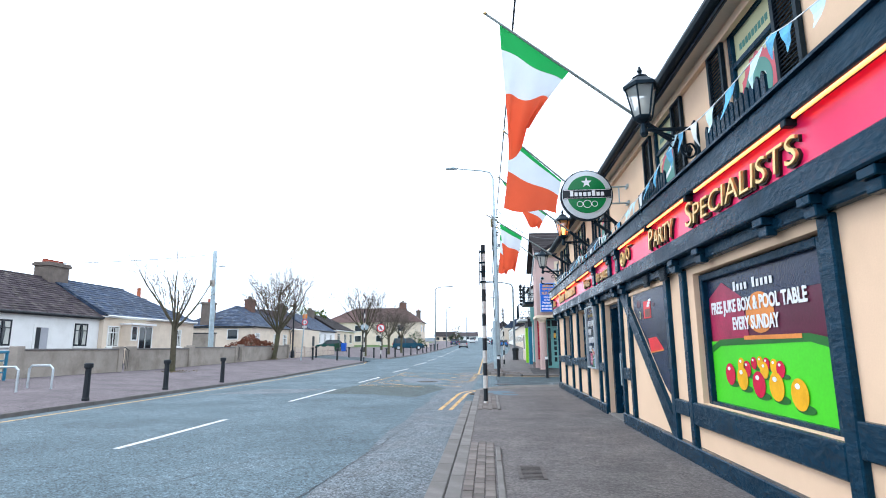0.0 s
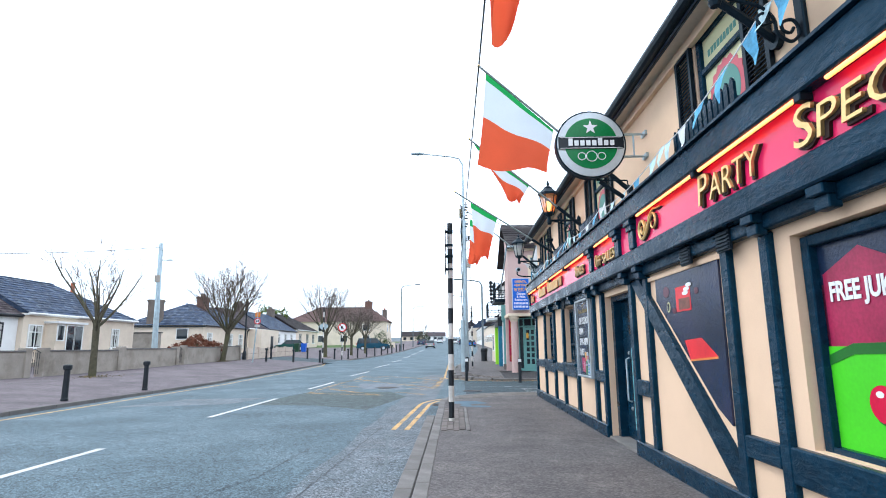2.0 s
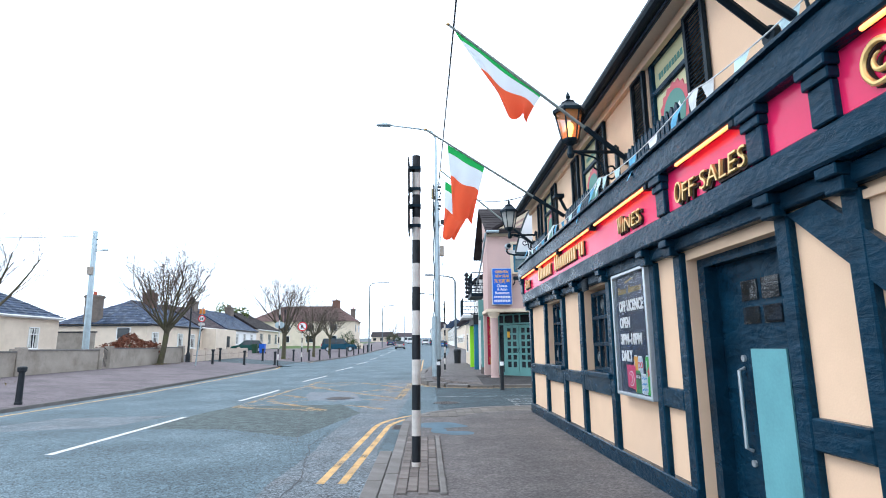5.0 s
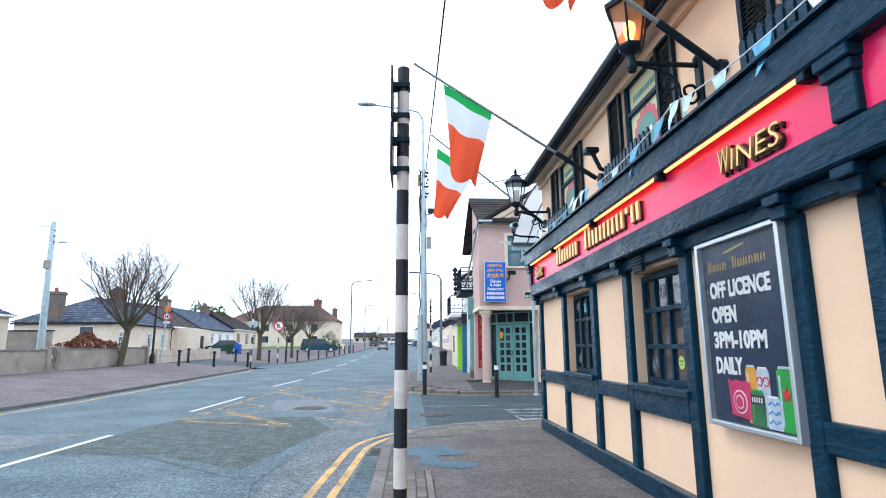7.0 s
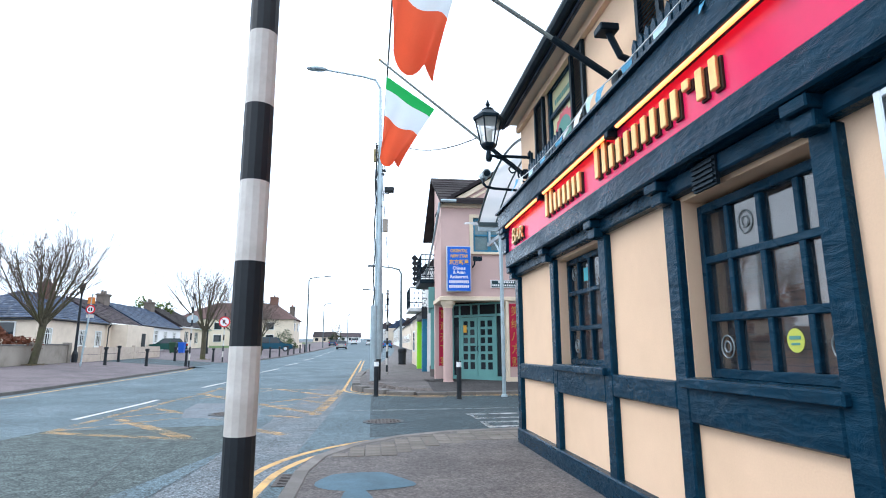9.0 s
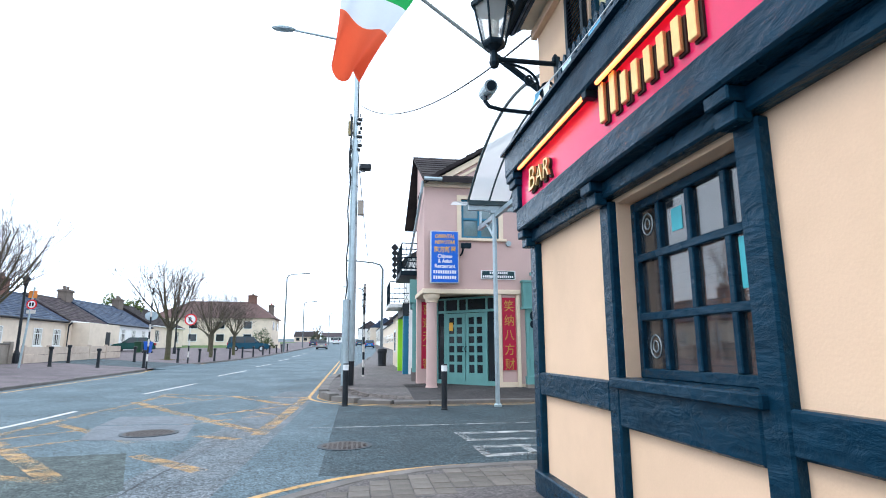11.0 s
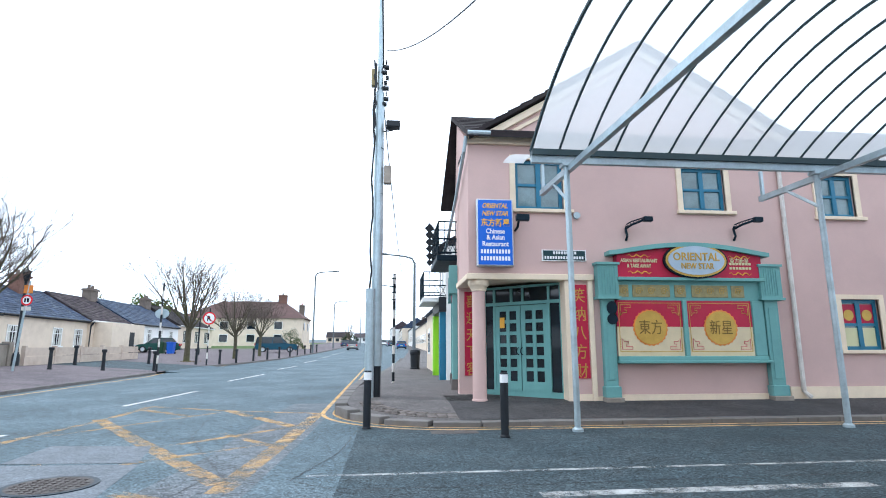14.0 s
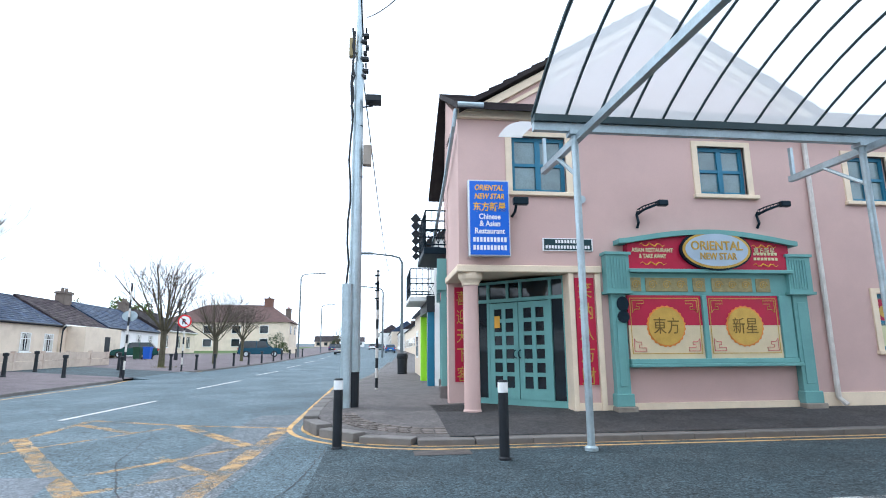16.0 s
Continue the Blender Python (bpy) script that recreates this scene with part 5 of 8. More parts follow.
for a, b in ((0.4, mid - 0.01), (mid + 0.01, ul - 0.42)):
    d = part("door", tilted(B((a, a + 0.12, 0.01, 0.07, 0.42, 2.6), (b - 0.12, b, 0.01, 0.07, 0.42, 2.6), (a + 0.12, b - 0.12, 0.01, 0.07, 0.42, 0.66), (a + 0.12, b - 0.12, 0.01, 0.07, 2.46, 2.6), ((a + b) / 2 - 0.05, (a + b) / 2 + 0.05, 0.01, 0.07, 0.66, 2.46), *[(a + 0.12, b - 0.12, 0.012, 0.068, 0.66 + 0.305 * k - 0.045 + 0.0, 0.66 + 0.305 * k + 0.045) for k in range(1, 6)])), M_TEAL, rest, "sea-green door with small square panes")
    for k in range(6):
        for c0, c1 in ((a + 0.12, (a + b) / 2 - 0.05), ((a + b) / 2 + 0.05, b - 0.12)):
            part("pane", tilted(B((c0, c1, 0.035, 0.045, 0.66 + 0.3 * k, 0.96 + 0.3 * k))), M_GLASS, d)
    part("handle", T([E @ Vector((mid + (0.06 if a > mid else -0.06) + 0.07 * math.cos(q), -0.02, 1.42 + 0.09 * math.sin(q))) for q in [math.pi * (0.5 + k / 6) * (1 if a < mid else -1) for k in range(7)]], 0.013), M_IRON, d)
part("notice", tilted(B((0.53, 0.68, 0.004, 0.008, 2.02, 2.3))), M_SIGNY, ent)

# first-floor and side windows
def rest_window(x0, x1, z0, z1):
    w = part("window", B((x0, x0 + 0.09, YR + 0.08, YR + 0.18, z0, z1), (x1 - 0.09, x1, YR + 0.08, YR + 0.18, z0, z1), (x0 + 0.09, x1 - 0.09, YR + 0.08, YR + 0.18, z0, z0 + 0.09), (x0 + 0.09, x1 - 0.09, YR + 0.08, YR + 0.18, z1 - 0.09, z1), ((x0 + x1) / 2 - 0.06, (x0 + x1) / 2 + 0.06, YR + 0.07, YR + 0.17, z0 + 0.09, z1 - 0.09)), M_BLUEW, rest, "blue-painted casement window in a cream surround")
    zm = z0 + (z1 - z0) * 0.5
    for a, b in ((x0 + 0.09, (x0 + x1) / 2 - 0.06), ((x0 + x1) / 2 + 0.06, x1 - 0.09)):
        part("transom", B((a, b, YR + 0.075, YR + 0.165, zm - 0.035, zm + 0.035)), M_BLUEW, w)
        part("pane", B((a, b, YR + 0.12, YR + 0.13, z0 + 0.09, zm - 0.035)), M_GLASSB, w)
        part("pane", B((a, b, YR + 0.12, YR + 0.13, zm + 0.035, z1 - 0.09)), M_GLASSB, w)
    part("surround", B((x0 - 0.14, x0, YR - 0.04, YR + 0.05, z0, z1 + 0.12), (x1, x1 + 0.14, YR - 0.04, YR + 0.05, z0, z1 + 0.12), (x0, x1, YR - 0.04, YR + 0.05, z1, z1 + 0.12)), M_CREAM, w)
    part("sill", B((x0 - 0.17, x1 + 0.24, YR - 0.09, YR + 0.08, z0 - 0.09, z0), bevel=0.01), M_CREAM, w)
    return w


for a in ((3.98, 5.21, 4.91, 6.2), (8.37, 9.54, 4.97, 6.13), (12.16, 13.2, 4.9, 6.03)):
    rest_window(*a)
w = rest_window(12.4, 13.45, 1.44, 2.72)
for x in (12.67, 13.18):
    part("roundel_panel", B((x - 0.2, x + 0.2, YR + 0.105, YR + 0.115, 2.05, 2.6)), M_RESTRED, w)
    part("roundel", oval_y(x, 2.32, 0.14, 0.14, YR + 0.095, YR + 0.104, 20), M_GOLDP, w)
    part("cream_panel", B((x - 0.2, x + 0.2, YR + 0.105, YR + 0.115, 1.52, 2.0)), M_YPOST, w)

# the painted shopfront
shop = part("shopfront", B((6.36, 10.16, 31.2, 31.4, 1.2, 1.3), (6.34, 10.2, 31.12, 31.4, 1.13, 1.2), (9.86, 10.16, 31.23, 31.4, 1.3, 2.64), bevel=0.01), M_TEAL, rest, "sea-green shopfront with crimson sign and gold roundels")
for x0, x1 in ((5.97, 6.36), (10.16, 10.6)):
    part("pilaster", B((x0 + 0.04, x1 - 0.04, 31.24, 31.4, 0.45, 2.68), bevel=0.01), M_TEAL, shop)
    part("pilaster_panel", B((x0 + 0.12, x1 - 0.12, 31.22, 31.24, 0.75, 2.5), bevel=0.006), M_TEAL, shop)
    part("pilaster_base", B((x0, x1, 31.18, 31.4, 0.34, 0.6), bevel=0.015), M_TEAL, shop)
    part("stone_block", B((x0 - 0.02, x1 + 0.04, 31.12, 31.4, 0.1, 0.35), bevel=0.02), M_CONC, shop)
    cap = part("capital", B((x0 - 0.06, x1 + 0.06, 31.16, 31.4, 2.70, 3.5), (x0 - 0.1, x1 + 0.1, 31.12, 31.4, 2.66, 2.72), (x0 - 0.1, x1 + 0.1, 31.12, 31.4, 3.5, 3.56)), M_TEAL, shop)
    for k in range(7):
        part("flute", B((x0 - 0.02 + 0.064 * k, x0 + 0.012 + 0.064 * k, 31.145, 31.16, 2.78, 3.44)), M_TEAL, shop)
ARCH = [(6.42 + 3.76 * k / 20, 3.75 + 0.21 * math.sin(math.pi * k / 20)) for k in range(21)]
part("sign_board", prism([(6.42, 3.2)] + ARCH + [(10.18, 3.2)], "y", 31.18, 31.4), M_RESTRED, shop)
part("arch_moulding", prism([(6.2, 3.74)] + [(x, z + 0.004) for x, z in ARCH] + [(10.36, 3.74), (10.36, 3.84)] + [(x, z + 0.115) for x, z in reversed(ARCH)] + [(6.2, 3.84)], "y", 31.08, 31.4), M_TEAL, shop)
part("sign_rail", B((6.4, 10.2, 31.12, 31.4, 3.12, 3.2), bevel=0.01), M_TEAL, shop)
part("frieze", B((6.42, 10.15, 31.26, 31.4, 2.64, 3.12)), M_TEAL, shop)
for x0, x1 in ((6.45, 6.7), (6.8, 7.76), (7.88, 8.17), (8.32, 9.27), (9.36, 9.7)):
    fp = part("frieze_panel", B((x0, x1, 31.24, 31.26, 2.72, 3.02), bevel=0.005), M_KHAKI, shop)
    n = 3 if x1 - x0 > 0.5 else 1
    for k in range(n):
        cx = x0 + (x1 - x0) * (k + 0.5) / n
        part("scroll", T([(cx + 0.1 * (1 - q / 16) * math.cos(0.8 * q), 31.235, 2.87 + 0.1 * (1 - q / 16) * math.sin(0.8 * q)) for q in range(15)], 0.008, 5), M_GOLDP, fp)
part("mullion", B((8.05, 8.16, 31.22, 31.4, 1.3, 2.64), bevel=0.01), M_TEAL, shop)
for x0, x1, ch in ((6.37, 8.04, "東方"), (8.17, 9.85, "新星")):
    p = part("poster", B((x0, x1, 31.27, 31.3, 1.3, 2.0)), M_BEIGE, shop, "beige and crimson printed window panel")
    part("red_half", B((x0, x1, 31.268, 31.3, 2.0, 2.64)), M_RESTRED, p)
    for bx in ((x0 + 0.05, x1 - 0.05, 1.40, 1.415), (x0 + 0.05, x1 - 0.05, 2.57, 2.585)):
        part("border_line", B((bx[0], bx[1], 31.262, 31.267, bx[2], bx[3])), M_GOLDP, p)
    for xx in (x0 + 0.05, x1 - 0.065):
        part("border_line", B((xx, xx + 0.015, 31.262, 31.267, 1.415, 2.57)), M_GOLDP, p)
    for sx, sz in ((1, 1), (1, -1), (-1, 1), (-1, -1)):
        ax, az = (x0 + 0.1 if sx > 0 else x1 - 0.1), (1.46 if sz > 0 else 2.53)
        part("corner_fret", T([(ax + sx * a, 31.262, az + sz * b) for a, b in ((0, 0), (0.26, 0), (0.26, 0.07), (0.1, 0.07), (0.1, 0.13), (0.16, 0.13), (0.16, 0.19), (0.06, 0.19), (0, 0.26), (0, 0))], 0.008, 4), M_PINKB if sz > 0 else M_GOLDP, p)
    cx = (x0 + x1) / 2
    part("halo", prism([(cx + (0.445 if k % 2 else 0.42) * math.cos(math.pi * k / 24), 1.98 + (0.445 if k % 2 else 0.42) * math.sin(math.pi * k / 24)) for k in range(48)], "y", 31.258, 31.266), M_ORANGE, p)
    part("roundel", oval_y(cx, 1.98, 0.4, 0.4, 31.25, 31.258, 32), M_GOLDP, p)
    words("character", ch, 0.27, on_rest(cx, 31.246, 1.85), M_BRONZE, p, 0.006, 0.58)
part("sign_oval", oval_y(8.42, 3.62, 0.83, 0.45, 31.1, 31.18), M_IRON, shop)
part("oval_rim", oval_y(8.42, 3.62, 0.79, 0.41, 31.085, 31.1), M_GOLDP, shop)
ov = part("oval_face", oval_y(8.42, 3.62, 0.73, 0.36, 31.075, 31.085), M_PALEB, shop)
words("lettering", "ORIENTAL", 0.2, on_rest(8.42, 31.068, 3.62), M_GOLDP, ov, 0.012, 1.2, "gilded raised words", 0, 0.004)
words("lettering", "NEW STAR", 0.15, on_rest(8.44, 31.068, 3.41), M_GOLDP, ov, 0.012, 0.85, "gilded raised words", 0, 0.004)
words("lettering", "ASIAN RESTAURANT", 0.09, on_rest(6.98, 31.172, 3.57), M_YPOST, shop, 0.008, 0.95, "cream painted words", 0, 0.003)
words("lettering", "& TAKE AWAY", 0.09, on_rest(6.98, 31.172, 3.44), M_YPOST, shop, 0.008, 0.62, "cream painted words", 0, 0.003)
words("lettering", "東方新星", 0.11, on_rest(9.6, 31.172, 3.58), M_YPOST, shop, 0.008, 0.5)
for z in (3.42, 3.53):
    for k in range(7):
        part("number_bar", B((9.33 + 0.085 * k, 9.39 + 0.085 * k, 31.17, 31.178, z, z + 0.06)), M_YPOST, shop)
for x, z in ((6.98, 3.73), (6.98, 3.32), (9.6, 3.73), (9.6, 3.31)):
    part("flourish", T([(x - 0.3 + 0.06 * k, 31.172, z + 0.035 * math.sin(1.9 * k)) for k in range(11)], [0.003 + 0.012 * math.sin(math.pi * k / 10) for k in range(11)], 5), M_SIGNY, shop)
for z, h in ((2.45, 0.16), (2.18, 0.13)):
    part("plaque", oval_y(6.24, z, 0.13, h, 31.19, 31.22, 16), M_IRON, shop, "dark bronze plaque")

# projecting blue sign, street plate, wall spotlights
bs = thing("restaurant_sign", (3.39, 31.2, 3.42), "bright blue rectangular wall sign with amber and white words", "sign")
part("case", B((2.95, 3.84, 31.12, 31.28, 3.42, 5.07), bevel=0.012), M_ALU, bs)
part("face", B((2.98, 3.81, 31.112, 31.12, 3.45, 5.04)), M_SIGNB, bs)
for t, z, h, wd, m, sh in (("ORIENTAL", 4.84, 0.12, 0.62, M_SIGNY, 0.25), ("NEW STAR", 4.65, 0.12, 0.64, M_SIGNY, 0.25), ("东方新星", 4.4, 0.15, 0.7, M_SIGNY, 0), ("Chinese", 4.21, 0.12, 0.46, M_TXTW, 0), ("& Asian", 4.06, 0.12, 0.44, M_TXTW, 0), ("Restaurant", 3.9, 0.12, 0.64, M_TXTW, 0)):
    words("lettering", t, h, on_rest(3.4, 31.106, z), m, bs, 0.006, wd, "", sh, 0.004)
for z in (3.72, 3.55):
    for k in range(10):
        part("number_bar", B((3.04 + 0.073 * k, 3.09 + 0.073 * k, 31.105, 31.112, z, z + 0.1)), M_TXTW, bs)
ss = thing("street_name_plate", (5.16, 31.38, 3.63), "dark green street name plate with white bars", "sign")
part("plate", B((4.6, 5.72, 31.36, 31.4, 3.6, 3.88)), M_TXTW, ss)
part("face", B((4.63, 5.69, 31.354, 31.36, 3.62, 3.86)), M_STREETS, ss)
for z, n, x0 in ((3.65, 15, 4.66), (3.77, 9, 4.88)):
    for k in range(n):
        part("name_bar", B((x0 + 0.067 * k, x0 + 0.045 + 0.067 * k, 31.35, 31.354, z, z + 0.07)), M_TXTW, ss)
for x, z in ((6.78, 4.45), (9.66, 4.5)):
    sp = thing("wall_spotlight", (x, 31.38, z), "black wall-mounted spotlight on a lattice arm", "spotlight", "spotlights over the shopfront")
    part("bracket", T([(x, 31.38, z - 0.3), (x, 31.3, z - 0.2), (x, 31.36, z), (x, 31.3, z + 0.06)], 0.03), M_IRON, sp)
    part("arm", T([(x, 31.3, z), (x + 0.05, 31.1, z + 0.05), (x + 0.3, 30.95, z + 0.14)], 0.03), M_IRON, sp)
    part("arm", T([(x, 31.3, z + 0.1), (x + 0.05, 31.1, z + 0.13), (x + 0.3, 30.95, z + 0.2)], 0.015), M_IRON, sp)
    for k in range(6):
        part("rung", T([(x + 0.05 * k, 31.25 - 0.05 * k, z + 0.01 + 0.025 * k), (x + 0.02 + 0.05 * k, 31.25 - 0.05 * k, z + 0.11 + 0.018 * k)], 0.01, 5), M_IRON, sp)
    part("head", B((x + 0.27, x + 0.5, 30.86, 31.0, z + 0.09, z + 0.22), bevel=0.02), M_IRON, sp)
sp = thing("floodlight", (3.98, 31.3, 4.5), "black floodlight beside the blue sign", "floodlight")
part("arm", T([(3.95, 31.39, 4.35), (3.97, 31.2, 4.4), (3.98, 31.1, 4.55)], 0.03), M_IRON, sp)
part("head", B((3.9, 4.22, 30.98, 31.12, 4.52, 4.68), bevel=0.015), M_IRON, sp)
al = thing("alarm_box", (5.5, 31.38, 4.75), "round grey alarm bell on the pink wall", "alarm")
part("cover", T([(5.52, 31.4, 4.76), (5.52, 31.32, 4.76)], 0.085, 14), M_GALV, al)

# ---------------------------------------------------------------- glazed canopy over the side street
can = thing("street_canopy", (8, 25, 0.0), "galvanised steel canopy with curved translucent roof over the side street", "canopy")
M_POLY = mat("translucent_sheet", (0.78, 0.80, 0.81), 0.35, var=0.08, scale=0.8, fine=6, bump=0.02)
pt_ = M_POLY.node_tree
p_tl, p_tp = pt_.nodes.new("ShaderNodeBsdfTranslucent"), pt_.nodes.new("ShaderNodeBsdfTransparent")
p_m1, p_m2 = pt_.nodes.new("ShaderNodeMixShader"), pt_.nodes.new("ShaderNodeMixShader")
p_tl.inputs[0].default_value = (0.66, 0.68, 0.70, 1)
p_tp.inputs[0].default_value = (0.78, 0.81, 0.83, 1)
p_m1.inputs[0].default_value, p_m2.inputs[0].default_value = 0.7, 0.34
pt_.links.new(pt_.nodes["Principled BSDF"].outputs[0], p_m1.inputs[1])
pt_.links.new(p_tl.outputs[0], p_m1.inputs[2])
pt_.links.new(p_m1.outputs[0], p_m2.inputs[1])
pt_.links.new(p_tp.outputs[0], p_m2.inputs[2])
pt_.links.new(p_m2.outputs[0], pt_.nodes["Material Output"].inputs[0])
M_LAMP = mat("dull_grey_steel", (0.13, 0.155, 0.165), 0.6, metal=0.3, var=0.2, scale=4, bump=0.1)
M_DKST = mat("dark_green_steel", (0.04, 0.07, 0.08), 0.45, var=0.15, bump=0.05)
XA, XB = 3.6, 19.0


def vault(f):
    """Point of the vault across the street, f from the restaurant's side to the pub's."""
    y = 28.42 - 7.1 * f
    return y, 5.3 + 0.95 * (1 - (2 * f - 1) ** 2)


part("eaves_beam", B((XA, XB, 28.36, 28.46, 5.05, 5.19)), M_GALV, can)
part("gutter", B((XA, XB, 28.3, 28.5, 5.19, 5.31)), M_DKST, can)
part("eaves_beam", B((XA, XB, 21.25, 21.35, 5.05, 5.31)), M_GALV, can)
for k in range(int((XB - XA) / 0.565) + 1):
    x = XA + 0.565 * k
    part("rib", T([(x, *vault(i / 16)) for i in range(17)], 0.024 if k else 0.032, 6), M_DKST, can)
    if k:
        bm = bmesh.new()
        rows = [[bm.verts.new((xx, vault(i / 16)[0], vault(i / 16)[1] + 0.02)) for xx in (x - 0.56, x - 0.005)] for i in range(17)]
        for a, b in zip(rows, rows[1:]):
            bm.faces.new((a[0], a[1], b[1], b[0]))
        part("roof_sheet", bm, M_POLY, can, smooth=True)
bm = bmesh.new()
rows = [[bm.verts.new((x, 28.5 + 1.7 * i / 8, 5.25 + 0.42 * math.sin(math.pi * 0.5 * i / 8))) for x in (3.42, 3.9)] for i in range(9)]
for a, b in zip(rows, rows[1:]):
    bm.faces.new((a[0], a[1], b[1], b[0]))
part("side_sheet", bm, M_POLY, can, smooth=True)
for x in (4.3, 9.58, 14.9):
    part("post", T([(x, 28.4, 0.0), (x, 28.4, 5.06)], 0.058, 14), M_GALV, can)
    part("post_collar", lathe([(0.1, 0.0), (0.1, 0.05), (0.065, 0.08)], (x, 28.4), 14), M_GALV, can)
    part("cap_plate", B((x - 0.11, x + 0.11, 28.3, 28.5, 4.98, 5.05)), M_GALV, can)
    part("tie_beam", prism([(x - 0.07, 30.1), (x + 0.03, 30.1), (x + 0.4, 21.3), (x + 0.3, 21.3)], "z", 4.88, 5.0), M_GALV, can, "dull grey tie beam across the street")
    part("knee_brace", T([(x, 28.4, 4.3), (x, 29.3, 4.92)], 0.035, 8), M_GALV, can)
    part("hanger", B((x - 0.03, x + 0.03, 30.0, 30.07, 4.95, 5.6)), M_GALV, can)

# ---------------------------------------------------------------- near street furniture
M_BLK = mat("black_street_paint", (0.014, 0.018, 0.023), 0.5, var=0.2, scale=4, bump=0.1)


def striped_pole(x, y, z0, top, label, r=0.055, band=0.307, plates=True, group="striped poles"):
    p = thing("striped_pole", (x, y, z0), label, "pole", group)
    cuts = [z0 + 0.067 + band * k for k in range(-1, 16)]
    for k, z in enumerate(cuts):
        a, b = max(z, z0), min(z + band, top)
        if b > a:
            part("band", T([(x, y, a), (x, y, b)], r, 14), M_BLK if k % 2 == 1 else M_BWHITE, p)
    if plates:
        for a, b in ((top - 1.05, top - 0.62), (top - 0.55, top - 0.1)):
            q = part("sign_plate", B((x - 0.105, x - 0.09, y - 0.26, y + 0.3, a, b), bevel=0.004), M_BLK, p, "edge-on dark sign plate")
            for zz in (a + 0.08, b - 0.08):
                part("clip", B((x - 0.09, x + 0.06, y - 0.065, y + 0.065, zz - 0.02, zz + 0.02)), M_IRON, q)
    return p


striped_pole(-0.09, 14.0, 0.13, 4.12, "black and white striped pole with edge-on sign plates at the kerb")
striped_pole(1.07, 38.75, 0.28, 4.25, "black and white striped pole further up the street", 0.05, 0.32)


def bollard(x, y, z, label, white=False, h=1.02):
    b = thing("bollard", (x, y, z), label, "bollard", "bollards")
    if white:
        part("shaft", lathe([(0.085, z - 0.05), (0.085, z + 0.03), (0.072, z + 0.05), (0.072, z + h - 0.16)], (x, y), 14), M_BLK, b)
        part("reflector", lathe([(0.074, z + h - 0.16), (0.074, z + h - 0.02)], (x, y), 14), M_TXTW, b, "white reflective band")
        part("cap", lathe([(0.072, z + h - 0.02), (0.06, z + h + 0.01)], (x, y), 14), M_BLK, b)
    else:
        part("shaft", lathe([(0.1, z - 0.05), (0.1, z + 0.06), (0.085, z + 0.08), (0.075, z + h - 0.15)], (x, y), 12), M_BLK, b)
        part("cap", lathe([(0.085, z + h - 0.15), (0.115, z + h - 0.12), (0.12, z + h - 0.02), (0.1, z + h), (0.05, z + h + 0.01)], (x, y), 12), M_BLK, b)


bollard(0.50, 29.1, 0.0, "black bollard with a white reflective band at the kerb", True, 1.06)
bollard(2.86, 27.9, 0.0, "black bollard with a white reflective band in the gutter", True, 1.06)

# lamp post with cables at the restaurant's corner
lp = thing("lamp_post", (0.56, 32.9, 0.15), "tall grey steel lamp post with cables and boxes", "lamp post")
part("foot", T([(0.56, 32.9, 0.1), (0.56, 32.9, 1.05)], 0.135, 16), M_BLK, lp, "black-painted foot")
part("shaft", T([(0.56, 32.9, 1.05), (0.55, 32.9, 4.5), (0.53, 32.9, 8.6)], [0.15, 0.135, 0.12], 16), M_GALV, lp)
part("upper_shaft", T([(0.53, 32.9, 8.6), (0.52, 32.9, 10.5), (0.5, 32.9, 11.9), (0.3, 32.88, 12.25), (-0.2, 32.86, 12.36), (-1.7, 32.75, 12.5)], [0.085, 0.065, 0.05, 0.045, 0.04, 0.035], 12), M_GALV, lp)
hd = part("lamp_head", lathe([(0.03, 12.44), (0.14, 12.46), (0.16, 12.52), (0.1, 12.58), (0.02, 12.6)], (0, 0), 12), M_GALV, lp)
hd.data.transform(Matrix.Translation((-2.05, 32.72, 0)) @ Matrix.Diagonal((2.6, 1, 1, 1)))
part("stub_pole", T([(0.41, 32.74, 0.12), (0.39, 32.74, 3.02)], 0.12, 12), M_GALV, lp, "short cut-off post strapped beside the shaft")
for z in (1.9, 2.4, 3.6, 4.4, 5.6, 6.9):
    part("strap", T([(0.55, 32.9, z), (0.55, 32.9, z + 0.03)], 0.15 - 0.004 * z, 14), M_IRON, lp)
part("junction_box", B((0.68, 0.88, 32.72, 32.92, 5.9, 6.4), bevel=0.015), M_CONC, lp)
part("junction_box", B((0.28, 0.44, 32.78, 32.95, 8.75, 9.25), bevel=0.015), mat("ochre_box", (0.30, 0.24, 0.12), 0.6), lp)
part("floodlight", B((0.72, 1.1, 32.6, 32.9, 7.48, 7.66), bevel=0.02), M_BLK, lp)
part("floodlight_arm", T([(0.55, 32.9, 7.42), (0.9, 32.8, 7.44)], 0.02), M_BLK, lp)
part("cable", T([(0.36, 32.78, 1.0 + 0.5 * k) if k < 5 else (0.38 + 0.03 * math.sin(k * 1.7), 32.78, 1.0 + 0.5 * k) for k in range(18)], 0.026, 6), M_BLK, lp)
part("cable", T([(0.4 + 0.03 * math.sin(k * 2.3), 32.76, 7.0 + 0.2 * k) for k in range(13)], 0.03, 6), M_BLK, lp)
for k in range(9):
    part("insulator", B((0.58 + 0.05 * (k % 3), 0.72 + 0.05 * (k % 2), 32.8, 32.95, 8.2 + 0.16 * k, 8.27 + 0.16 * k)), M_BLK, lp)


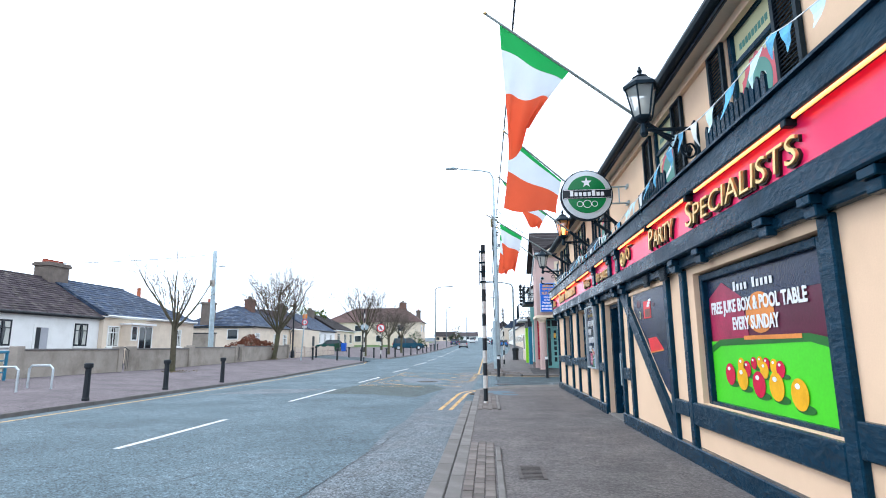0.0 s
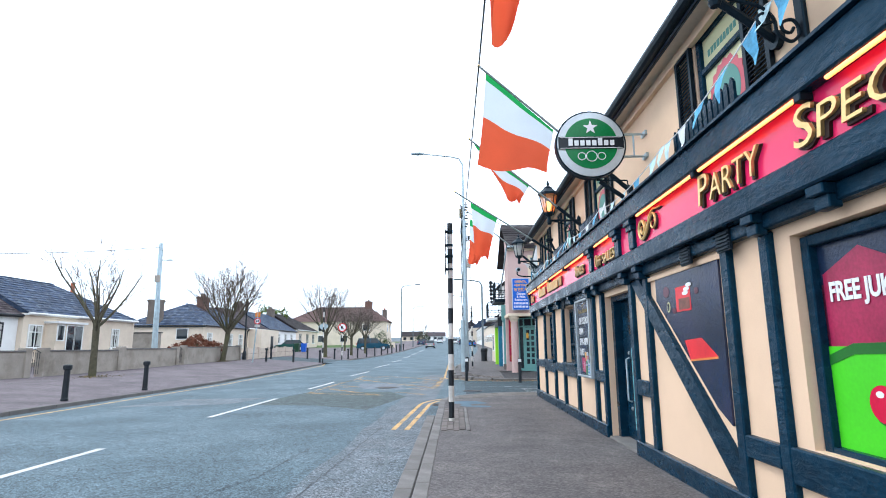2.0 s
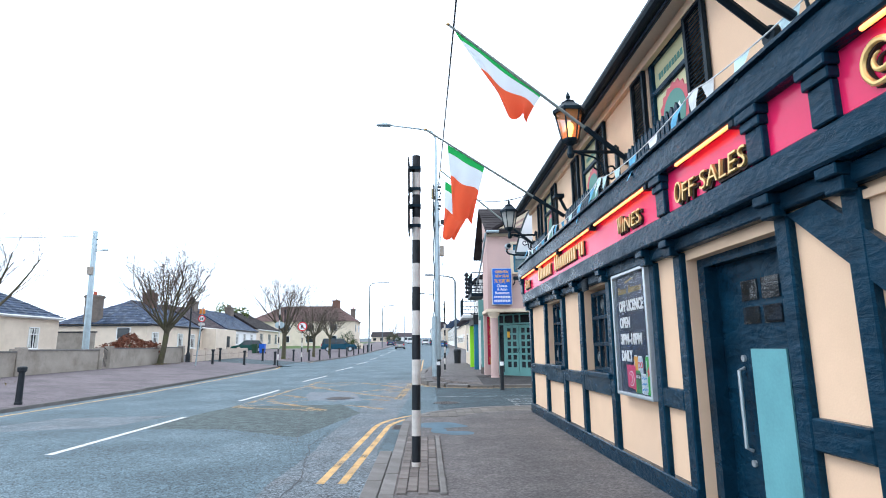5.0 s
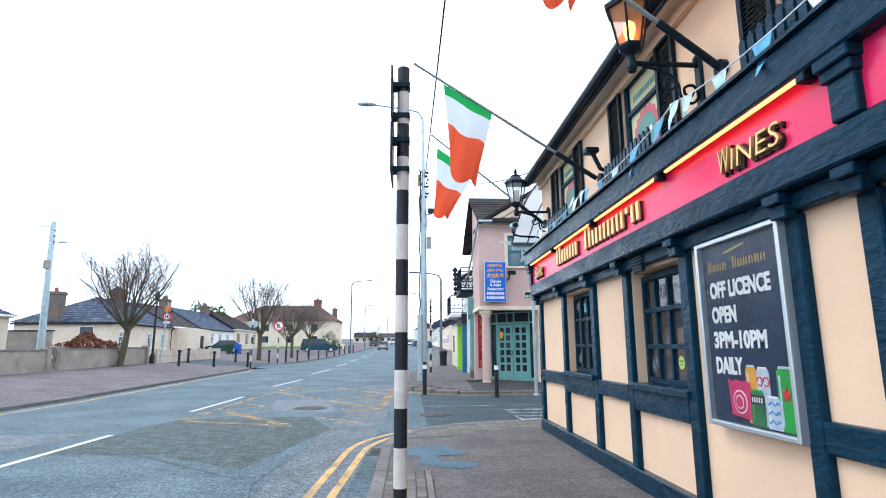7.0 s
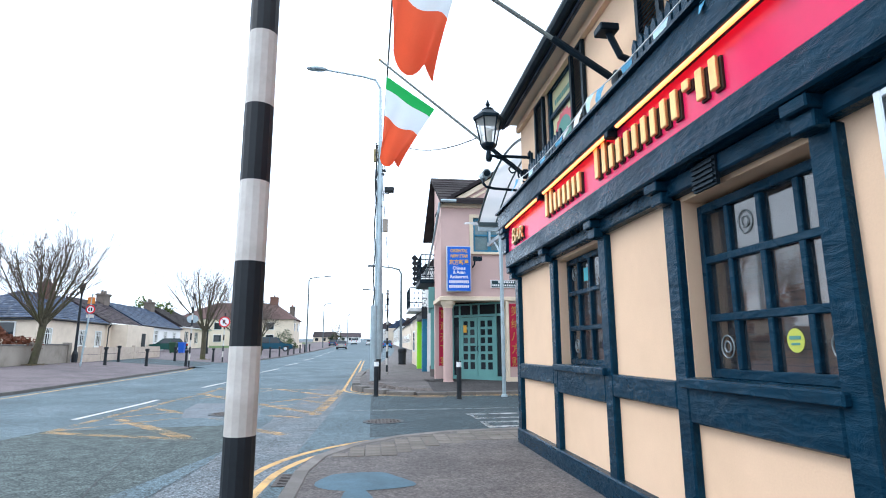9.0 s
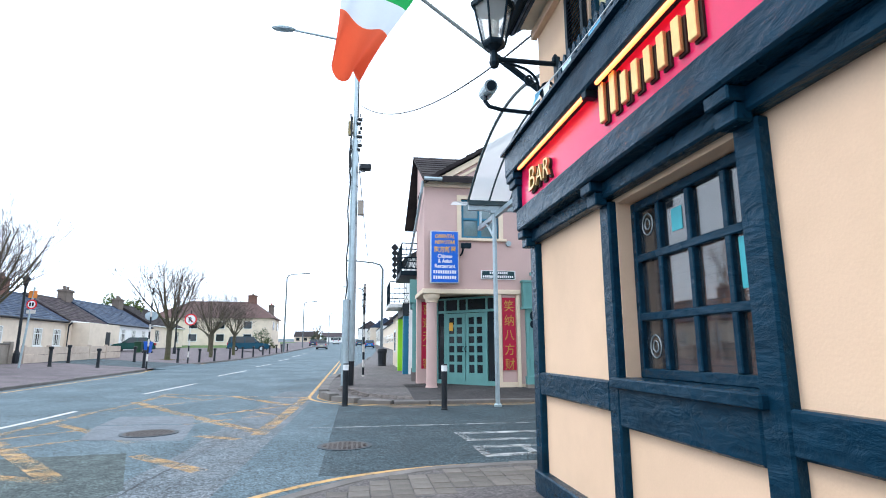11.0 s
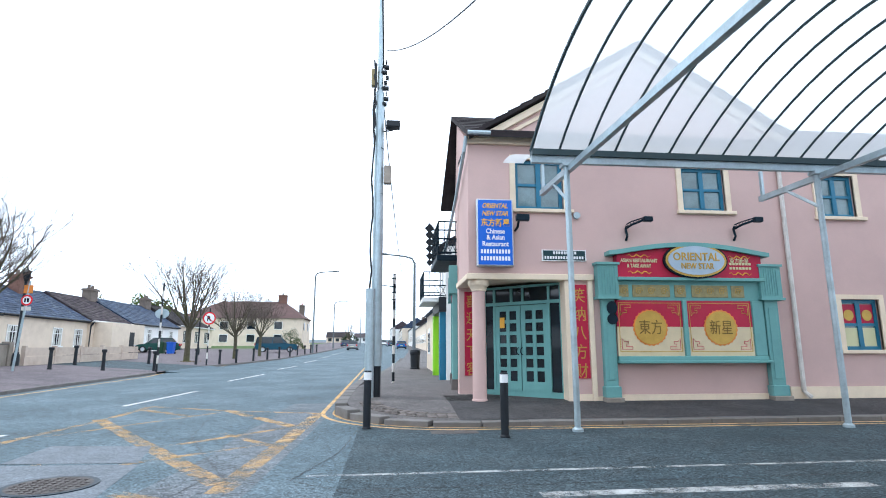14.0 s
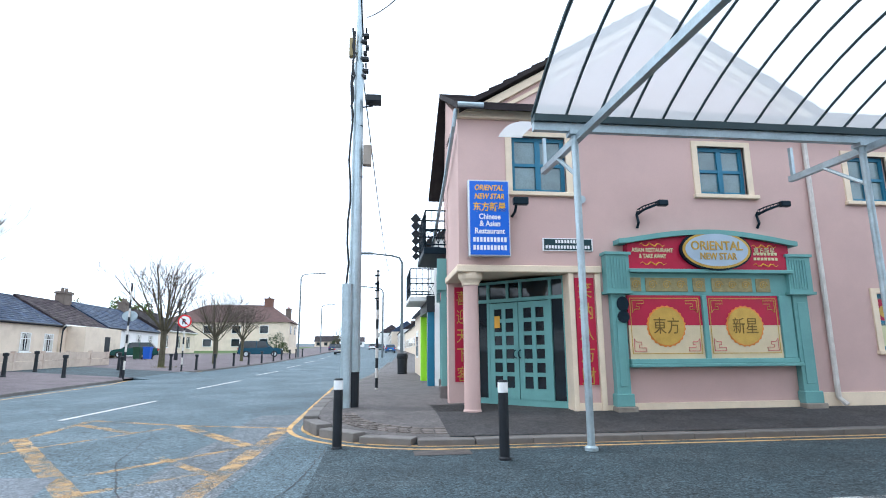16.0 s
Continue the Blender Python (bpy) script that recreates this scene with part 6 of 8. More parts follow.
def wire(name, a, b, sag, r, label):
    pts = []
    for k in range(17):
        f = k / 16
        p = Vector(a).lerp(Vector(b), f)
        p.z -= 4 * sag * f * (1 - f)
        pts.append(p)
    return solo(name, T(pts, r, 5), M_BLK, label, "cable", "overhead cables")


wire("overhead_cable", (0.62, 32.8, 9.3), (0.75, -12, 8.6), 0.5, 0.022, "black overhead cable along the footway")
wire("overhead_cable", (0.7, 32.9, 9.9), (3.4, 19.6, 5.6), 0.9, 0.014, "thin black cable crossing to the pub roof")
wire("overhead_cable", (0.62, 32.9, 8.4), (1.9, 62, 7.4), 0.6, 0.018, "black overhead cable up the street")

# ---------------------------------------------------------------- far side: cottages, walls, trees
M_WFRAME = mat("white_window_frame", (0.75, 0.75, 0.73), 0.5, var=0.05, bump=0.0)
M_CURT = mat("pale_curtain", (0.50, 0.50, 0.46), 0.8, var=0.2, scale=8, bump=0.1)
M_BRICKR = mat("red_chimney_pot", (0.35, 0.08, 0.05), 0.8, var=0.2, scale=6)
M_CHIM = mat("grey_brown_chimney", (0.16, 0.13, 0.112), 0.9, var=0.25, scale=3, fine=20, bump=0.4, dirt=(0.12, 0.10, 0.085), dirt_amt=0.6)
M_BRICK = mat("brown_brick_chimney", (0.17, 0.09, 0.07), 0.9, var=0.3, scale=5, fine=15, bump=0.4)


def slates(bm, p0, p1, q0, q1, rows, jitter):
    """Courses of lapped slates between the eaves line p0-p1 and the ridge line q0-q1."""
    p0, p1, q0, q1 = (Vector(v) for v in (p0, p1, q0, q1))
    nrm = (p1 - p0).cross(q0 - p0).normalized()
    if nrm.z < 0:
        nrm = -nrm
    for r in range(rows):
        a, b = p0.lerp(q0, r / rows), p1.lerp(q1, r / rows)
        c, d = p0.lerp(q0, (r + 1) / rows), p1.lerp(q1, (r + 1) / rows)
        n = max(1, int((b - a).length / 0.45))
        for k in range(n):
            f0, f1 = (k + 0.02) / n, (k + 0.98) / n
            up = R.uniform(0.03, 0.03 + jitter)
            lo0, lo1 = a.lerp(b, f0) + nrm * up, a.lerp(b, f1) + nrm * up
            hi0, hi1 = c.lerp(d, f0) + nrm * 0.012, c.lerp(d, f1) + nrm * 0.012
            v = [bm.verts.new(p) for p in (lo0, lo1, hi1, hi0, lo0 - nrm * up, lo1 - nrm * up)]
            bm.faces.new(v[:4])
            bm.faces.new((v[4], v[5], v[1], v[0]))


def island_tint(m, amt):
    """Lets the colour differ a little from slate to slate."""
    t = m.node_tree
    b = t.nodes["Principled BSDF"]
    src = b.inputs["Base Color"].links[0].from_socket
    g = t.nodes.new("ShaderNodeNewGeometry")
    r = t.nodes.new("ShaderNodeMapRange")
    r.inputs[3].default_value, r.inputs[4].default_value = 1 - amt, 1 + amt
    t.links.new(g.outputs["Random Per Island"], r.inputs[0])
    v = t.nodes.new("ShaderNodeVectorMath")
    v.operation = "SCALE"
    t.links.new(src, v.inputs[0])
    t.links.new(r.outputs[0], v.inputs["Scale"])
    t.links.new(v.outputs[0], b.inputs["Base Color"])
    return m


for m_ in (M_SLATE, M_TILE, M_TILEP):
    island_tint(m_, 0.3)


def cottage(y0, y1, x, zb, eave, depth, ridge, wall_m, roof_m, label, hip0=0.0, hip1=0.0, rows=14, dark_eaves=None):
    h = thing("cottage", (x, (y0 + y1) / 2, zb), label, "house", "cottages across the road")
    part("wall", B((x - depth, x, y0, y1, zb - 0.6, eave)), wall_m, h)
    e, xm = 0.3, x - depth / 2
    eaves_m = M_BLK if (wall_m is not M_CREAMW if dark_eaves is None else dark_eaves) else M_WFRAME
    A = [(x + e, y0 - (e if hip0 else 0), eave), (x + e, y1 + (e if hip1 else 0), eave), (x - depth - e, y1 + (e if hip1 else 0), eave), (x - depth - e, y0 - (e if hip0 else 0), eave)]
    r0, r1 = (xm, y0 + hip0, ridge), (xm, y1 - hip1, ridge)
    bm = bmesh.new()
    a = [bm.verts.new(p) for p in A]
    r = [bm.verts.new(r0), bm.verts.new(r1)]
    for f in ((a[0], a[1], r[1], r[0]), (a[2], a[3], r[0], r[1]), (a[1], a[2], r[1]), (a[3], a[0], r[0]), (a[0], a[3], a[2], a[1])):
        bm.faces.new(f)
    roof_p = part("roof", bm, roof_m, h)
    bm = bmesh.new()
    slates(bm, A[0], A[1], r0, r1, rows, 0.02)
    if hip0:
        slates(bm, A[3], A[0], r0, r0, rows, 0.02)
    if hip1:
        slates(bm, A[1], A[2], r1, r1, rows, 0.02)
    tagged(part("slate_covering", bm, roof_m, roof_p), kind="stuff")
    part("ridge_tiles", T([r0, r1], 0.09, 6), roof_m, roof_p)
    part("gutter", T([(x + e, y0, eave - 0.02), (x + e, y1, eave - 0.02)], 0.07, 6), eaves_m, h)
    part("eaves_board", B((x + 0.001, x + e - 0.05, y0, y1, eave - 0.12, eave - 0.04)), eaves_m, h)
    part("plinth", B((x, x + 0.05, y0, y1, zb - 0.6, zb + 0.3)), M_CONC, h)
    return h


def cot_window(h, x, y, z, w, ht, frame_m, cur=True):
    wn_ = part("window", B((x - 0.05, x + 0.05, y - w / 2, y - w / 2 + 0.08, z, z + ht), (x - 0.05, x + 0.05, y + w / 2 - 0.08, y + w / 2, z, z + ht), (x - 0.05, x + 0.05, y - w / 2 + 0.08, y + w / 2 - 0.08, z, z + 0.08), (x - 0.05, x + 0.05, y - w / 2 + 0.08, y + w / 2 - 0.08, z + ht - 0.08, z + ht), (x - 0.05, x + 0.04, y - 0.03, y + 0.03, z + 0.08, z + ht - 0.08), (x - 0.05, x + 0.04, y - w / 2 + 0.08, y - 0.03, z + ht * 0.66, z + ht * 0.7), (x - 0.05, x + 0.04, y + 0.03, y + w / 2 - 0.08, z + ht * 0.66, z + ht * 0.7)), frame_m, h)
    part("pane", B((x + 0.005, x + 0.012, y - w / 2 + 0.04, y + w / 2 - 0.04, z + 0.04, z + ht - 0.04)), M_GLASS, wn_)
    if cur:
        for s in (-1, 1):
            part("curtain", prism([(y + s * w * 0.48, z + 0.1), (y + s * w * 0.14, z + 0.1), (y + s * w * 0.2, z + ht * 0.6), (y + s * w * 0.1, z + ht - 0.1), (y + s * w * 0.48, z + ht - 0.1)], "x", x + 0.013, x + 0.02), M_CURT, wn_)
    part("sill", B((x, x + 0.14, y - w / 2 - 0.1, y + w / 2 + 0.1, z - 0.1, z)), M_WFRAME, wn_)


def chimney(h, x, y, z0, z1, m, w=1.0, d=0.7, pots=2, pot_m=None, spread=0.5, pot_h=0.38):
    c = part("chimney", B((x - d / 2, x + d / 2, y - w / 2, y + w / 2, z0, z1 - 0.25), (x - d / 2 - 0.1, x + d / 2 + 0.1, y - w / 2 - 0.1, y + w / 2 + 0.1, z1 - 0.25, z1 - 0.08), (x - d / 2 - 0.04, x + d / 2 + 0.04, y - w / 2 - 0.04, y + w / 2 + 0.04, z1 - 0.08, z1)), m, h)
    for k in range(pots):
        yy = y + (k - (pots - 1) / 2) * w * spread
        part("chimney_pot", lathe([(0.17, z1), (0.14, z1 + pot_h * 0.8), (0.17, z1 + pot_h * 0.9), (0.16, z1 + pot_h)], (x, yy), 10), pot_m or M_BRICKR, c)


M_POTT = mat("terracotta_pot", (0.42, 0.13, 0.07), 0.8, var=0.2)
M_DOORG = mat("pale_grey_door", (0.36, 0.37, 0.40), 0.7, var=0.12)
h1 = cottage(8, 34.5, -25.6, 0.5, 3.6, 8, 6.3, M_WHITEW, M_TILEP, "white cottage with a mossy brown tiled roof", rows=18)
chimney(h1, -29.6, 34.75, 5.2, 7.35, M_CHIM, 1.75, 1.1, 4, spread=0.26, pot_h=0.22)
for y in (22, 27.2, 32.9):
    cot_window(h1, -25.6, y, 1.75, 1.1, 1.4, M_BLK)
part("doorway", B((-25.6, -25.57, 29.24, 29.4, 0.5, 2.95), (-25.6, -25.57, 30.3, 30.45, 0.5, 2.95), (-25.6, -25.57, 29.4, 30.3, 2.8, 2.95)), M_WHITEW, h1, "white doorway surround")
part("door", B((-25.6, -25.585, 29.75, 30.3, 0.5, 2.8)), M_DOORG, h1, "pale grey door in a recess")
# flat black strip paints the shade inside the door recess
part("recess_shade", B((-25.6, -25.588, 29.4, 29.75, 0.5, 2.8)), M_BLK, h1)
h2 = cottage(34.5, 45.7, -25.3, 0.55, 3.75, 8.4, 6.3, M_CREAMW, M_SLATE, "cream cottage with a blue slate hipped roof", 0, 3.6)
for y, w_ in ((35.5, 1.15), (43.35, 0.95)):
    cot_window(h2, -25.3, y, 1.7, w_, 1.4, M_WFRAME)
pr = part("porch", B((-25.3, -24.6, 36.3, 38.8, 0.3, 3.2)), M_CREAMW, h2, "glazed front porch with a white frame")
part("porch_roof", B((-25.3, -24.4, 36.15, 38.95, 3.2, 3.33)), M_WFRAME, pr)
for a, b, c in ((36.42, 36.95, 2.2), (37.25, 37.9, 0.9), (38.0, 38.68, 0.9)):
    part("pane", B((-24.6, -24.58, a, b, c, 3.08)), M_GLASS, pr)
    part("pane_frame", B((-24.585, -24.55, a - 0.08, a, c - 0.08, 3.16), (-24.585, -24.55, b, b + 0.08, c - 0.08, 3.16), (-24.585, -24.55, a, b, 3.08, 3.16), (-24.585, -24.55, a, b, c - 0.08, c)), M_WFRAME, pr)
chimney(h2, -30.2, 45.2, 4.6, 5.95, M_CREAMW, 1.0, 0.8, 1, M_POTT, pot_h=0.85)
h3 = cottage(60, 71.6, -26.4, 0.6, 4.05, 8.4, 6.65, M_CREAMW, M_SLATE, "cream cottage with a hipped slate roof", 4.5, 0, dark_eaves=True)
chimney(h3, -31.8, 60.4, 4.2, 6.8, M_CHIM, 0.9, 1.3, 1)
chimney(h3, -30.0, 67.3, 6.0, 7.7, M_BRICK, 1.3, 0.9, 2, M_CHIM)
for y in (61.6, 67.1, 70.2):
    cot_window(h3, -26.4, y, 1.8, 1.3, 1.5, M_WFRAME)
h4 = cottage(71.6, 79.5, -26.2, 0.9, 4.1, 8.4, 6.75, M_CREAMW, M_TILEP, "cream cottage with a dark tiled roof and flat porch")
part("porch", B((-26.2, -24.6, 72.4, 79.2, 0.4, 4.0)), M_CREAMW, h4, "flat-roofed cream porch")
part("porch_door", B((-24.62, -24.58, 76.0, 77.0, 0.9, 3.2)), M_BLK, h4)
chimney(h4, -30.3, 79.0, 6.2, 7.8, M_CHIM, 1.4, 0.9, 2, M_CHIM)
part("drainpipe", T([(-25.9, 71.7, 4.0), (-26.2, 71.75, 3.6), (-26.25, 71.75, 0.9)], 0.09, 6), M_BLK, h4)
h5 = cottage(79.5, 93, -26.2, 1.0, 4.25, 8.4, 6.9, M_WHITEW, M_SLATE, "white cottage with a blue slate roof")
chimney(h5, -30.3, 92.3, 6.4, 8.0, M_CHIM, 1.4, 0.9, 2, M_CHIM)
for y in (81.2, 84.3, 87.4, 90.6):
    cot_window(h5, -26.2, y, 2.3, 1.2, 1.5, M_WFRAME)
h6 = cottage(93, 107, -26.2, 1.4, 4.6, 8.4, 7.3, M_CREAMW, M_TILE, "cream cottage at the end of the row", 0, 4)
for y in (95.5, 100, 104):
    cot_window(h6, -26.2, y, 2.5, 1.3, 1.5, M_BLK)

# two-storey house at the end
bh = thing("house", (-26, 130, 2.2), "cream two-storey house with a brown hipped roof", "house")
part("wall", B((-38, -15.5, 126, 136, 1, 7.4)), M_CREAMW, bh)
bm = bmesh.new()
a = [bm.verts.new(p) for p in ((-38.5, 125.5, 7.4), (-15, 125.5, 7.4), (-15, 136.5, 7.4), (-38.5, 136.5, 7.4))]
r = [bm.verts.new((-32, 131, 11.0)), bm.verts.new((-20, 131, 11.0))]
for f in ((a[0], a[1], r[1], r[0]), (a[2], a[3], r[0], r[1]), (a[1], a[2], r[1]), (a[3], a[0], r[0]), (a[3], a[2], a[1], a[0])):
    bm.faces.new(f)
part("roof", bm, mat("brown_hipped_roof", (0.11, 0.065, 0.06), 0.85, var=0.25, scale=1.5, bump=0.3), bh)
chimney(bh, -20.3, 131, 10.4, 12.3, M_BRICK, 1.2, 1.6, 2, M_CHIM)
chimney(bh, -16.8, 133, 8.0, 10.5, M_CHIM, 1.0, 1.0, 1)
for x in (-35, -30, -25, -20):
    for z in (2.9, 5.3):
        part("window", B((x - 0.8, x + 0.8, 125.93, 125.99, z, z + 1.5)), M_WFRAME, bh)
        part("pane", B((x - 0.7, x + 0.7, 125.9, 125.93, z + 0.1, z + 1.4)), M_GLASS, bh)
for y in (128, 133):
    part("window", B((-15.49, -15.43, y - 0.7, y + 0.7, 5.2, 6.7)), M_GLASS, bh)

# garden walls in panels with piers, and the near railings
gw = thing("garden_wall", (-17.6, 34, 0.5), "weathered grey garden wall with stained render and piers", "wall", kind="structure")
for y0, y1 in ((19.5, 25.2), (26.2, 31.4), (31.7, 37.4), (38.4, 44), (44.2, 47.5)):
    zz = far_z(-17.6, (y0 + y1) / 2)
    part("wall_panel", B((-17.75, -17.5, y0, y1, 0.1, zz + 1.0)), M_CONC, gw)
    part("coping", B((-17.79, -17.46, y0, y1, zz + 1.0, zz + 1.07), bevel=0.01), M_KERB, gw)
    for y in (y0, y1):
        part("pier", B((-17.82, -17.43, y - 0.16, y + 0.16, 0.1, zz + 1.16), bevel=0.015), M_CONC, gw)
for yg in (25.7, 37.9):
    zz = far_z(-17.6, yg)
    g = thing("garden_gate", (-17.62, yg, zz), "small black iron bar gate between wall piers", "gate", "garden gates")
    part("frame", T([(-17.62, yg - 0.38, zz), (-17.62, yg - 0.38, zz + 0.95), (-17.62, yg, zz + 1.12), (-17.62, yg + 0.38, zz + 0.95), (-17.62, yg + 0.38, zz)], 0.02, 6), M_BLK, g)
    for k in range(6):
        part("bar", T([(-17.62, yg - 0.3 + 0.12 * k, zz + 0.08), (-17.62, yg - 0.3 + 0.12 * k, zz + 1.0)], 0.01, 5), M_BLK, g)
M_LOWW = mat("pale_panel_wall", (0.56, 0.46, 0.38), 0.9, var=0.12, scale=2, bump=0.3, dirt=(0.36, 0.26, 0.22), dirt_amt=0.6)
lw = thing("low_wall", (-16.9, 58, 0.8), "low pale pinkish panelled garden wall", "wall", kind="structure")
for k in range(5):
    y0 = 47.8 + 2.5 * k
    zz = far_z(-17, y0)
    part("wall_panel", B((-17.1, -16.95, y0 + 0.1, y0 + 2.45, 0.2, zz + 0.42)), M_LOWW, lw)
    part("wall_panel", B((-17.08, -16.97, y0 + 0.1, y0 + 2.45, zz + 0.45, zz + 0.86)), M_LOWW, lw)
    part("pier", B((-17.13, -16.92, y0 - 0.06, y0 + 0.09, 0.2, zz + 0.94), bevel=0.01), M_LOWW, lw)
hw = thing("high_garden_wall", (-21, 120, 1.5), "long cream wall before the far house", "wall", kind="structure")
part("wall_panel", B((-20, -12, 112, 112.3, 1.2, 2.6)), M_CREAMW, hw)
rl = thing("blue_railing", (-16.6, 16.5, 0.5), "blue-painted railing with a pale panel", "railing")
for y in (14.5, 16.4, 18.3):
    part("post", T([(-16.9, y, 0.45), (-16.9, y, 1.5)], 0.05, 8), M_BLUEW, rl)
for z in (0.75, 0.95, 1.15, 1.45):
    part("rail", T([(-16.9, 13, z), (-16.9, 18.35, z)], 0.025 if z < 1.4 else 0.05, 6), M_BLUEW, rl)
part("panel", B((-17.05, -17.0, 13, 18.3, 0.5, 1.42)), M_CREAM, rl)
for y in (15.3, 16.6):
    hz = far_z(-14.1, y)
    hp = thing("bike_hoop", (-14.1, y, hz), "steel bicycle hoop in the paving", "bike rack", "bike hoops")
    part("hoop", T([(-14.5, y, hz), (-14.5, y, hz + 0.62), (-14.42, y, hz + 0.72), (-13.8, y, hz + 0.72), (-13.7, y, hz + 0.62), (-13.7, y, hz)], 0.035, 8), M_ALU, hp)

# bollards across the road
for x, y in ((-11.25, 10.9), (-11.2, 14.85), (-11.27, 18.8), (-11.25, 22.9), (-14.9, 46.3), (-15.8, 50.1), (-13.1, 47.5), (-13.9, 54.7), (-11.4, 49.3), (-11.9, 57.2), (-10.9, 59.0), (-10.3, 61), (-10.0, 65), (-9.5, 67.8), (-9.2, 71.5), (-9.0, 76), (-8.9, 80), (-8.7, 84), (-8.6, 88), (-8.5, 93)):
    bollard(x, y, far_z(x, y), "black iron bollard on the far footway")
bm = bmesh.new()
EDGE = [(-10.9, 56.6), (-10.3, 60), (-9.7, 64), (-9.0, 70), (-8.6, 78), (-8.3, 90), (-8.2, 110), (-8.2, 150)]
up = [bm.verts.new((x, y, 0.10 + gz(y) + 0.003)) for x, y in EDGE]
bk = [bm.verts.new((-11.4, y, 0.10 + gz(y) + 0.04)) for x, y in EDGE]
lo = [bm.verts.new((x, y, gz(y) - 0.1)) for x, y in EDGE]
for k in range(len(EDGE) - 1):
    bm.faces.new((up[k], up[k + 1], bk[k + 1], bk[k]))
solo("pavement_far_end", bm, M_PINK, "pinkish footway bulging beyond the lane mouth", "pavement", kind="structure")
kerb("kerb_far_end", EDGE, lambda x, y: 0.11 + gz(y), "low kerb stones beyond the lane mouth", inner=False, w=0.25, step=1.8)
bm = grid_sheet([-60, -24, -17.5], [99, 106, 130, 200], lambda x, y: far_z(x, y) + 0.012)
solo("lawn", bm, mat("grass", (0.06, 0.11, 0.025), 0.95, var=0.4, scale=3, fine=30, bump=0.8), "strip of green grass before the far house", "grass", kind="structure")

# ---------------------------------------------------------------- bare trees
M_BARK = mat("tree_bark", (0.085, 0.075, 0.05), 0.95, var=0.4, scale=6, fine=30, bump=0.6, dirt=(0.10, 0.115, 0.04), dirt_amt=0.5)
M_LITTER = mat("dead_leaves", (0.16, 0.12, 0.06), 0.9, var=0.4)
M_TWIG = mat("bare_twigs", (0.115, 0.09, 0.075), 0.9, var=0.3, bump=0.0)


def tree(x, y, h, spread, seed, label, lean=0.0, fork=0.35, limbs=9, kids=(6, 5, 4), z=None):
    """A bare crown: straight limbs fanning up from the fork, each with ever finer side shoots."""
    rng = random.Random(seed)
    z = far_z(x, y) if z is None else z
    tr = thing("tree", (x, y, z), label, "tree", "bare street trees")
    tk, tw = bmesh.new(), bmesh.new()
    hf = h * fork
    base = Vector((x, y, z - 0.1))
    top = Vector((x + lean, y + rng.uniform(-0.1, 0.1), z + hf))
    tube(tk, [base, base.lerp(top, 0.06), base.lerp(top, 0.5) + Vector((rng.uniform(-0.05, 0.05), 0, 0)), top], [h * 0.034, h * 0.025, h * 0.021, h * 0.022], 10)

    def grow(bm, p, d, length, r, level):
        n = 5 if level == 1 else 3
        pts, q, dd = [p], p, d.copy()
        for k in range(n):
            dd = (dd + Vector((rng.gauss(0, 0.07), rng.gauss(0, 0.07), rng.gauss(0.06, 0.05)))).normalized()
            q = q + dd * length / n
            pts.append(q)
        tube(bm, pts, [max(r * (1 - 0.72 * k / n), 0.0045) for k in range(n + 1)], 6 if level == 1 else 3, cap=False)
        if level > len(kids):
            return
        m = kids[level - 1] + rng.randint(-1, 1)
        for k in range(m):
            f = 0.22 + 0.78 * (k + rng.uniform(0.2, 0.9)) / m
            i = min(int(f * n), n - 1)
            s = pts[i].lerp(pts[i + 1], min(1.0, f * n - i))
            side = dd.cross(Vector((rng.gauss(0, 1), rng.gauss(0, 1), rng.gauss(0, 1)))).normalized()
            shoot = (dd * 0.82 + side * rng.uniform(0.35, 0.8) + Vector((0, 0, 0.1))).normalized()
            grow(tw, s, shoot, length * rng.uniform(0.42, 0.62) * (1.15 - 0.45 * f), max(r * (1 - 0.6 * f) * 0.5, 0.0065), level + 1)

    for k in range(limbs):
        a = 2 * math.pi * (k + rng.uniform(-0.35, 0.35)) / limbs
        out = spread * (0.35 if k % 3 == 0 else rng.uniform(0.75, 1.15))
        d = Vector((math.cos(a) * out, math.sin(a) * out, rng.uniform(0.75, 1.1))).normalized()
        bm = bmesh.new()
        grow(bm, base.lerp(top, rng.uniform(0.8, 1.0)), d, (h - hf) * rng.uniform(0.66, 0.82), h * 0.0095, 1)
        part("limb", bm, M_BARK, tr)
    part("trunk", tk, M_BARK, tr)
    tagged(part("crown", tw, M_TWIG, tr, "fine bare twigs"), kind="stuff")
    return tr


tree(-15.8, 26.8, 6.4, 0.8, 3, "young bare street tree with a slim trunk and open crown", fork=0.36, limbs=8, kids=(5, 4, 3))
tree(-17.2, 43.5, 8.0, 0.85, 8, "bare street tree with a dense rounded crown and mossy trunk", lean=0.35, fork=0.3, limbs=14, kids=(8, 6, 5))
tree(-13.5, 60.0, 8.7, 0.62, 12, "bare tree with upright twigs and a mossy foot", fork=0.28, limbs=12, kids=(7, 6, 5))
tree(-12.3, 68.0, 6.8, 1.1, 21, "bare pollarded tree with a broad crown", fork=0.33, limbs=12, kids=(7, 6, 4))
tree(-11.9, 75.5, 6.3, 1.1, 34, "bare pollarded tree with a low broad crown", fork=0.35, limbs=12, kids=(7, 6, 4))
tree(-15.5, 80.0, 5.2, 1.1, 40, "bare low tree before the far house", fork=0.35, limbs=9, kids=(6, 5, 4))
tree(-9.2, 165, 7.5, 0.7, 51, "pale bare tree far up the street", fork=0.25, limbs=9, kids=(6, 5), z=2.4)
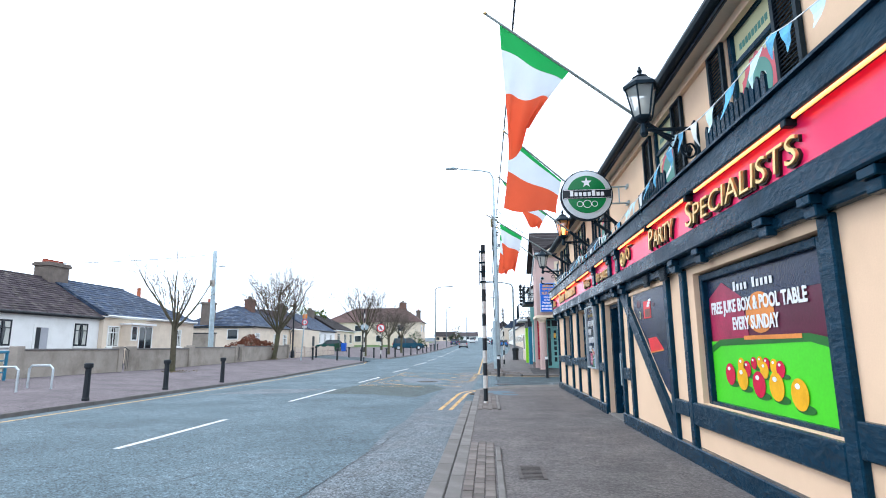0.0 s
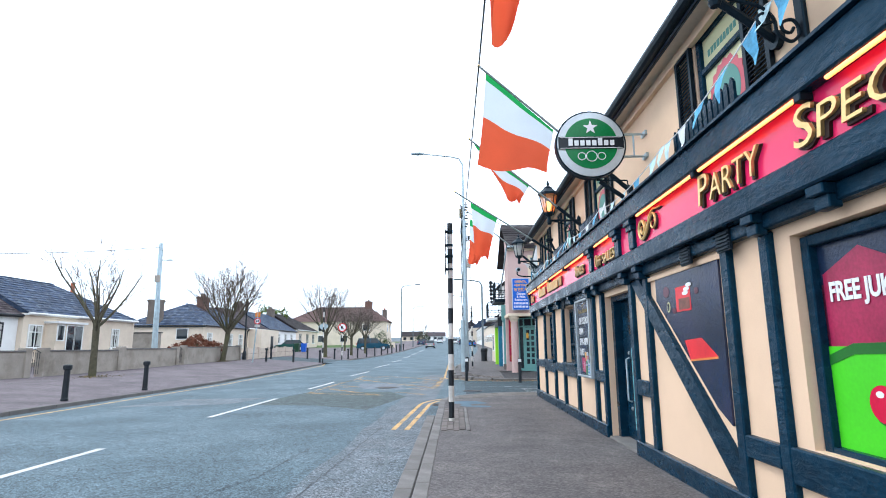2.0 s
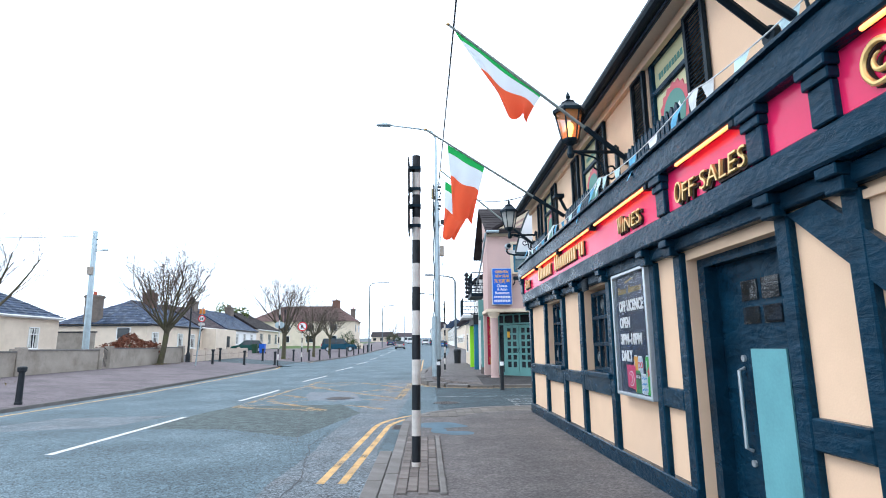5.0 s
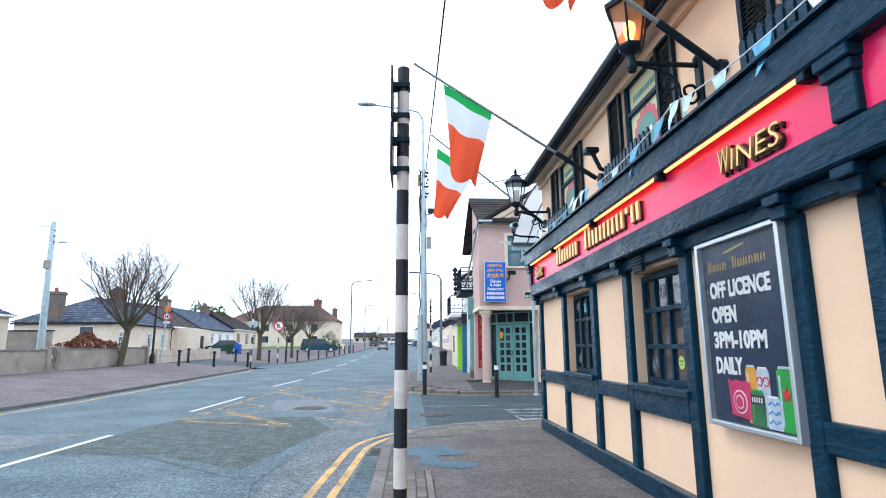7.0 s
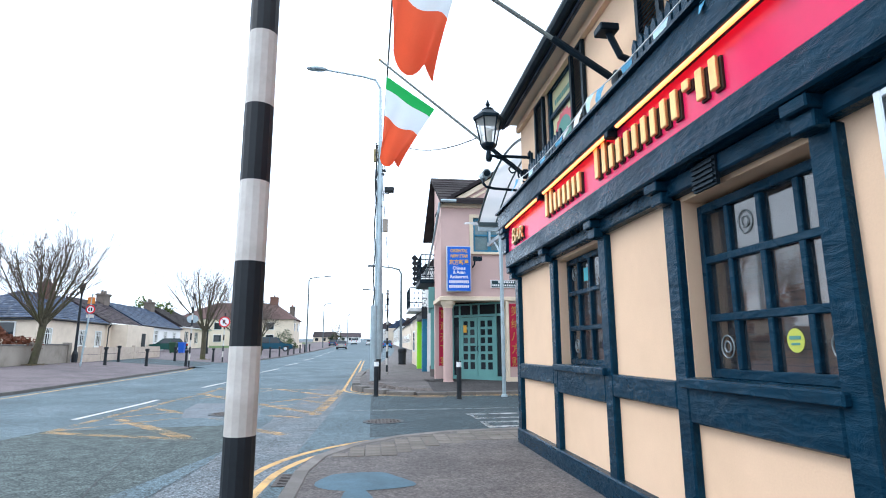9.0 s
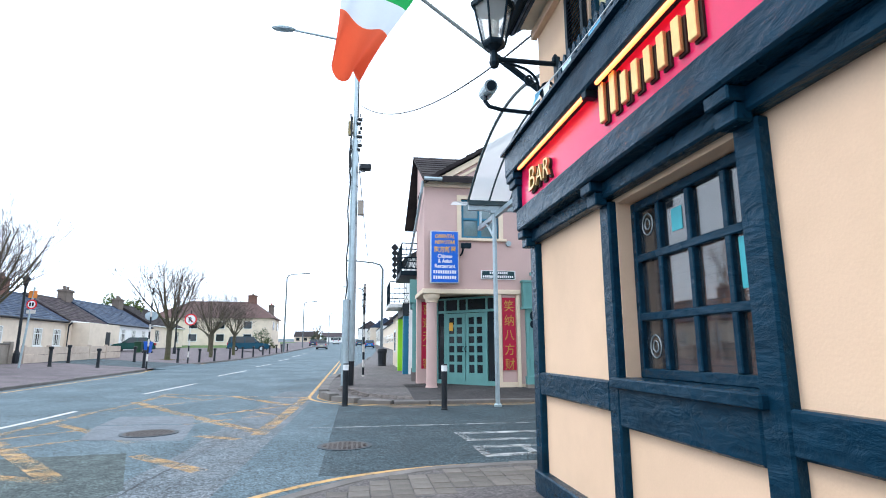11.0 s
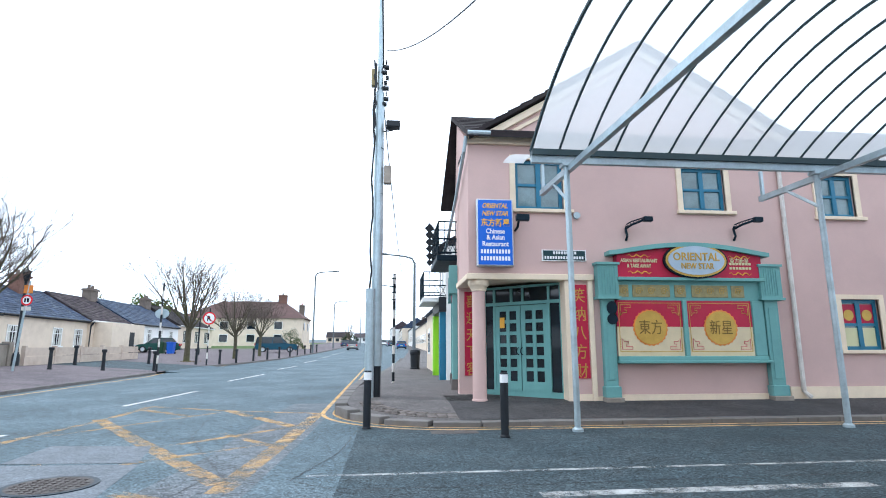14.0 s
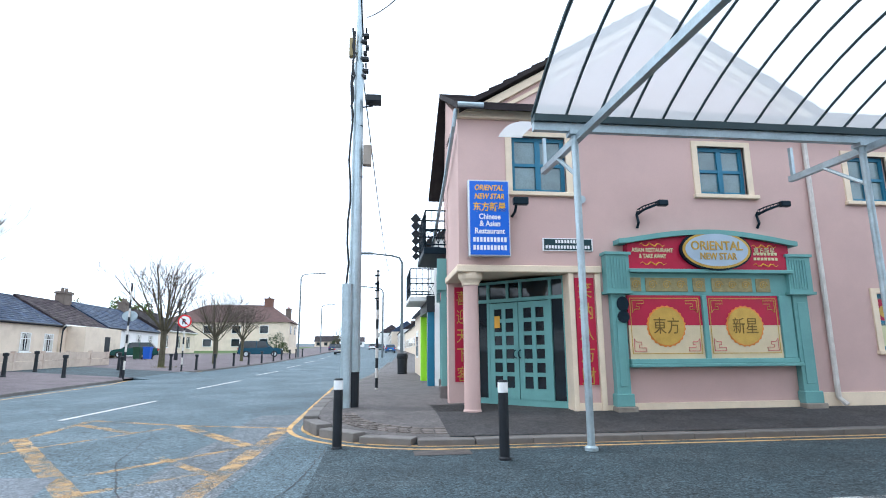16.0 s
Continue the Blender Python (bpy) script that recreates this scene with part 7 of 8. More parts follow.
for x, y in ((-15.8, 26.8), (-17.2, 43.5), (-13.5, 60.0)):
    z = far_z(x, y)
    bm = bmesh.new()
    rng = random.Random(5)
    for k in range(260):
        a, r = rng.uniform(0, 6.28), abs(rng.gauss(0, 0.6))
        c = Vector((x + r * math.cos(a), y + r * math.sin(a), z + 0.01 + 0.02 * rng.random()))
        s = rng.uniform(0.03, 0.07)
        d1 = Vector((rng.gauss(0, 1), rng.gauss(0, 1), rng.gauss(0, 0.5))).normalized() * s
        d2 = Vector((rng.gauss(0, 1), rng.gauss(0, 1), rng.gauss(0, 0.5))).normalized() * s
        bm.faces.new([bm.verts.new(c + d1), bm.verts.new(c + d2), bm.verts.new(c - d1)])
    solo("leaf_litter", bm, M_LITTER, "dead leaves and moss round the tree's foot", "leaves", kind="stuff")


def bush(name, x, y, z, rx, rz, col, label, n=1400, seed=1):
    rng = random.Random(seed)
    bm = bmesh.new()
    for k in range(n):
        d = Vector((rng.gauss(0, 1), rng.gauss(0, 1), abs(rng.gauss(0, 1)))).normalized()
        rr = rng.uniform(0.72, 1.05) * (1 + 0.18 * math.sin(5 * d.x + 3 * d.y + seed))
        c = Vector((x, y, z)) + Vector((d.x * rx, d.y * rx, d.z * rz)) * rr
        s = rx * rng.uniform(0.03, 0.07)
        u = Vector((rng.gauss(0, 1), rng.gauss(0, 1), rng.gauss(0, 1))).normalized() * s
        v = Vector((rng.gauss(0, 1), rng.gauss(0, 1), rng.gauss(0, 1))).normalized() * s
        bm.faces.new([bm.verts.new(c + u), bm.verts.new(c + v), bm.verts.new(c - u), bm.verts.new(c - v)])
    t = thing(name, (x, y, z), label, "shrub" if name == "shrub" else "tree")
    tagged(part("foliage", bm, mat(name + "_leaves", col, 0.8, var=0.45, scale=3, bump=0), t), kind="stuff")
    part("stem", T([(x, y, z - 1.0), (x, y, z + rz * 0.6)], rx * 0.06, 6), M_BARK, t)


bush("shrub", -19.2, 43.6, 1.45, 1.75, 1.0, (0.16, 0.055, 0.03), "russet clipped shrub behind the garden wall", seed=2)
bush("evergreen_tree", -32.6, 99, 5.0, 3.2, 3.9, (0.085, 0.125, 0.03), "green leafy tree behind the cottages", 1800, 4)
bush("evergreen_tree", -38.6, 99, 4.8, 2.6, 3.6, (0.10, 0.11, 0.03), "yellow-green tree behind the cottages", 1200, 9)
bush("evergreen_tree", -13.8, 104, 2.0, 1.5, 2.6, (0.03, 0.06, 0.02), "dark green conifer beside the road", 1000, 6)
bush("shrub", -12.0, 98, 1.6, 1.3, 1.4, (0.05, 0.07, 0.02), "green hedge shrub beside the road", 900, 7)
bush("evergreen_tree", -13, 220, 4.2, 3, 3.4, (0.04, 0.06, 0.03), "dark conifers at the end of the street", 900, 8)

# utility pole and far wires
up_ = thing("utility_pole", (-25.6, 49.5, 0.5), "pale grey utility pole with small fittings", "utility pole")
part("pole", T([(-25.6, 49.5, 0.3), (-25.8, 49.5, 10.75)], [0.26, 0.17], 10), M_GALV, up_)
part("lamp_arm", T([(-25.78, 49.5, 9.15), (-25.1, 49.5, 9.25)], 0.035, 6), M_GALV, up_)
part("lamp_head", B((-25.2, -24.7, 49.4, 49.6, 9.2, 9.32), bevel=0.02), M_GALV, up_)
part("box", B((-25.95, -25.55, 49.15, 49.35, 7.3, 7.9), bevel=0.02), M_CONC, up_)
for z in (9.3, 9.7, 10.1):
    part("insulator", T([(-26.0, 49.5, z), (-25.55, 49.5, z)], 0.05, 6), M_BLK, up_)
wire("overhead_cable", (-25.9, 49.5, 10.4), (-29.6, 33.9, 7.2), 0.15, 0.022, "thin overhead cable to the white cottage")
# low side wall between two cottages
sw = thing("side_wall", (-27, 52, 0.5), "low grey lean-to wall between the cottages", "wall", kind="structure")
part("wall_panel", B((-33, -26.6, 52.0, 52.25, 0.2, 3.0)), M_CONC, sw)
part("coping", B((-33, -26.5, 51.95, 52.3, 3.0, 3.1)), M_BLK, sw)
# window in the hipped cottage's end wall
sw_ = part("window", B((-29.2, -27.9, 59.9, 59.98, 2.55, 3.75)), M_WFRAME, h3)
part("pane", B((-29.1, -28.0, 59.88, 59.9, 2.65, 3.65)), M_GLASS, sw_)
part("plinth", B((-34.8, -26.4, 59.95, 59.99, 0.0, 2.1)), M_CREAMW, h3)
part("eaves_board", B((-35, -26.1, 59.72, 59.99, 3.86, 4.0)), M_BLK, h3)




def street_lamp(x, y, z, h, reach, label):
    s = thing("street_lamp", (x, y, z), label, "street lamp", "street lamps")
    part("base", T([(x, y, z - 0.1), (x, y, z + 1.2)], 0.12, 8), M_LAMP, s)
    part("pole", T([(x, y, z + 1.2), (x, y, z + h - 0.5), (x + reach * 0.08, y, z + h - 0.15), (x + reach * 0.3, y, z + h), (x + reach * 0.8, y, z + h + 0.12)], [0.11, 0.085, 0.075, 0.06, 0.05], 8), M_LAMP, s)
    part("lamp_head", B((min(x + reach * 0.78, x + reach * 1.1), max(x + reach * 0.78, x + reach * 1.1), y - 0.12, y + 0.12, z + h + 0.06, z + h + 0.2), bevel=0.03), M_LAMP, s)


street_lamp(-8.5, 89, 1.05, 10.2, 2.7, "tall grey street lamp across the road")
street_lamp(-9.2, 122, 1.8, 8.5, 2.2, "far grey street lamp")
street_lamp(2.7, 58, 0.6, 7.6, -2.6, "grey street lamp further up the footway")
street_lamp(1.6, 85, 1.1, 8.0, -2.4, "grey street lamp far up the street")
street_lamp(-6.2, 160, 2.6, 8.0, 2.0, "far grey street lamp")
for x, y, h in ((-17.0, 47.2, 4.6), (-16.2, 70.5, 5.0)):
    z = far_z(x, y)
    s = thing("old_lamp", (x, y, z), "black old-style lamp column on the far footway", "street lamp", "old-style lamps")
    part("column", lathe([(0.16, z), (0.16, z + 0.5), (0.08, z + 0.7), (0.06, z + h - 0.6), (0.09, z + h - 0.55), (0.05, z + h - 0.5)], (x, y), 10), M_BLK, s)
    part("lantern", lathe([(0.1, z + h - 0.5), (0.2, z + h - 0.1), (0.22, z + h - 0.06), (0.06, z + h + 0.1), (0.02, z + h + 0.25)], (x, y), 6), M_BLK, s)

# signs across the road
def road_sign(x, y, kind_, label, h=3.4):
    z = far_z(x, y)
    s = thing("road_sign", (x, y, z), label, "road sign", "road signs")
    if kind_ == "speed":
        part("pole", T([(x, y, z), (x + 0.25, y, z + h + 0.6)], 0.05, 8), M_GALV, s)
        part("plate", B((x + 0.04, x + 0.42, y - 0.04, y - 0.02, z + h + 0.06, z + h + 0.42)), M_ORANGE, s)
        part("plate", B((x + 0.03, x + 0.43, y - 0.04, y - 0.02, z + h - 0.7, z + h - 0.53)), M_BWHITE, s)
        part("ring", oval_y(x + 0.23, z + h - 0.25, 0.24, 0.24, y - 0.05, y - 0.04, 24), M_BRRED, s)
        part("disc", oval_y(x + 0.23, z + h - 0.25, 0.17, 0.17, y - 0.06, y - 0.05, 24), M_TXTW, s)
        part("number_bar", B((x + 0.13, x + 0.2, y - 0.066, y - 0.06, z + h - 0.34, z + h - 0.16), (x + 0.25, x + 0.33, y - 0.066, y - 0.06, z + h - 0.34, z + h - 0.16)), M_BLK, s)
    else:
        zz, k = z, 0
        while zz < z + h + (1.1 if kind_ == "back" else 0.6):
            part("band", T([(x, y, zz), (x, y, zz + 0.42)], 0.05, 8), M_BLK if k % 2 == 0 else M_BWHITE, s)
            zz, k = zz + 0.42, k + 1
        if kind_ == "parking":
            part("ring", oval_y(x, z + h, 0.42, 0.42, y - 0.08, y - 0.06, 28), M_BRRED, s)
            part("disc", oval_y(x, z + h, 0.33, 0.33, y - 0.09, y - 0.08, 28), M_TXTW, s)
            words("lettering", "R", 0.36, on_rest(x, y - 0.095, z + h - 0.18), M_BLK, s, 0.008, 0.26, "", 0, 0.012)
            part("slash", prism([(x - 0.245, z + h + 0.205), (x - 0.205, z + h + 0.245), (x + 0.245, z + h - 0.205), (x + 0.205, z + h - 0.245)], "y", y - 0.0945, y - 0.09), M_BRRED, s)
        else:
            part("plate", oval_y(x, z + h - 0.3, 0.36, 0.26, y + 0.06, y + 0.08, 20), M_GALV, s)


road_sign(-15.2, 44.2, "speed", "orange and red-ringed speed sign on a leaning pole", 3.3)
road_sign(-11.1, 56.8, "parking", "red and white parking roundel on a striped pole", 3.1)
road_sign(-11.0, 48.6, "back", "striped pole with a sign seen from behind", 3.3)

# ---------------------------------------------------------------- vehicles
M_TYRE = mat("tyre_rubber", (0.012, 0.012, 0.013), 0.85, bump=0.1)
M_LAMPR = mat("red_lamp_lens", (0.45, 0.01, 0.015), 0.2, bump=0)
M_LAMPW = mat("clear_lamp_lens", (0.7, 0.72, 0.74), 0.15, bump=0)


def car(x, y, heading, z, col, label, L=4.3, W=1.75, H=1.45, suv=False, seed=0):
    """A parked vehicle; heading in degrees from +x."""
    c = thing("car", (0, 0, 0), label, "car", "parked cars")
    paint_m = mat("car_paint", col, 0.22, metal=0.25, var=0.04, bump=0)
    h0, hb = (0.32, H * 0.58) if suv else (0.22, H * 0.6)
    prof = [(-L / 2, h0 + 0.12), (-L / 2 + 0.05, hb), (-L / 2 + 0.15, hb + 0.05), (L * 0.22, hb + 0.04), (L / 2 - 0.25, hb - 0.1), (L / 2 - 0.03, hb - 0.28), (L / 2, h0 + 0.1), (L / 2 - 0.1, h0), (-L / 2 + 0.1, h0)]
    bm = prism(prof, "y", -W / 2, W / 2)
    bmesh.ops.bevel(bm, geom=[e for e in bm.edges if abs(abs(e.verts[0].co.y) - W / 2) < 1e-4 and abs(abs(e.verts[1].co.y) - W / 2) < 1e-4], offset=0.09, segments=2, affect="EDGES")
    part("body", bm, paint_m, c, smooth=False)
    cab = [(-L / 2 + (0.08 if suv else 0.25), hb), (-L / 2 + (0.25 if suv else 0.75), H - 0.04), (-L / 2 + (0.4 if suv else 1.0), H), (L * 0.06, H), (L * 0.1, H - 0.03), (L * 0.27, hb)]
    bm = prism(cab, "y", -W / 2 + 0.06, W / 2 - 0.06)
    for v in bm.verts:
        if v.co.z > H - 0.1:
            v.co.y *= 0.86
    part("glasshouse", bm, M_GLASS, c)
    part("roof_panel", B((-L / 2 + (0.35 if suv else 0.85), L * 0.08, -W * 0.36, W * 0.36, H - 0.02, H + 0.02), bevel=0.015), paint_m, c)
    for s in (-1, 1):
        for xx in ((-L / 2 + 0.45 if suv else -L / 2 + 0.85), -L * 0.1, L * 0.165):
            tp = -0.25 if xx > 0 else 0.05
            part("pillar", T([(xx + 0.05, s * (W / 2 - 0.055), hb), (xx + tp, s * (W / 2 - 0.055) * 0.88, H - 0.02)], 0.04, 5), paint_m, c)
        part("headlight", B((L / 2 - 0.16, L / 2 - 0.01, s * W * 0.36 - 0.16, s * W * 0.36 + 0.16, hb - 0.24, hb - 0.1), bevel=0.02), M_LAMPW, c)
        part("tail_light", B((-L / 2 - 0.01, -L / 2 + 0.1, s * W * 0.42 - 0.1, s * W * 0.42 + 0.1, hb - 0.22, hb + 0.02), bevel=0.02), M_LAMPR, c)
        part("mirror", B((L * 0.17, L * 0.21, s * (W / 2 + 0.08) - 0.09, s * (W / 2 + 0.08) + 0.09, hb + 0.02, hb + 0.16), bevel=0.03), paint_m, c)
        for xx in (-L * 0.31, L * 0.31):
            r = 0.36 if suv else 0.31
            wh = part("wheel", T([(xx, s * (W / 2 - 0.2), r), (xx, s * (W / 2 + 0.01), r)], r, 18), M_TYRE, c)
            part("rim", T([(xx, s * (W / 2 + 0.005), r), (xx, s * (W / 2 + 0.02), r)], r * 0.62, 14), M_ALU, wh)
    part("bumper", B((L / 2 - 0.1, L / 2 + 0.04, -W * 0.46, W * 0.46, h0 + 0.02, h0 + 0.22), bevel=0.03), M_BLK, c)
    part("bumper", B((-L / 2 - 0.04, -L / 2 + 0.1, -W * 0.46, W * 0.46, h0 + 0.02, h0 + 0.22), bevel=0.03), M_BLK, c)
    part("number_plate", B((L / 2 + 0.04, L / 2 + 0.05, -0.26, 0.26, h0 + 0.08, h0 + 0.19)), M_TXTW, c)
    part("number_plate", B((-L / 2 - 0.05, -L / 2 - 0.04, -0.26, 0.26, h0 + 0.3, h0 + 0.41)), M_YPOST, c)
    c.matrix_basis = pose(x, y, z, 0, 0, heading)
    return c


car(-12.8, 88.5, 10, far_z(-12.8, 88.5), (0.012, 0.075, 0.12), "dark teal-blue estate off-roader parked on the footway", 5.1, 1.85, 1.85, True)
car(-22.6, 78.0, 195, far_z(-22.6, 78), (0.012, 0.07, 0.06), "dark green hatchback parked before the white porch", 4.2, 1.75, 1.45)
car(-5.0, 112, 90, gz(112), (0.30, 0.30, 0.31), "silver hatchback standing in the far lane", 4.1, 1.75, 1.5)
car(3.3, 122, 90, gz(122), (0.01, 0.13, 0.38), "blue hatchback parked at the far kerb", 4.2, 1.75, 1.45)
car(1.6, 148, 90, gz(148), (0.02, 0.07, 0.13), "dark blue car parked at the far kerb", 4.2, 1.75, 1.45)
car(-0.4, 164, 90, gz(164), (0.65, 0.66, 0.67), "white car parked at the far kerb", 4.2, 1.75, 1.5)
car(-9.2, 150, 90, gz(150), (0.02, 0.05, 0.12), "navy car parked far up the street", 4.2, 1.75, 1.5)
car(-9.4, 165, 90, gz(165), (0.06, 0.07, 0.08), "dark grey car parked far up the street", 4.2, 1.75, 1.5)
car(-5.2, 185, 90, gz(185), (0.65, 0.66, 0.67), "white van-like car far up the street", 4.6, 1.8, 1.9)
for x, y, col, lb in ((-18.8, 71.2, (0.01, 0.10, 0.50), "blue wheeled rubbish bin on the footway"), (-19.7, 71.4, (0.015, 0.06, 0.03), "dark green wheeled rubbish bin on the footway")):
    z = far_z(x, y)
    b = thing("wheelie_bin", (x, y, z), lb, "bin", "wheeled bins")
    m_ = mat("bin_plastic", col, 0.5, var=0.1)
    bm = B((x - 0.3, x + 0.3, y - 0.32, y + 0.32, z + 0.05, z + 1.0))
    for v in bm.verts:
        if v.co.z < z + 0.5:
            v.co.x, v.co.y = x + (v.co.x - x) * 0.8, y + (v.co.y - y) * 0.8
    part("body", bm, m_, b)
    part("lid", B((x - 0.33, x + 0.33, y - 0.36, y + 0.36, z + 1.0, z + 1.08), bevel=0.02), m_, b)
    for s in (-1, 1):
        part("wheel", T([(x + s * 0.26, y + 0.3, z + 0.1), (x + s * 0.32, y + 0.3, z + 0.1)], 0.1, 10), M_TYRE, b)
lb = thing("litter_bin", (2.4, 50.0, 0.5), "black cast-iron litter bin on the footway", "litter bin")
zb = rest_z(2.3, 50)
part("body", lathe([(0.26, zb), (0.27, zb + 0.08), (0.25, zb + 0.1), (0.27, zb + 0.78), (0.3, zb + 0.82)], (2.4, 50), 14), M_BLK, lb)
part("hood", lathe([(0.3, zb + 0.82), (0.31, zb + 0.95), (0.27, zb + 1.06), (0.1, zb + 1.12)], (2.4, 50), 14), M_BLK, lb)

# ---------------------------------------------------------------- shops beyond the restaurant
for y0, y1 in ((34.6, 35.1), (37.6, 38.1)):
    pz = rest_z(2.3, y0)
    part("shop_pilaster", splay(B((XF - 0.16, XF, y0, y1, pz + 0.3, 3.9), bevel=0.01)), M_TEAL, rest)
    part("pilaster_foot", splay(B((XF - 0.2, XF, y0 - 0.04, y1 + 0.04, pz - 0.1, pz + 0.3), bevel=0.02)), M_KERB, rest)
    part("pilaster_capital", splay(B((XF - 0.26, XF, y0 - 0.08, y1 + 0.08, 3.1, 3.95), bevel=0.01)), M_TEAL, rest)
part("shop_sign", splay(B((XF - 0.14, XF, 35.1, 37.6, 3.1, 3.7))), M_RESTRED, rest)
part("shop_window", splay(B((XF - 0.05, XF, 35.1, 37.6, 0.9, 3.0))), M_GLASS, rest)


def balcony(y0, y1, z, out, label, slab_m, xw=XF):
    b = thing("balcony", (xw, (y0 + y1) / 2, z), label, "balcony", "iron balconies")
    x0 = xw - out
    part("slab", B((x0, xw, y0, y1, z - 0.18, z), bevel=0.02), slab_m, b)
    for zz in (z + 0.08, z + 0.5, z + 1.05):
        part("rail", T([(xw, y0, zz), (x0 + 0.05, y0, zz), (x0 + 0.05, y1, zz), (xw, y1, zz)], 0.024, 5), M_IRON, b)
    n = int((y1 - y0) / 0.2)
    for k in range(n + 1):
        y = y0 + (y1 - y0) * k / n
        part("baluster", T([(x0 + 0.05, y, z), (x0 + 0.05, y, z + 1.05)], 0.014, 4), M_IRON, b)
    for k in range(4):
        x = x0 + 0.05 + (out - 0.05) * k / 4
        part("baluster", T([(x, y0, z), (x, y0, z + 1.05)], 0.014, 4), M_IRON, b)
        part("cross_bar", T([(x, y0, z + 0.1), (x + (out - 0.05) / 4, y0, z + 0.5)], 0.012, 4), M_IRON, b)
        part("cross_bar", T([(x + (out - 0.05) / 4, y0, z + 0.1), (x, y0, z + 0.5)], 0.012, 4), M_IRON, b)


balcony(35.0, 37.6, 4.35, 0.75, "black iron balcony with lattice panels on the pink wall", M_IRON, XF + 0.3)
balcony(40.6, 43.4, 3.55, 0.95, "black iron balcony on a white slab", M_WHITEW, XF + 0.4)
dm = thing("diamond_sign", (2.3, 36, 4.2), "black hanging string of diamond-shaped plates on arms", "sign")
for k in range(6):
    z = 4.25 + 0.23 * k
    s = 0.12 + 0.01 * k
    part("diamond", prism([(2.17, z - s), (2.17 + s * 0.9, z), (2.17, z + s), (2.17 - s * 0.9, z)], "y", 35.9 + 0.06 * (k % 2), 35.98 + 0.06 * (k % 2)), M_BLK, dm)
for z in (4.4, 4.85, 5.35):
    part("arm", T([(2.17, 36, z), (XF + 0.3, 36, z)], 0.025, 5), M_BLK, dm)


def street_house(y0, y1, wall_m, roof_m, eave, ridge, label, x=XF, shop=None):
    zb = gz((y0 + y1) / 2)
    h = thing("terraced_house", (x + 4, (y0 + y1) / 2, zb), label, "house", "houses up the street")
    part("wall", B((x, x + 8, y0, y1, zb - 0.5, zb + eave)), wall_m, h)
    part("roof", prism([(x - 0.25, zb + eave - 0.05), (x + 4, zb + ridge), (x + 8.2, zb + eave - 0.05)], "y", y0 - 0.05, y1 + 0.05), roof_m, h)
    part("chimney", B((x + 3.5, x + 4.5, y1 - 1.0, y1 - 0.2, zb + ridge - 0.5, zb + ridge + 1.0)), M_CHIM, h)
    n = max(1, int((y1 - y0) / 3))
    for k in range(n):
        yc = y0 + (y1 - y0) * (k + 0.5) / n
        if eave > 4:
            w_ = part("window", B((x - 0.03, x, yc - 0.5, yc + 0.5, zb + eave - 1.9, zb + eave - 0.5)), M_WFRAME, h)
            part("pane", B((x - 0.04, x - 0.03, yc - 0.42, yc + 0.42, zb + eave - 1.8, zb + eave - 0.6)), M_GLASS, w_)
        w_ = part("window", B((x - 0.03, x, yc - 0.7, yc + 0.7, zb + 1.0, zb + 2.4)), M_WFRAME, h)
        part("pane", B((x - 0.04, x - 0.03, yc - 0.6, yc + 0.6, zb + 1.1, zb + 2.3)), M_GLASS, w_)
    if shop is not None:
        part("shop_pier", B((x - 0.25, x, y0 + 0.15, y0 + 0.55, zb, zb + 3.0)), shop, h)
        if eave > 4:
            part("shop_fascia", B((x - 0.3, x, y0, y1, zb + 2.8, zb + 3.4)), M_BLK, h)
    return h


M_LIME = mat("lime_green_paint", (0.30, 0.72, 0.03), 0.5, var=0.06)
street_house(40.4, 43.6, M_WHITEW, M_TILE, 5.6, 8.2, "white-fronted shop with dark piers and a balcony", shop=M_BLUEW, x=XF + 0.4)
street_house(43.6, 51.5, M_CREAMW, M_SLATE, 3.2, 5.4, "low cream building with a lime-green pier", shop=M_LIME, x=XF + 0.4)
street_house(100.0, 132.0, M_CREAMW, M_SLATE, 4.0, 6.6, "cream terraced houses up the street", x=6.4)
street_house(132.0, 168.0, M_WHITEW, M_TILE, 4.2, 7.0, "white terraced houses up the street", x=6.2)
street_house(168.0, 205.0, M_CREAMW, M_SLATE, 4.4, 7.2, "pale terraced houses far up the street", x=4.6)
street_house(205.0, 250.0, M_WHITEW, M_TILEP, 4.6, 7.4, "far houses where the street bends", x=1.5)
for x, y, w_, d, m1, m2 in ((-17.5, 222, 8, 8, M_CREAMW, M_TILE), (-9.5, 262, 9, 9, M_WHITEW, M_TILEP)):
    zb = gz(y)
    h = thing("distant_house", (x, y, zb), "distant pale house at the end of the street", "house", "distant houses")
    part("wall", B((x - w_ / 2, x + w_ / 2, y, y + d, zb - 0.5, zb + 2.4)), m1, h)
    part("roof", prism([(y - 0.3, zb + 2.3), (y + d / 2, zb + 4.4), (y + d + 0.3, zb + 2.3)], "x", x - w_ / 2 - 0.2, x + w_ / 2 + 0.2), m2, h)
    for k in range(3):
        part("window", B((x - w_ / 3 + k * w_ / 3 - 0.6, x - w_ / 3 + k * w_ / 3 + 0.6, y - 0.04, y, zb + 0.9, zb + 2.0)), M_GLASS, h)

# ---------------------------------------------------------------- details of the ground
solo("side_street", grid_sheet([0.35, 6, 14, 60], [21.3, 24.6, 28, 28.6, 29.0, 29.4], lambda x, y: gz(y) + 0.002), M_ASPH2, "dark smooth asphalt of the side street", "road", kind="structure")


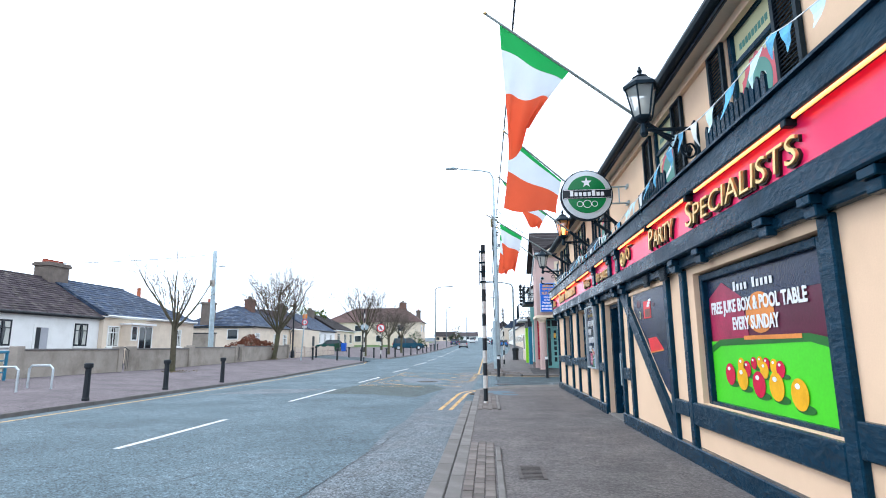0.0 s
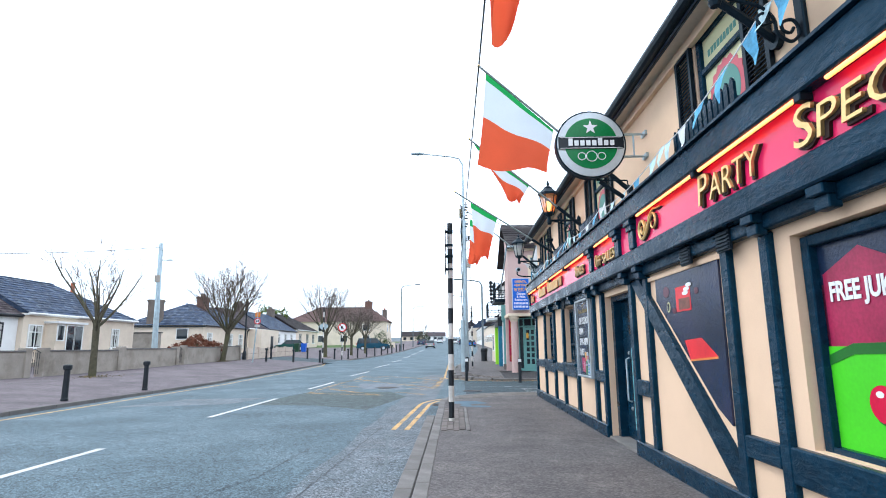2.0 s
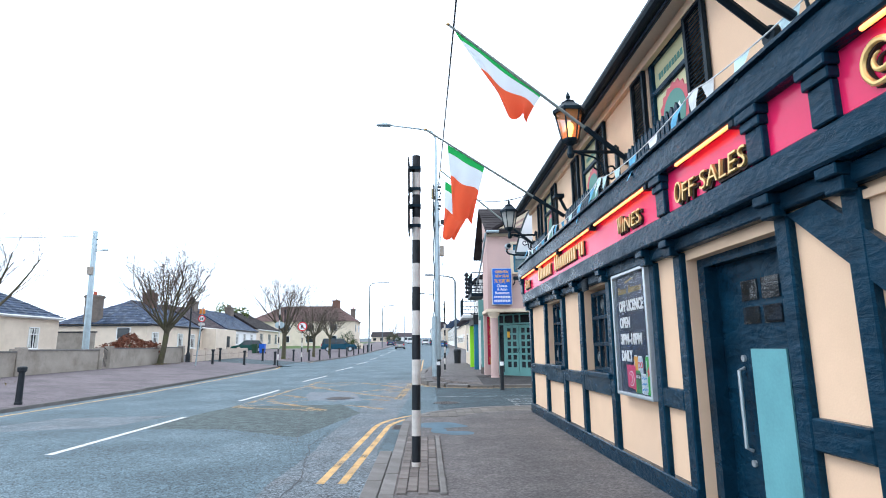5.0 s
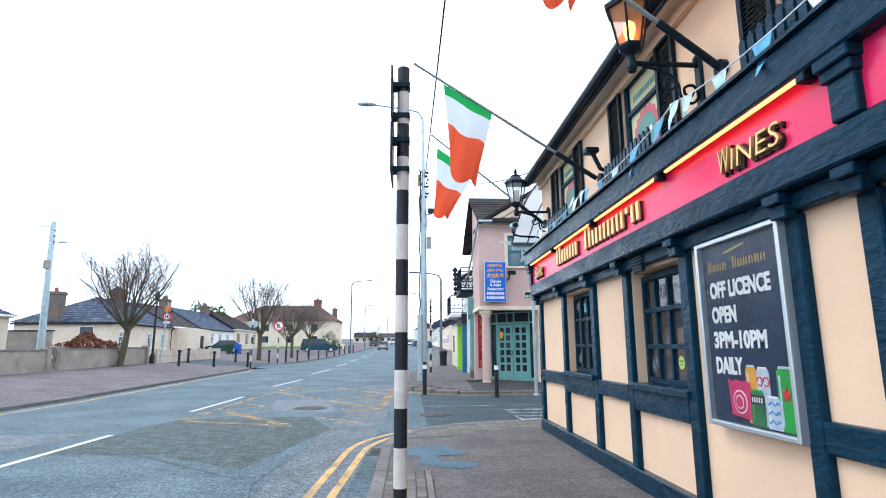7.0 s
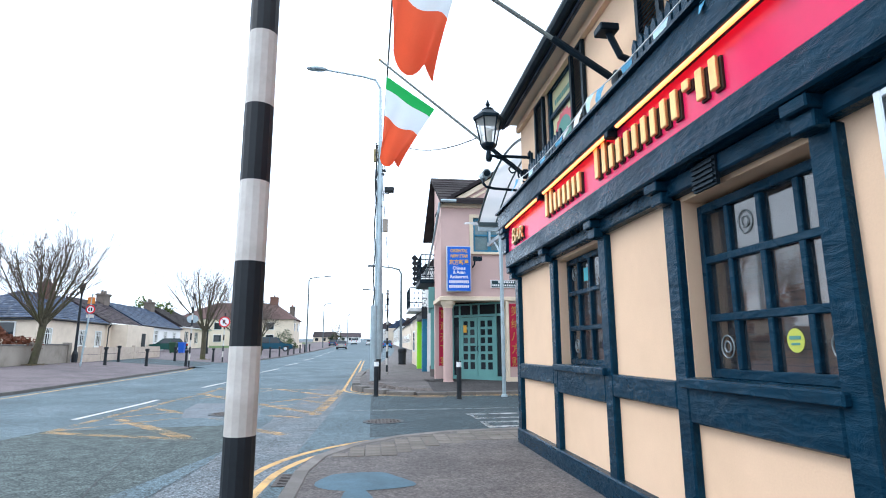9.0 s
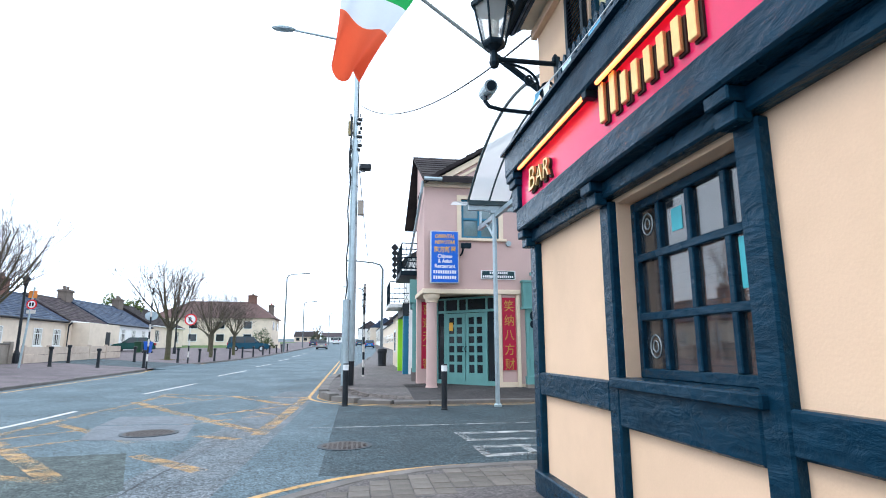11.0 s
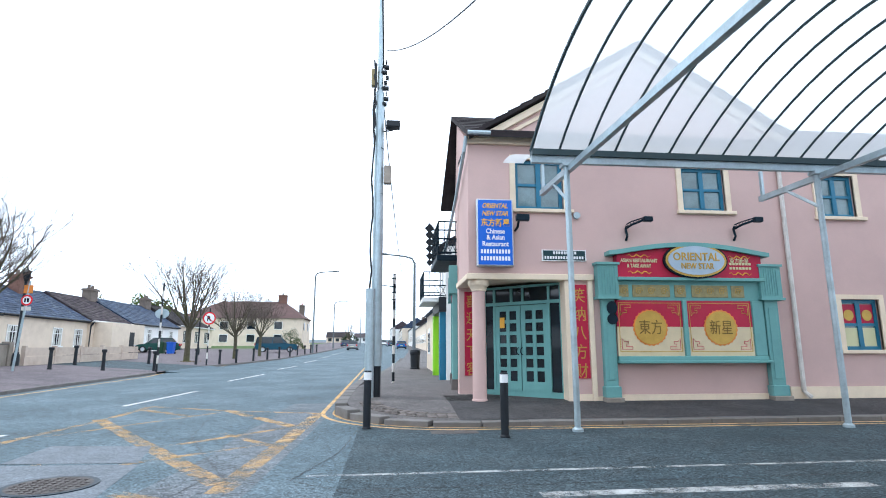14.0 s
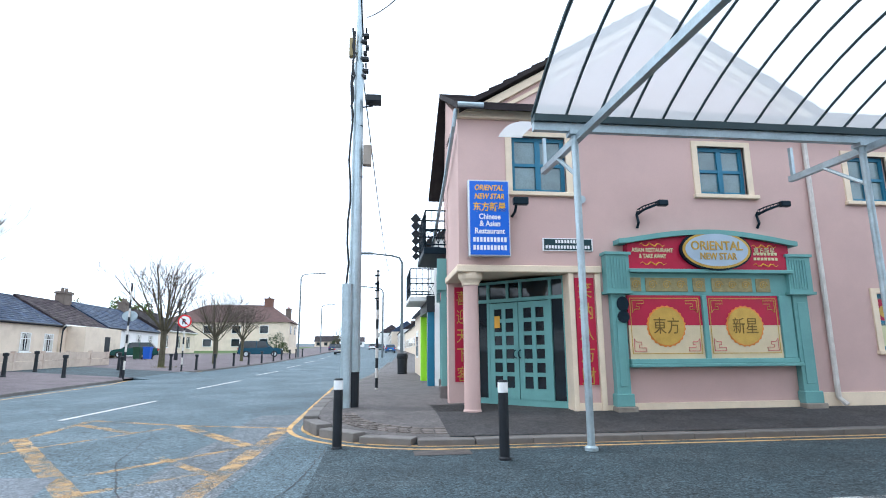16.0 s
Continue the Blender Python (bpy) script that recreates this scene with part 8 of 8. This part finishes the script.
def flat(name, pts, z, material, label, cat="road marking"):
    bm = bmesh.new()
    bm.faces.new([bm.verts.new((x, y, z + gz(y))) for x, y in pts])
    return solo(name, bm, material, label, cat, kind="structure")


M_LIGHTA = mat("greyed_asphalt", (0.102, 0.122, 0.136), 0.85, var=0.3, scale=1.2, fine=22, bump=0.6, dirt=(0.145, 0.15, 0.16), dirt_amt=0.6, dirt_scale=1.1, speck=1.1)
M_CRACK = mat("bitumen_seam", (0.022, 0.026, 0.03), 0.6, var=0.3, bump=0.2)
M_SEAML = mat("pale_asphalt_seam", (0.12, 0.145, 0.155), 0.8, var=0.3, scale=6, bump=0.3)
bm = bmesh.new()
L, Rr = [], []
for k in range(37):
    y = -6 + 1.1 * k
    L.append(bm.verts.new((-1.95 + 0.012 * y + 0.05 * math.sin(1.7 * y), y, gz(y) + 0.001)))
    Rr.append(bm.verts.new((-0.66 if y < 15 else -0.75 + 0.02 * (y - 15), y, gz(y) + 0.001)))
for k in range(36):
    bm.faces.new((L[k], Rr[k], Rr[k + 1], L[k + 1]))
solo("road_strip", bm, M_LIGHTA, "paler reinstated asphalt strip beside the kerb", "road", kind="structure")


def seam(pts, w, material, label):
    out = []
    for (ax, ay), (bx, by) in zip(pts, pts[1:]):
        n = max(2, int(math.hypot(bx - ax, by - ay) / 0.12))
        for k in range(n):
            f = k / n
            out.append((ax + (bx - ax) * f + R.uniform(-0.02, 0.02), ay + (by - ay) * f + R.uniform(-0.02, 0.02)))
    out.append(pts[-1])
    paint("road_seam", out, w, material, label, 0.0052)


seam([(-4.1, 5.2), (-3.4, 7.2), (-2.9, 8.6), (-2.46, 9.9), (-2.3, 12)], 0.012, M_CRACK, "dark crack in the asphalt")
seam([(-2.05, 4.6), (-1.66, 9.9), (-1.5, 14), (-1.9, 16.5), (-1.2, 25.4)], 0.014, M_CRACK, "dark joint between asphalt strips")
seam([(-1.2, 7.9), (-0.95, 10.4), (-1.25, 13.3)], 0.035, M_SEAML, "pale worn line in the asphalt")
seam([(-1.2, 7.9), (-0.65, 7.7)], 0.03, M_SEAML, "pale worn line in the asphalt")
seam([(-6.9, 19.5), (-3.97, 18.3), (-2.15, 16.7)], 0.014, M_CRACK, "dark joint across the road")
seam([(-2.15, 16.7), (-3.2, 21.6)], 0.014, M_CRACK, "dark joint across the road")
seam([(0.35, 29.2), (0.2, 26.8), (-0.2, 25.1), (0.4, 24.6), (4, 24.7), (9, 24.9)], 0.014, M_CRACK, "dark joint at the side street's mouth")
seam([(-0.9, 25.1), (-2.4, 28.4), (-2.9, 31)], 0.012, M_CRACK, "dark joint across the junction")
flat("road_patch", [(-5.9, 18.6), (-4.0, 18.5), (-2.3, 17.3), (-1.6, 21.0), (-2.4, 23.2), (-5.4, 22.9)], 0.0016, mat("rough_asphalt_patch", (0.065, 0.085, 0.085), 0.9, var=0.5, scale=4, fine=20, bump=0.8, speck=0.9), "coarse darker asphalt patch in the road", "road")
flat("road_patch", [(-9.5, 18.2), (-6.6, 18.9), (-6.0, 21.0), (-8.6, 20.6)], 0.0016, M_LIGHTA, "paler asphalt patch in the road", "road")
# worn yellow box junction
HATCH = [([(-5.1, 30.9), (-2.47, 27.2), (-0.95, 25.0)], 0.26), ([(-0.86, 24.6), (-0.66, 31.6)], 0.26), ([(-2.8, 32.1), (-0.88, 29.5)], 0.24), ([(-5.1, 33.3), (-2.8, 32.15), (-0.7, 31.5)], 0.16), ([(-5.25, 22.7), (-5.2, 28.6), (-4.95, 30.7), (-5.0, 33.1)], 0.18),
         ([(-2.86, 27.2), (-0.88, 29.5)], 0.15), ([(-4.85, 32.5), (-3.3, 31.2)], 0.2), ([(-2.55, 26.2), (-0.95, 27.7)], 0.14), ([(-2.0, 28.8), (-0.9, 27.5)], 0.14), ([(-4.8, 24.5), (-2.55, 21.6)], 0.26), ([(-5.05, 26.8), (-2.64, 24.1)], 0.2),
         ([(-5.28, 22.7), (-2.45, 21.5)], 0.2), ([(-2.2, 23.0), (-1.05, 21.8)], 0.22), ([(-5.2, 24.6), (-2.9, 27.0)], 0.12), ([(-5.2, 22.9), (-3.2, 25.0)], 0.14), ([(-1.9, 24.7), (-1.1, 24.2)], 0.2), ([(-4.9, 28.7), (-2.9, 31.9)], 0.12)]
for i, (pts, w) in enumerate(HATCH):
    paint("road_marking", pts, w, M_YELW, "worn yellow box-junction hatching", 0.0024 + 0.00012 * i)
flat("road_patch", [(-3.6, 24.5), (-4.1, 26.3), (-2.3, 26.2), (-1.95, 24.2)], 0.0048, M_PATCH, "pale concrete surround of an inspection cover", "road")
flat("road_patch", [(-4.1, 26.4), (-4.25, 27.8), (-2.7, 27.6), (-2.35, 26.3)], 0.0048, M_PATCH, "pale concrete patch in the road", "road")
M_RUST = mat("rusty_cast_iron", (0.10, 0.088, 0.084), 0.75, metal=0.3, var=0.3, scale=8, fine=60, bump=0.5)


def cover(x, y, r, z, label):
    c = thing("manhole_cover", (x, y, z), label, "manhole cover", "iron covers")
    part("frame", lathe([(r + 0.05, z - 0.02), (r + 0.05, z + 0.002), (r, z + 0.002)], (x, y), 28), M_IRON, c)
    part("lid", lathe([(r - 0.012, z - 0.02), (r - 0.012, z + 0.004)], (x, y), 28), M_RUST, c)
    for i in range(-4, 5):
        for j in range(-4, 5):
            if math.hypot(i, j) * r / 5 < r * 0.86:
                part("stud", B((x + i * r / 5 - 0.022, x + i * r / 5 + 0.022, y + j * r / 5 - 0.022, y + j * r / 5 + 0.022, z + 0.004, z + 0.011)), M_RUST, c)


cover(0.61, 23.3, 0.36, 0.006, "round rusty manhole cover in the side street mouth")
cover(-2.75, 25.1, 0.42, 0.012, "round rusty manhole cover in a concrete patch")


def grate(x0, x1, y0, y1, z, n, label):
    g = thing("drain_grate", ((x0 + x1) / 2, (y0 + y1) / 2, z), label, "drain", "iron grates")
    part("frame", B((x0 - 0.04, x0, y0 - 0.04, y1 + 0.04, z - 0.03, z + 0.006), (x1, x1 + 0.04, y0 - 0.04, y1 + 0.04, z - 0.03, z + 0.006), (x0, x1, y0 - 0.04, y0, z - 0.03, z + 0.006), (x0, x1, y1, y1 + 0.04, z - 0.03, z + 0.006)), M_RUST, g)
    part("pit", B((x0, x1, y0, y1, z - 0.03, z + 0.001)), M_CRACK, g)
    for k in range(n):
        y = y0 + (y1 - y0) * (k + 0.25) / n
        part("bar", B((x0, x1, y, y + (y1 - y0) * 0.5 / n, z + 0.001, z + 0.007)), M_RUST, g)


grate(0.34, 0.56, 6.2, 6.78, 0.13, 9, "iron drain grate in the footway")
grate(-0.62, -0.3, 18.2, 18.7, 0.004, 7, "iron gully grate beside the kerb")
grate(3.7, 4.2, 28.75, 29.0, 0.006, 8, "iron gully grate beside the corner kerb")
flat("cover_plate", [(1.65, 28.35), (2.5, 28.35), (2.5, 28.72), (1.65, 28.72)], 0.008, M_RUST, "flat rusty steel cover in the gutter", "cover")
# worn white markings in the side street
paint("road_marking", [(-0.06, 25.3), (3, 25.36), (14, 25.6)], 0.09, M_WORN, "worn white edge line across the side street", 0.0048)
for y, x0, x1 in ((24.22, 2.45, 6.2), (23.5, 2.5, 5.6), (22.85, 2.5, 5.2), (22.2, 2.5, 3.3)):
    paint("road_marking", [(x0, y), (x1, y + 0.06)], 0.2, M_WORN, "worn white road lettering as bars", 0.0048)
for a, b in (((2.55, 23.5), (2.55, 24.2)), ((3.25, 22.2), (3.25, 22.85)), ((2.55, 22.2), (2.55, 22.85))):
    paint("road_marking", [a, b], 0.13, M_WORN, "worn white road lettering as bars", 0.0048)
# puddle at the pub's corner
M_WET = mat("wet_tarmac", (0.06, 0.12, 0.16), 0.6, var=0.35, scale=3, bump=0.05, spec=0.15)
for cx, cy, rx, ry in ((0.3, 17.72, 0.46, 0.42), (0.55, 16.72, 0.34, 0.2), (0.24, 17.1, 0.14, 0.34)):
    bm = bmesh.new()
    bm.faces.new([bm.verts.new((cx + rx * (1 + 0.16 * math.sin(3 * a + cx * 9)) * math.cos(a), cy + ry * (1 + 0.18 * math.cos(2 * a + cy)) * math.sin(a) - 0.25 * rx * math.cos(a), 0.1315 + 0.001 * rx)) for a in [2 * math.pi * k / 28 for k in range(28)]])
    solo("puddle", bm, M_WET, "shallow blue-grey puddle on the footway", "puddle", kind="structure")
# paver strips beside the near kerb
def pavers(name, cells, size, z, material, label, turn=0.0):
    root = thing(name, (*cells[0], z), label, "paving", kind="structure")
    sx, sy = size
    base = part("paver", B((-sx / 2 + 0.004, sx / 2 - 0.004, -sy / 2 + 0.004, sy / 2 - 0.004, -0.05, 0), bevel=0.006), material, root)
    for i, (x, y) in enumerate(cells):
        o = base if i == 0 else base.copy()
        if i:
            scene.collection.objects.link(o)
        o.matrix_parent_inverse = Matrix.Identity(4)
        o.matrix_basis = Matrix.Translation(-root.location) @ pose(x, y, z + R.uniform(-0.004, 0.004), R.uniform(-0.6, 0.6), R.uniform(-0.6, 0.6), turn + R.uniform(-0.5, 0.5))


cells = [(-0.225 + 0.11 * i, y + 0.1 * (i % 2)) for i in range(3) for y in [-1.0 + 0.21 * k for k in range(45)]]
pavers("paver_strip", cells, (0.11, 0.21), 0.145, M_PAVER, "dark brown paver strip beside the kerb")
cells = [(-0.215 + 0.11 * i, y + 0.1 * (i % 2)) for i in range(4) for y in [12.85 + 0.21 * k for k in range(17)]]
pavers("paver_strip", cells, (0.11, 0.21), 0.145, M_PAVER, "dark brown paver strip round the striped pole")
kerb("edging", [(0.07, -1.1), (0.07, 8.65)], lambda x, y: 0.155, "narrow concrete edging of the paver strip", inner=True, w=0.07, step=0.9)
kerb("edging", [(0.18, 12.7), (0.18, 16.4)], lambda x, y: 0.155, "narrow concrete edging of the paver strip", inner=True, w=0.07, step=0.9)
M_BUFF = mat("buff_tactile_paver", (0.155, 0.14, 0.125), 0.9, var=0.25, scale=5, fine=50, bump=0.4, rand=0.2)
cells = []
for i in range(14):
    for j in range(10):
        x, y = 0.0 + 0.2 * i, 19.1 + 0.2 * j
        d = math.hypot(x - 2.35, y - 18.3)
        if (x < 2.35 and 1.75 < d < 2.5) or (x >= 2.35 and 20.0 < y < 20.75):
            cells.append((x, y))
pavers("tactile_paving", cells, (0.2, 0.2), 0.136, M_BUFF, "buff tactile pavers at the crossing corner")
cells = []
for r in (2.02, 1.9, 1.78, 1.66):
    n = int(math.pi / 2 * r / 0.2)
    cells += [(2.3 + r * math.cos(math.pi + math.pi / 2 * (k + 0.5) / n), 31.7 + r * math.sin(math.pi + math.pi / 2 * (k + 0.5) / n)) for k in range(n)]
root = thing("corner_pavers", (1, 30.5, 0.2), "brown brick band inside the corner kerb", "paving", kind="structure")
base = None
for x, y in cells:
    a = math.degrees(math.atan2(y - 31.7, x - 2.3))
    if base is None:
        base = part("paver", B((-0.055, 0.055, -0.095, 0.095, -0.05, 0), bevel=0.006), M_PAVER, root)
        o = base
    else:
        o = base.copy()
        scene.collection.objects.link(o)
    o.matrix_parent_inverse = Matrix.Identity(4)
    o.matrix_basis = Matrix.Translation(-root.location) @ pose(x, y, rest_z(x, y) + 0.012 + R.uniform(-0.003, 0.003), 0, 0, a)
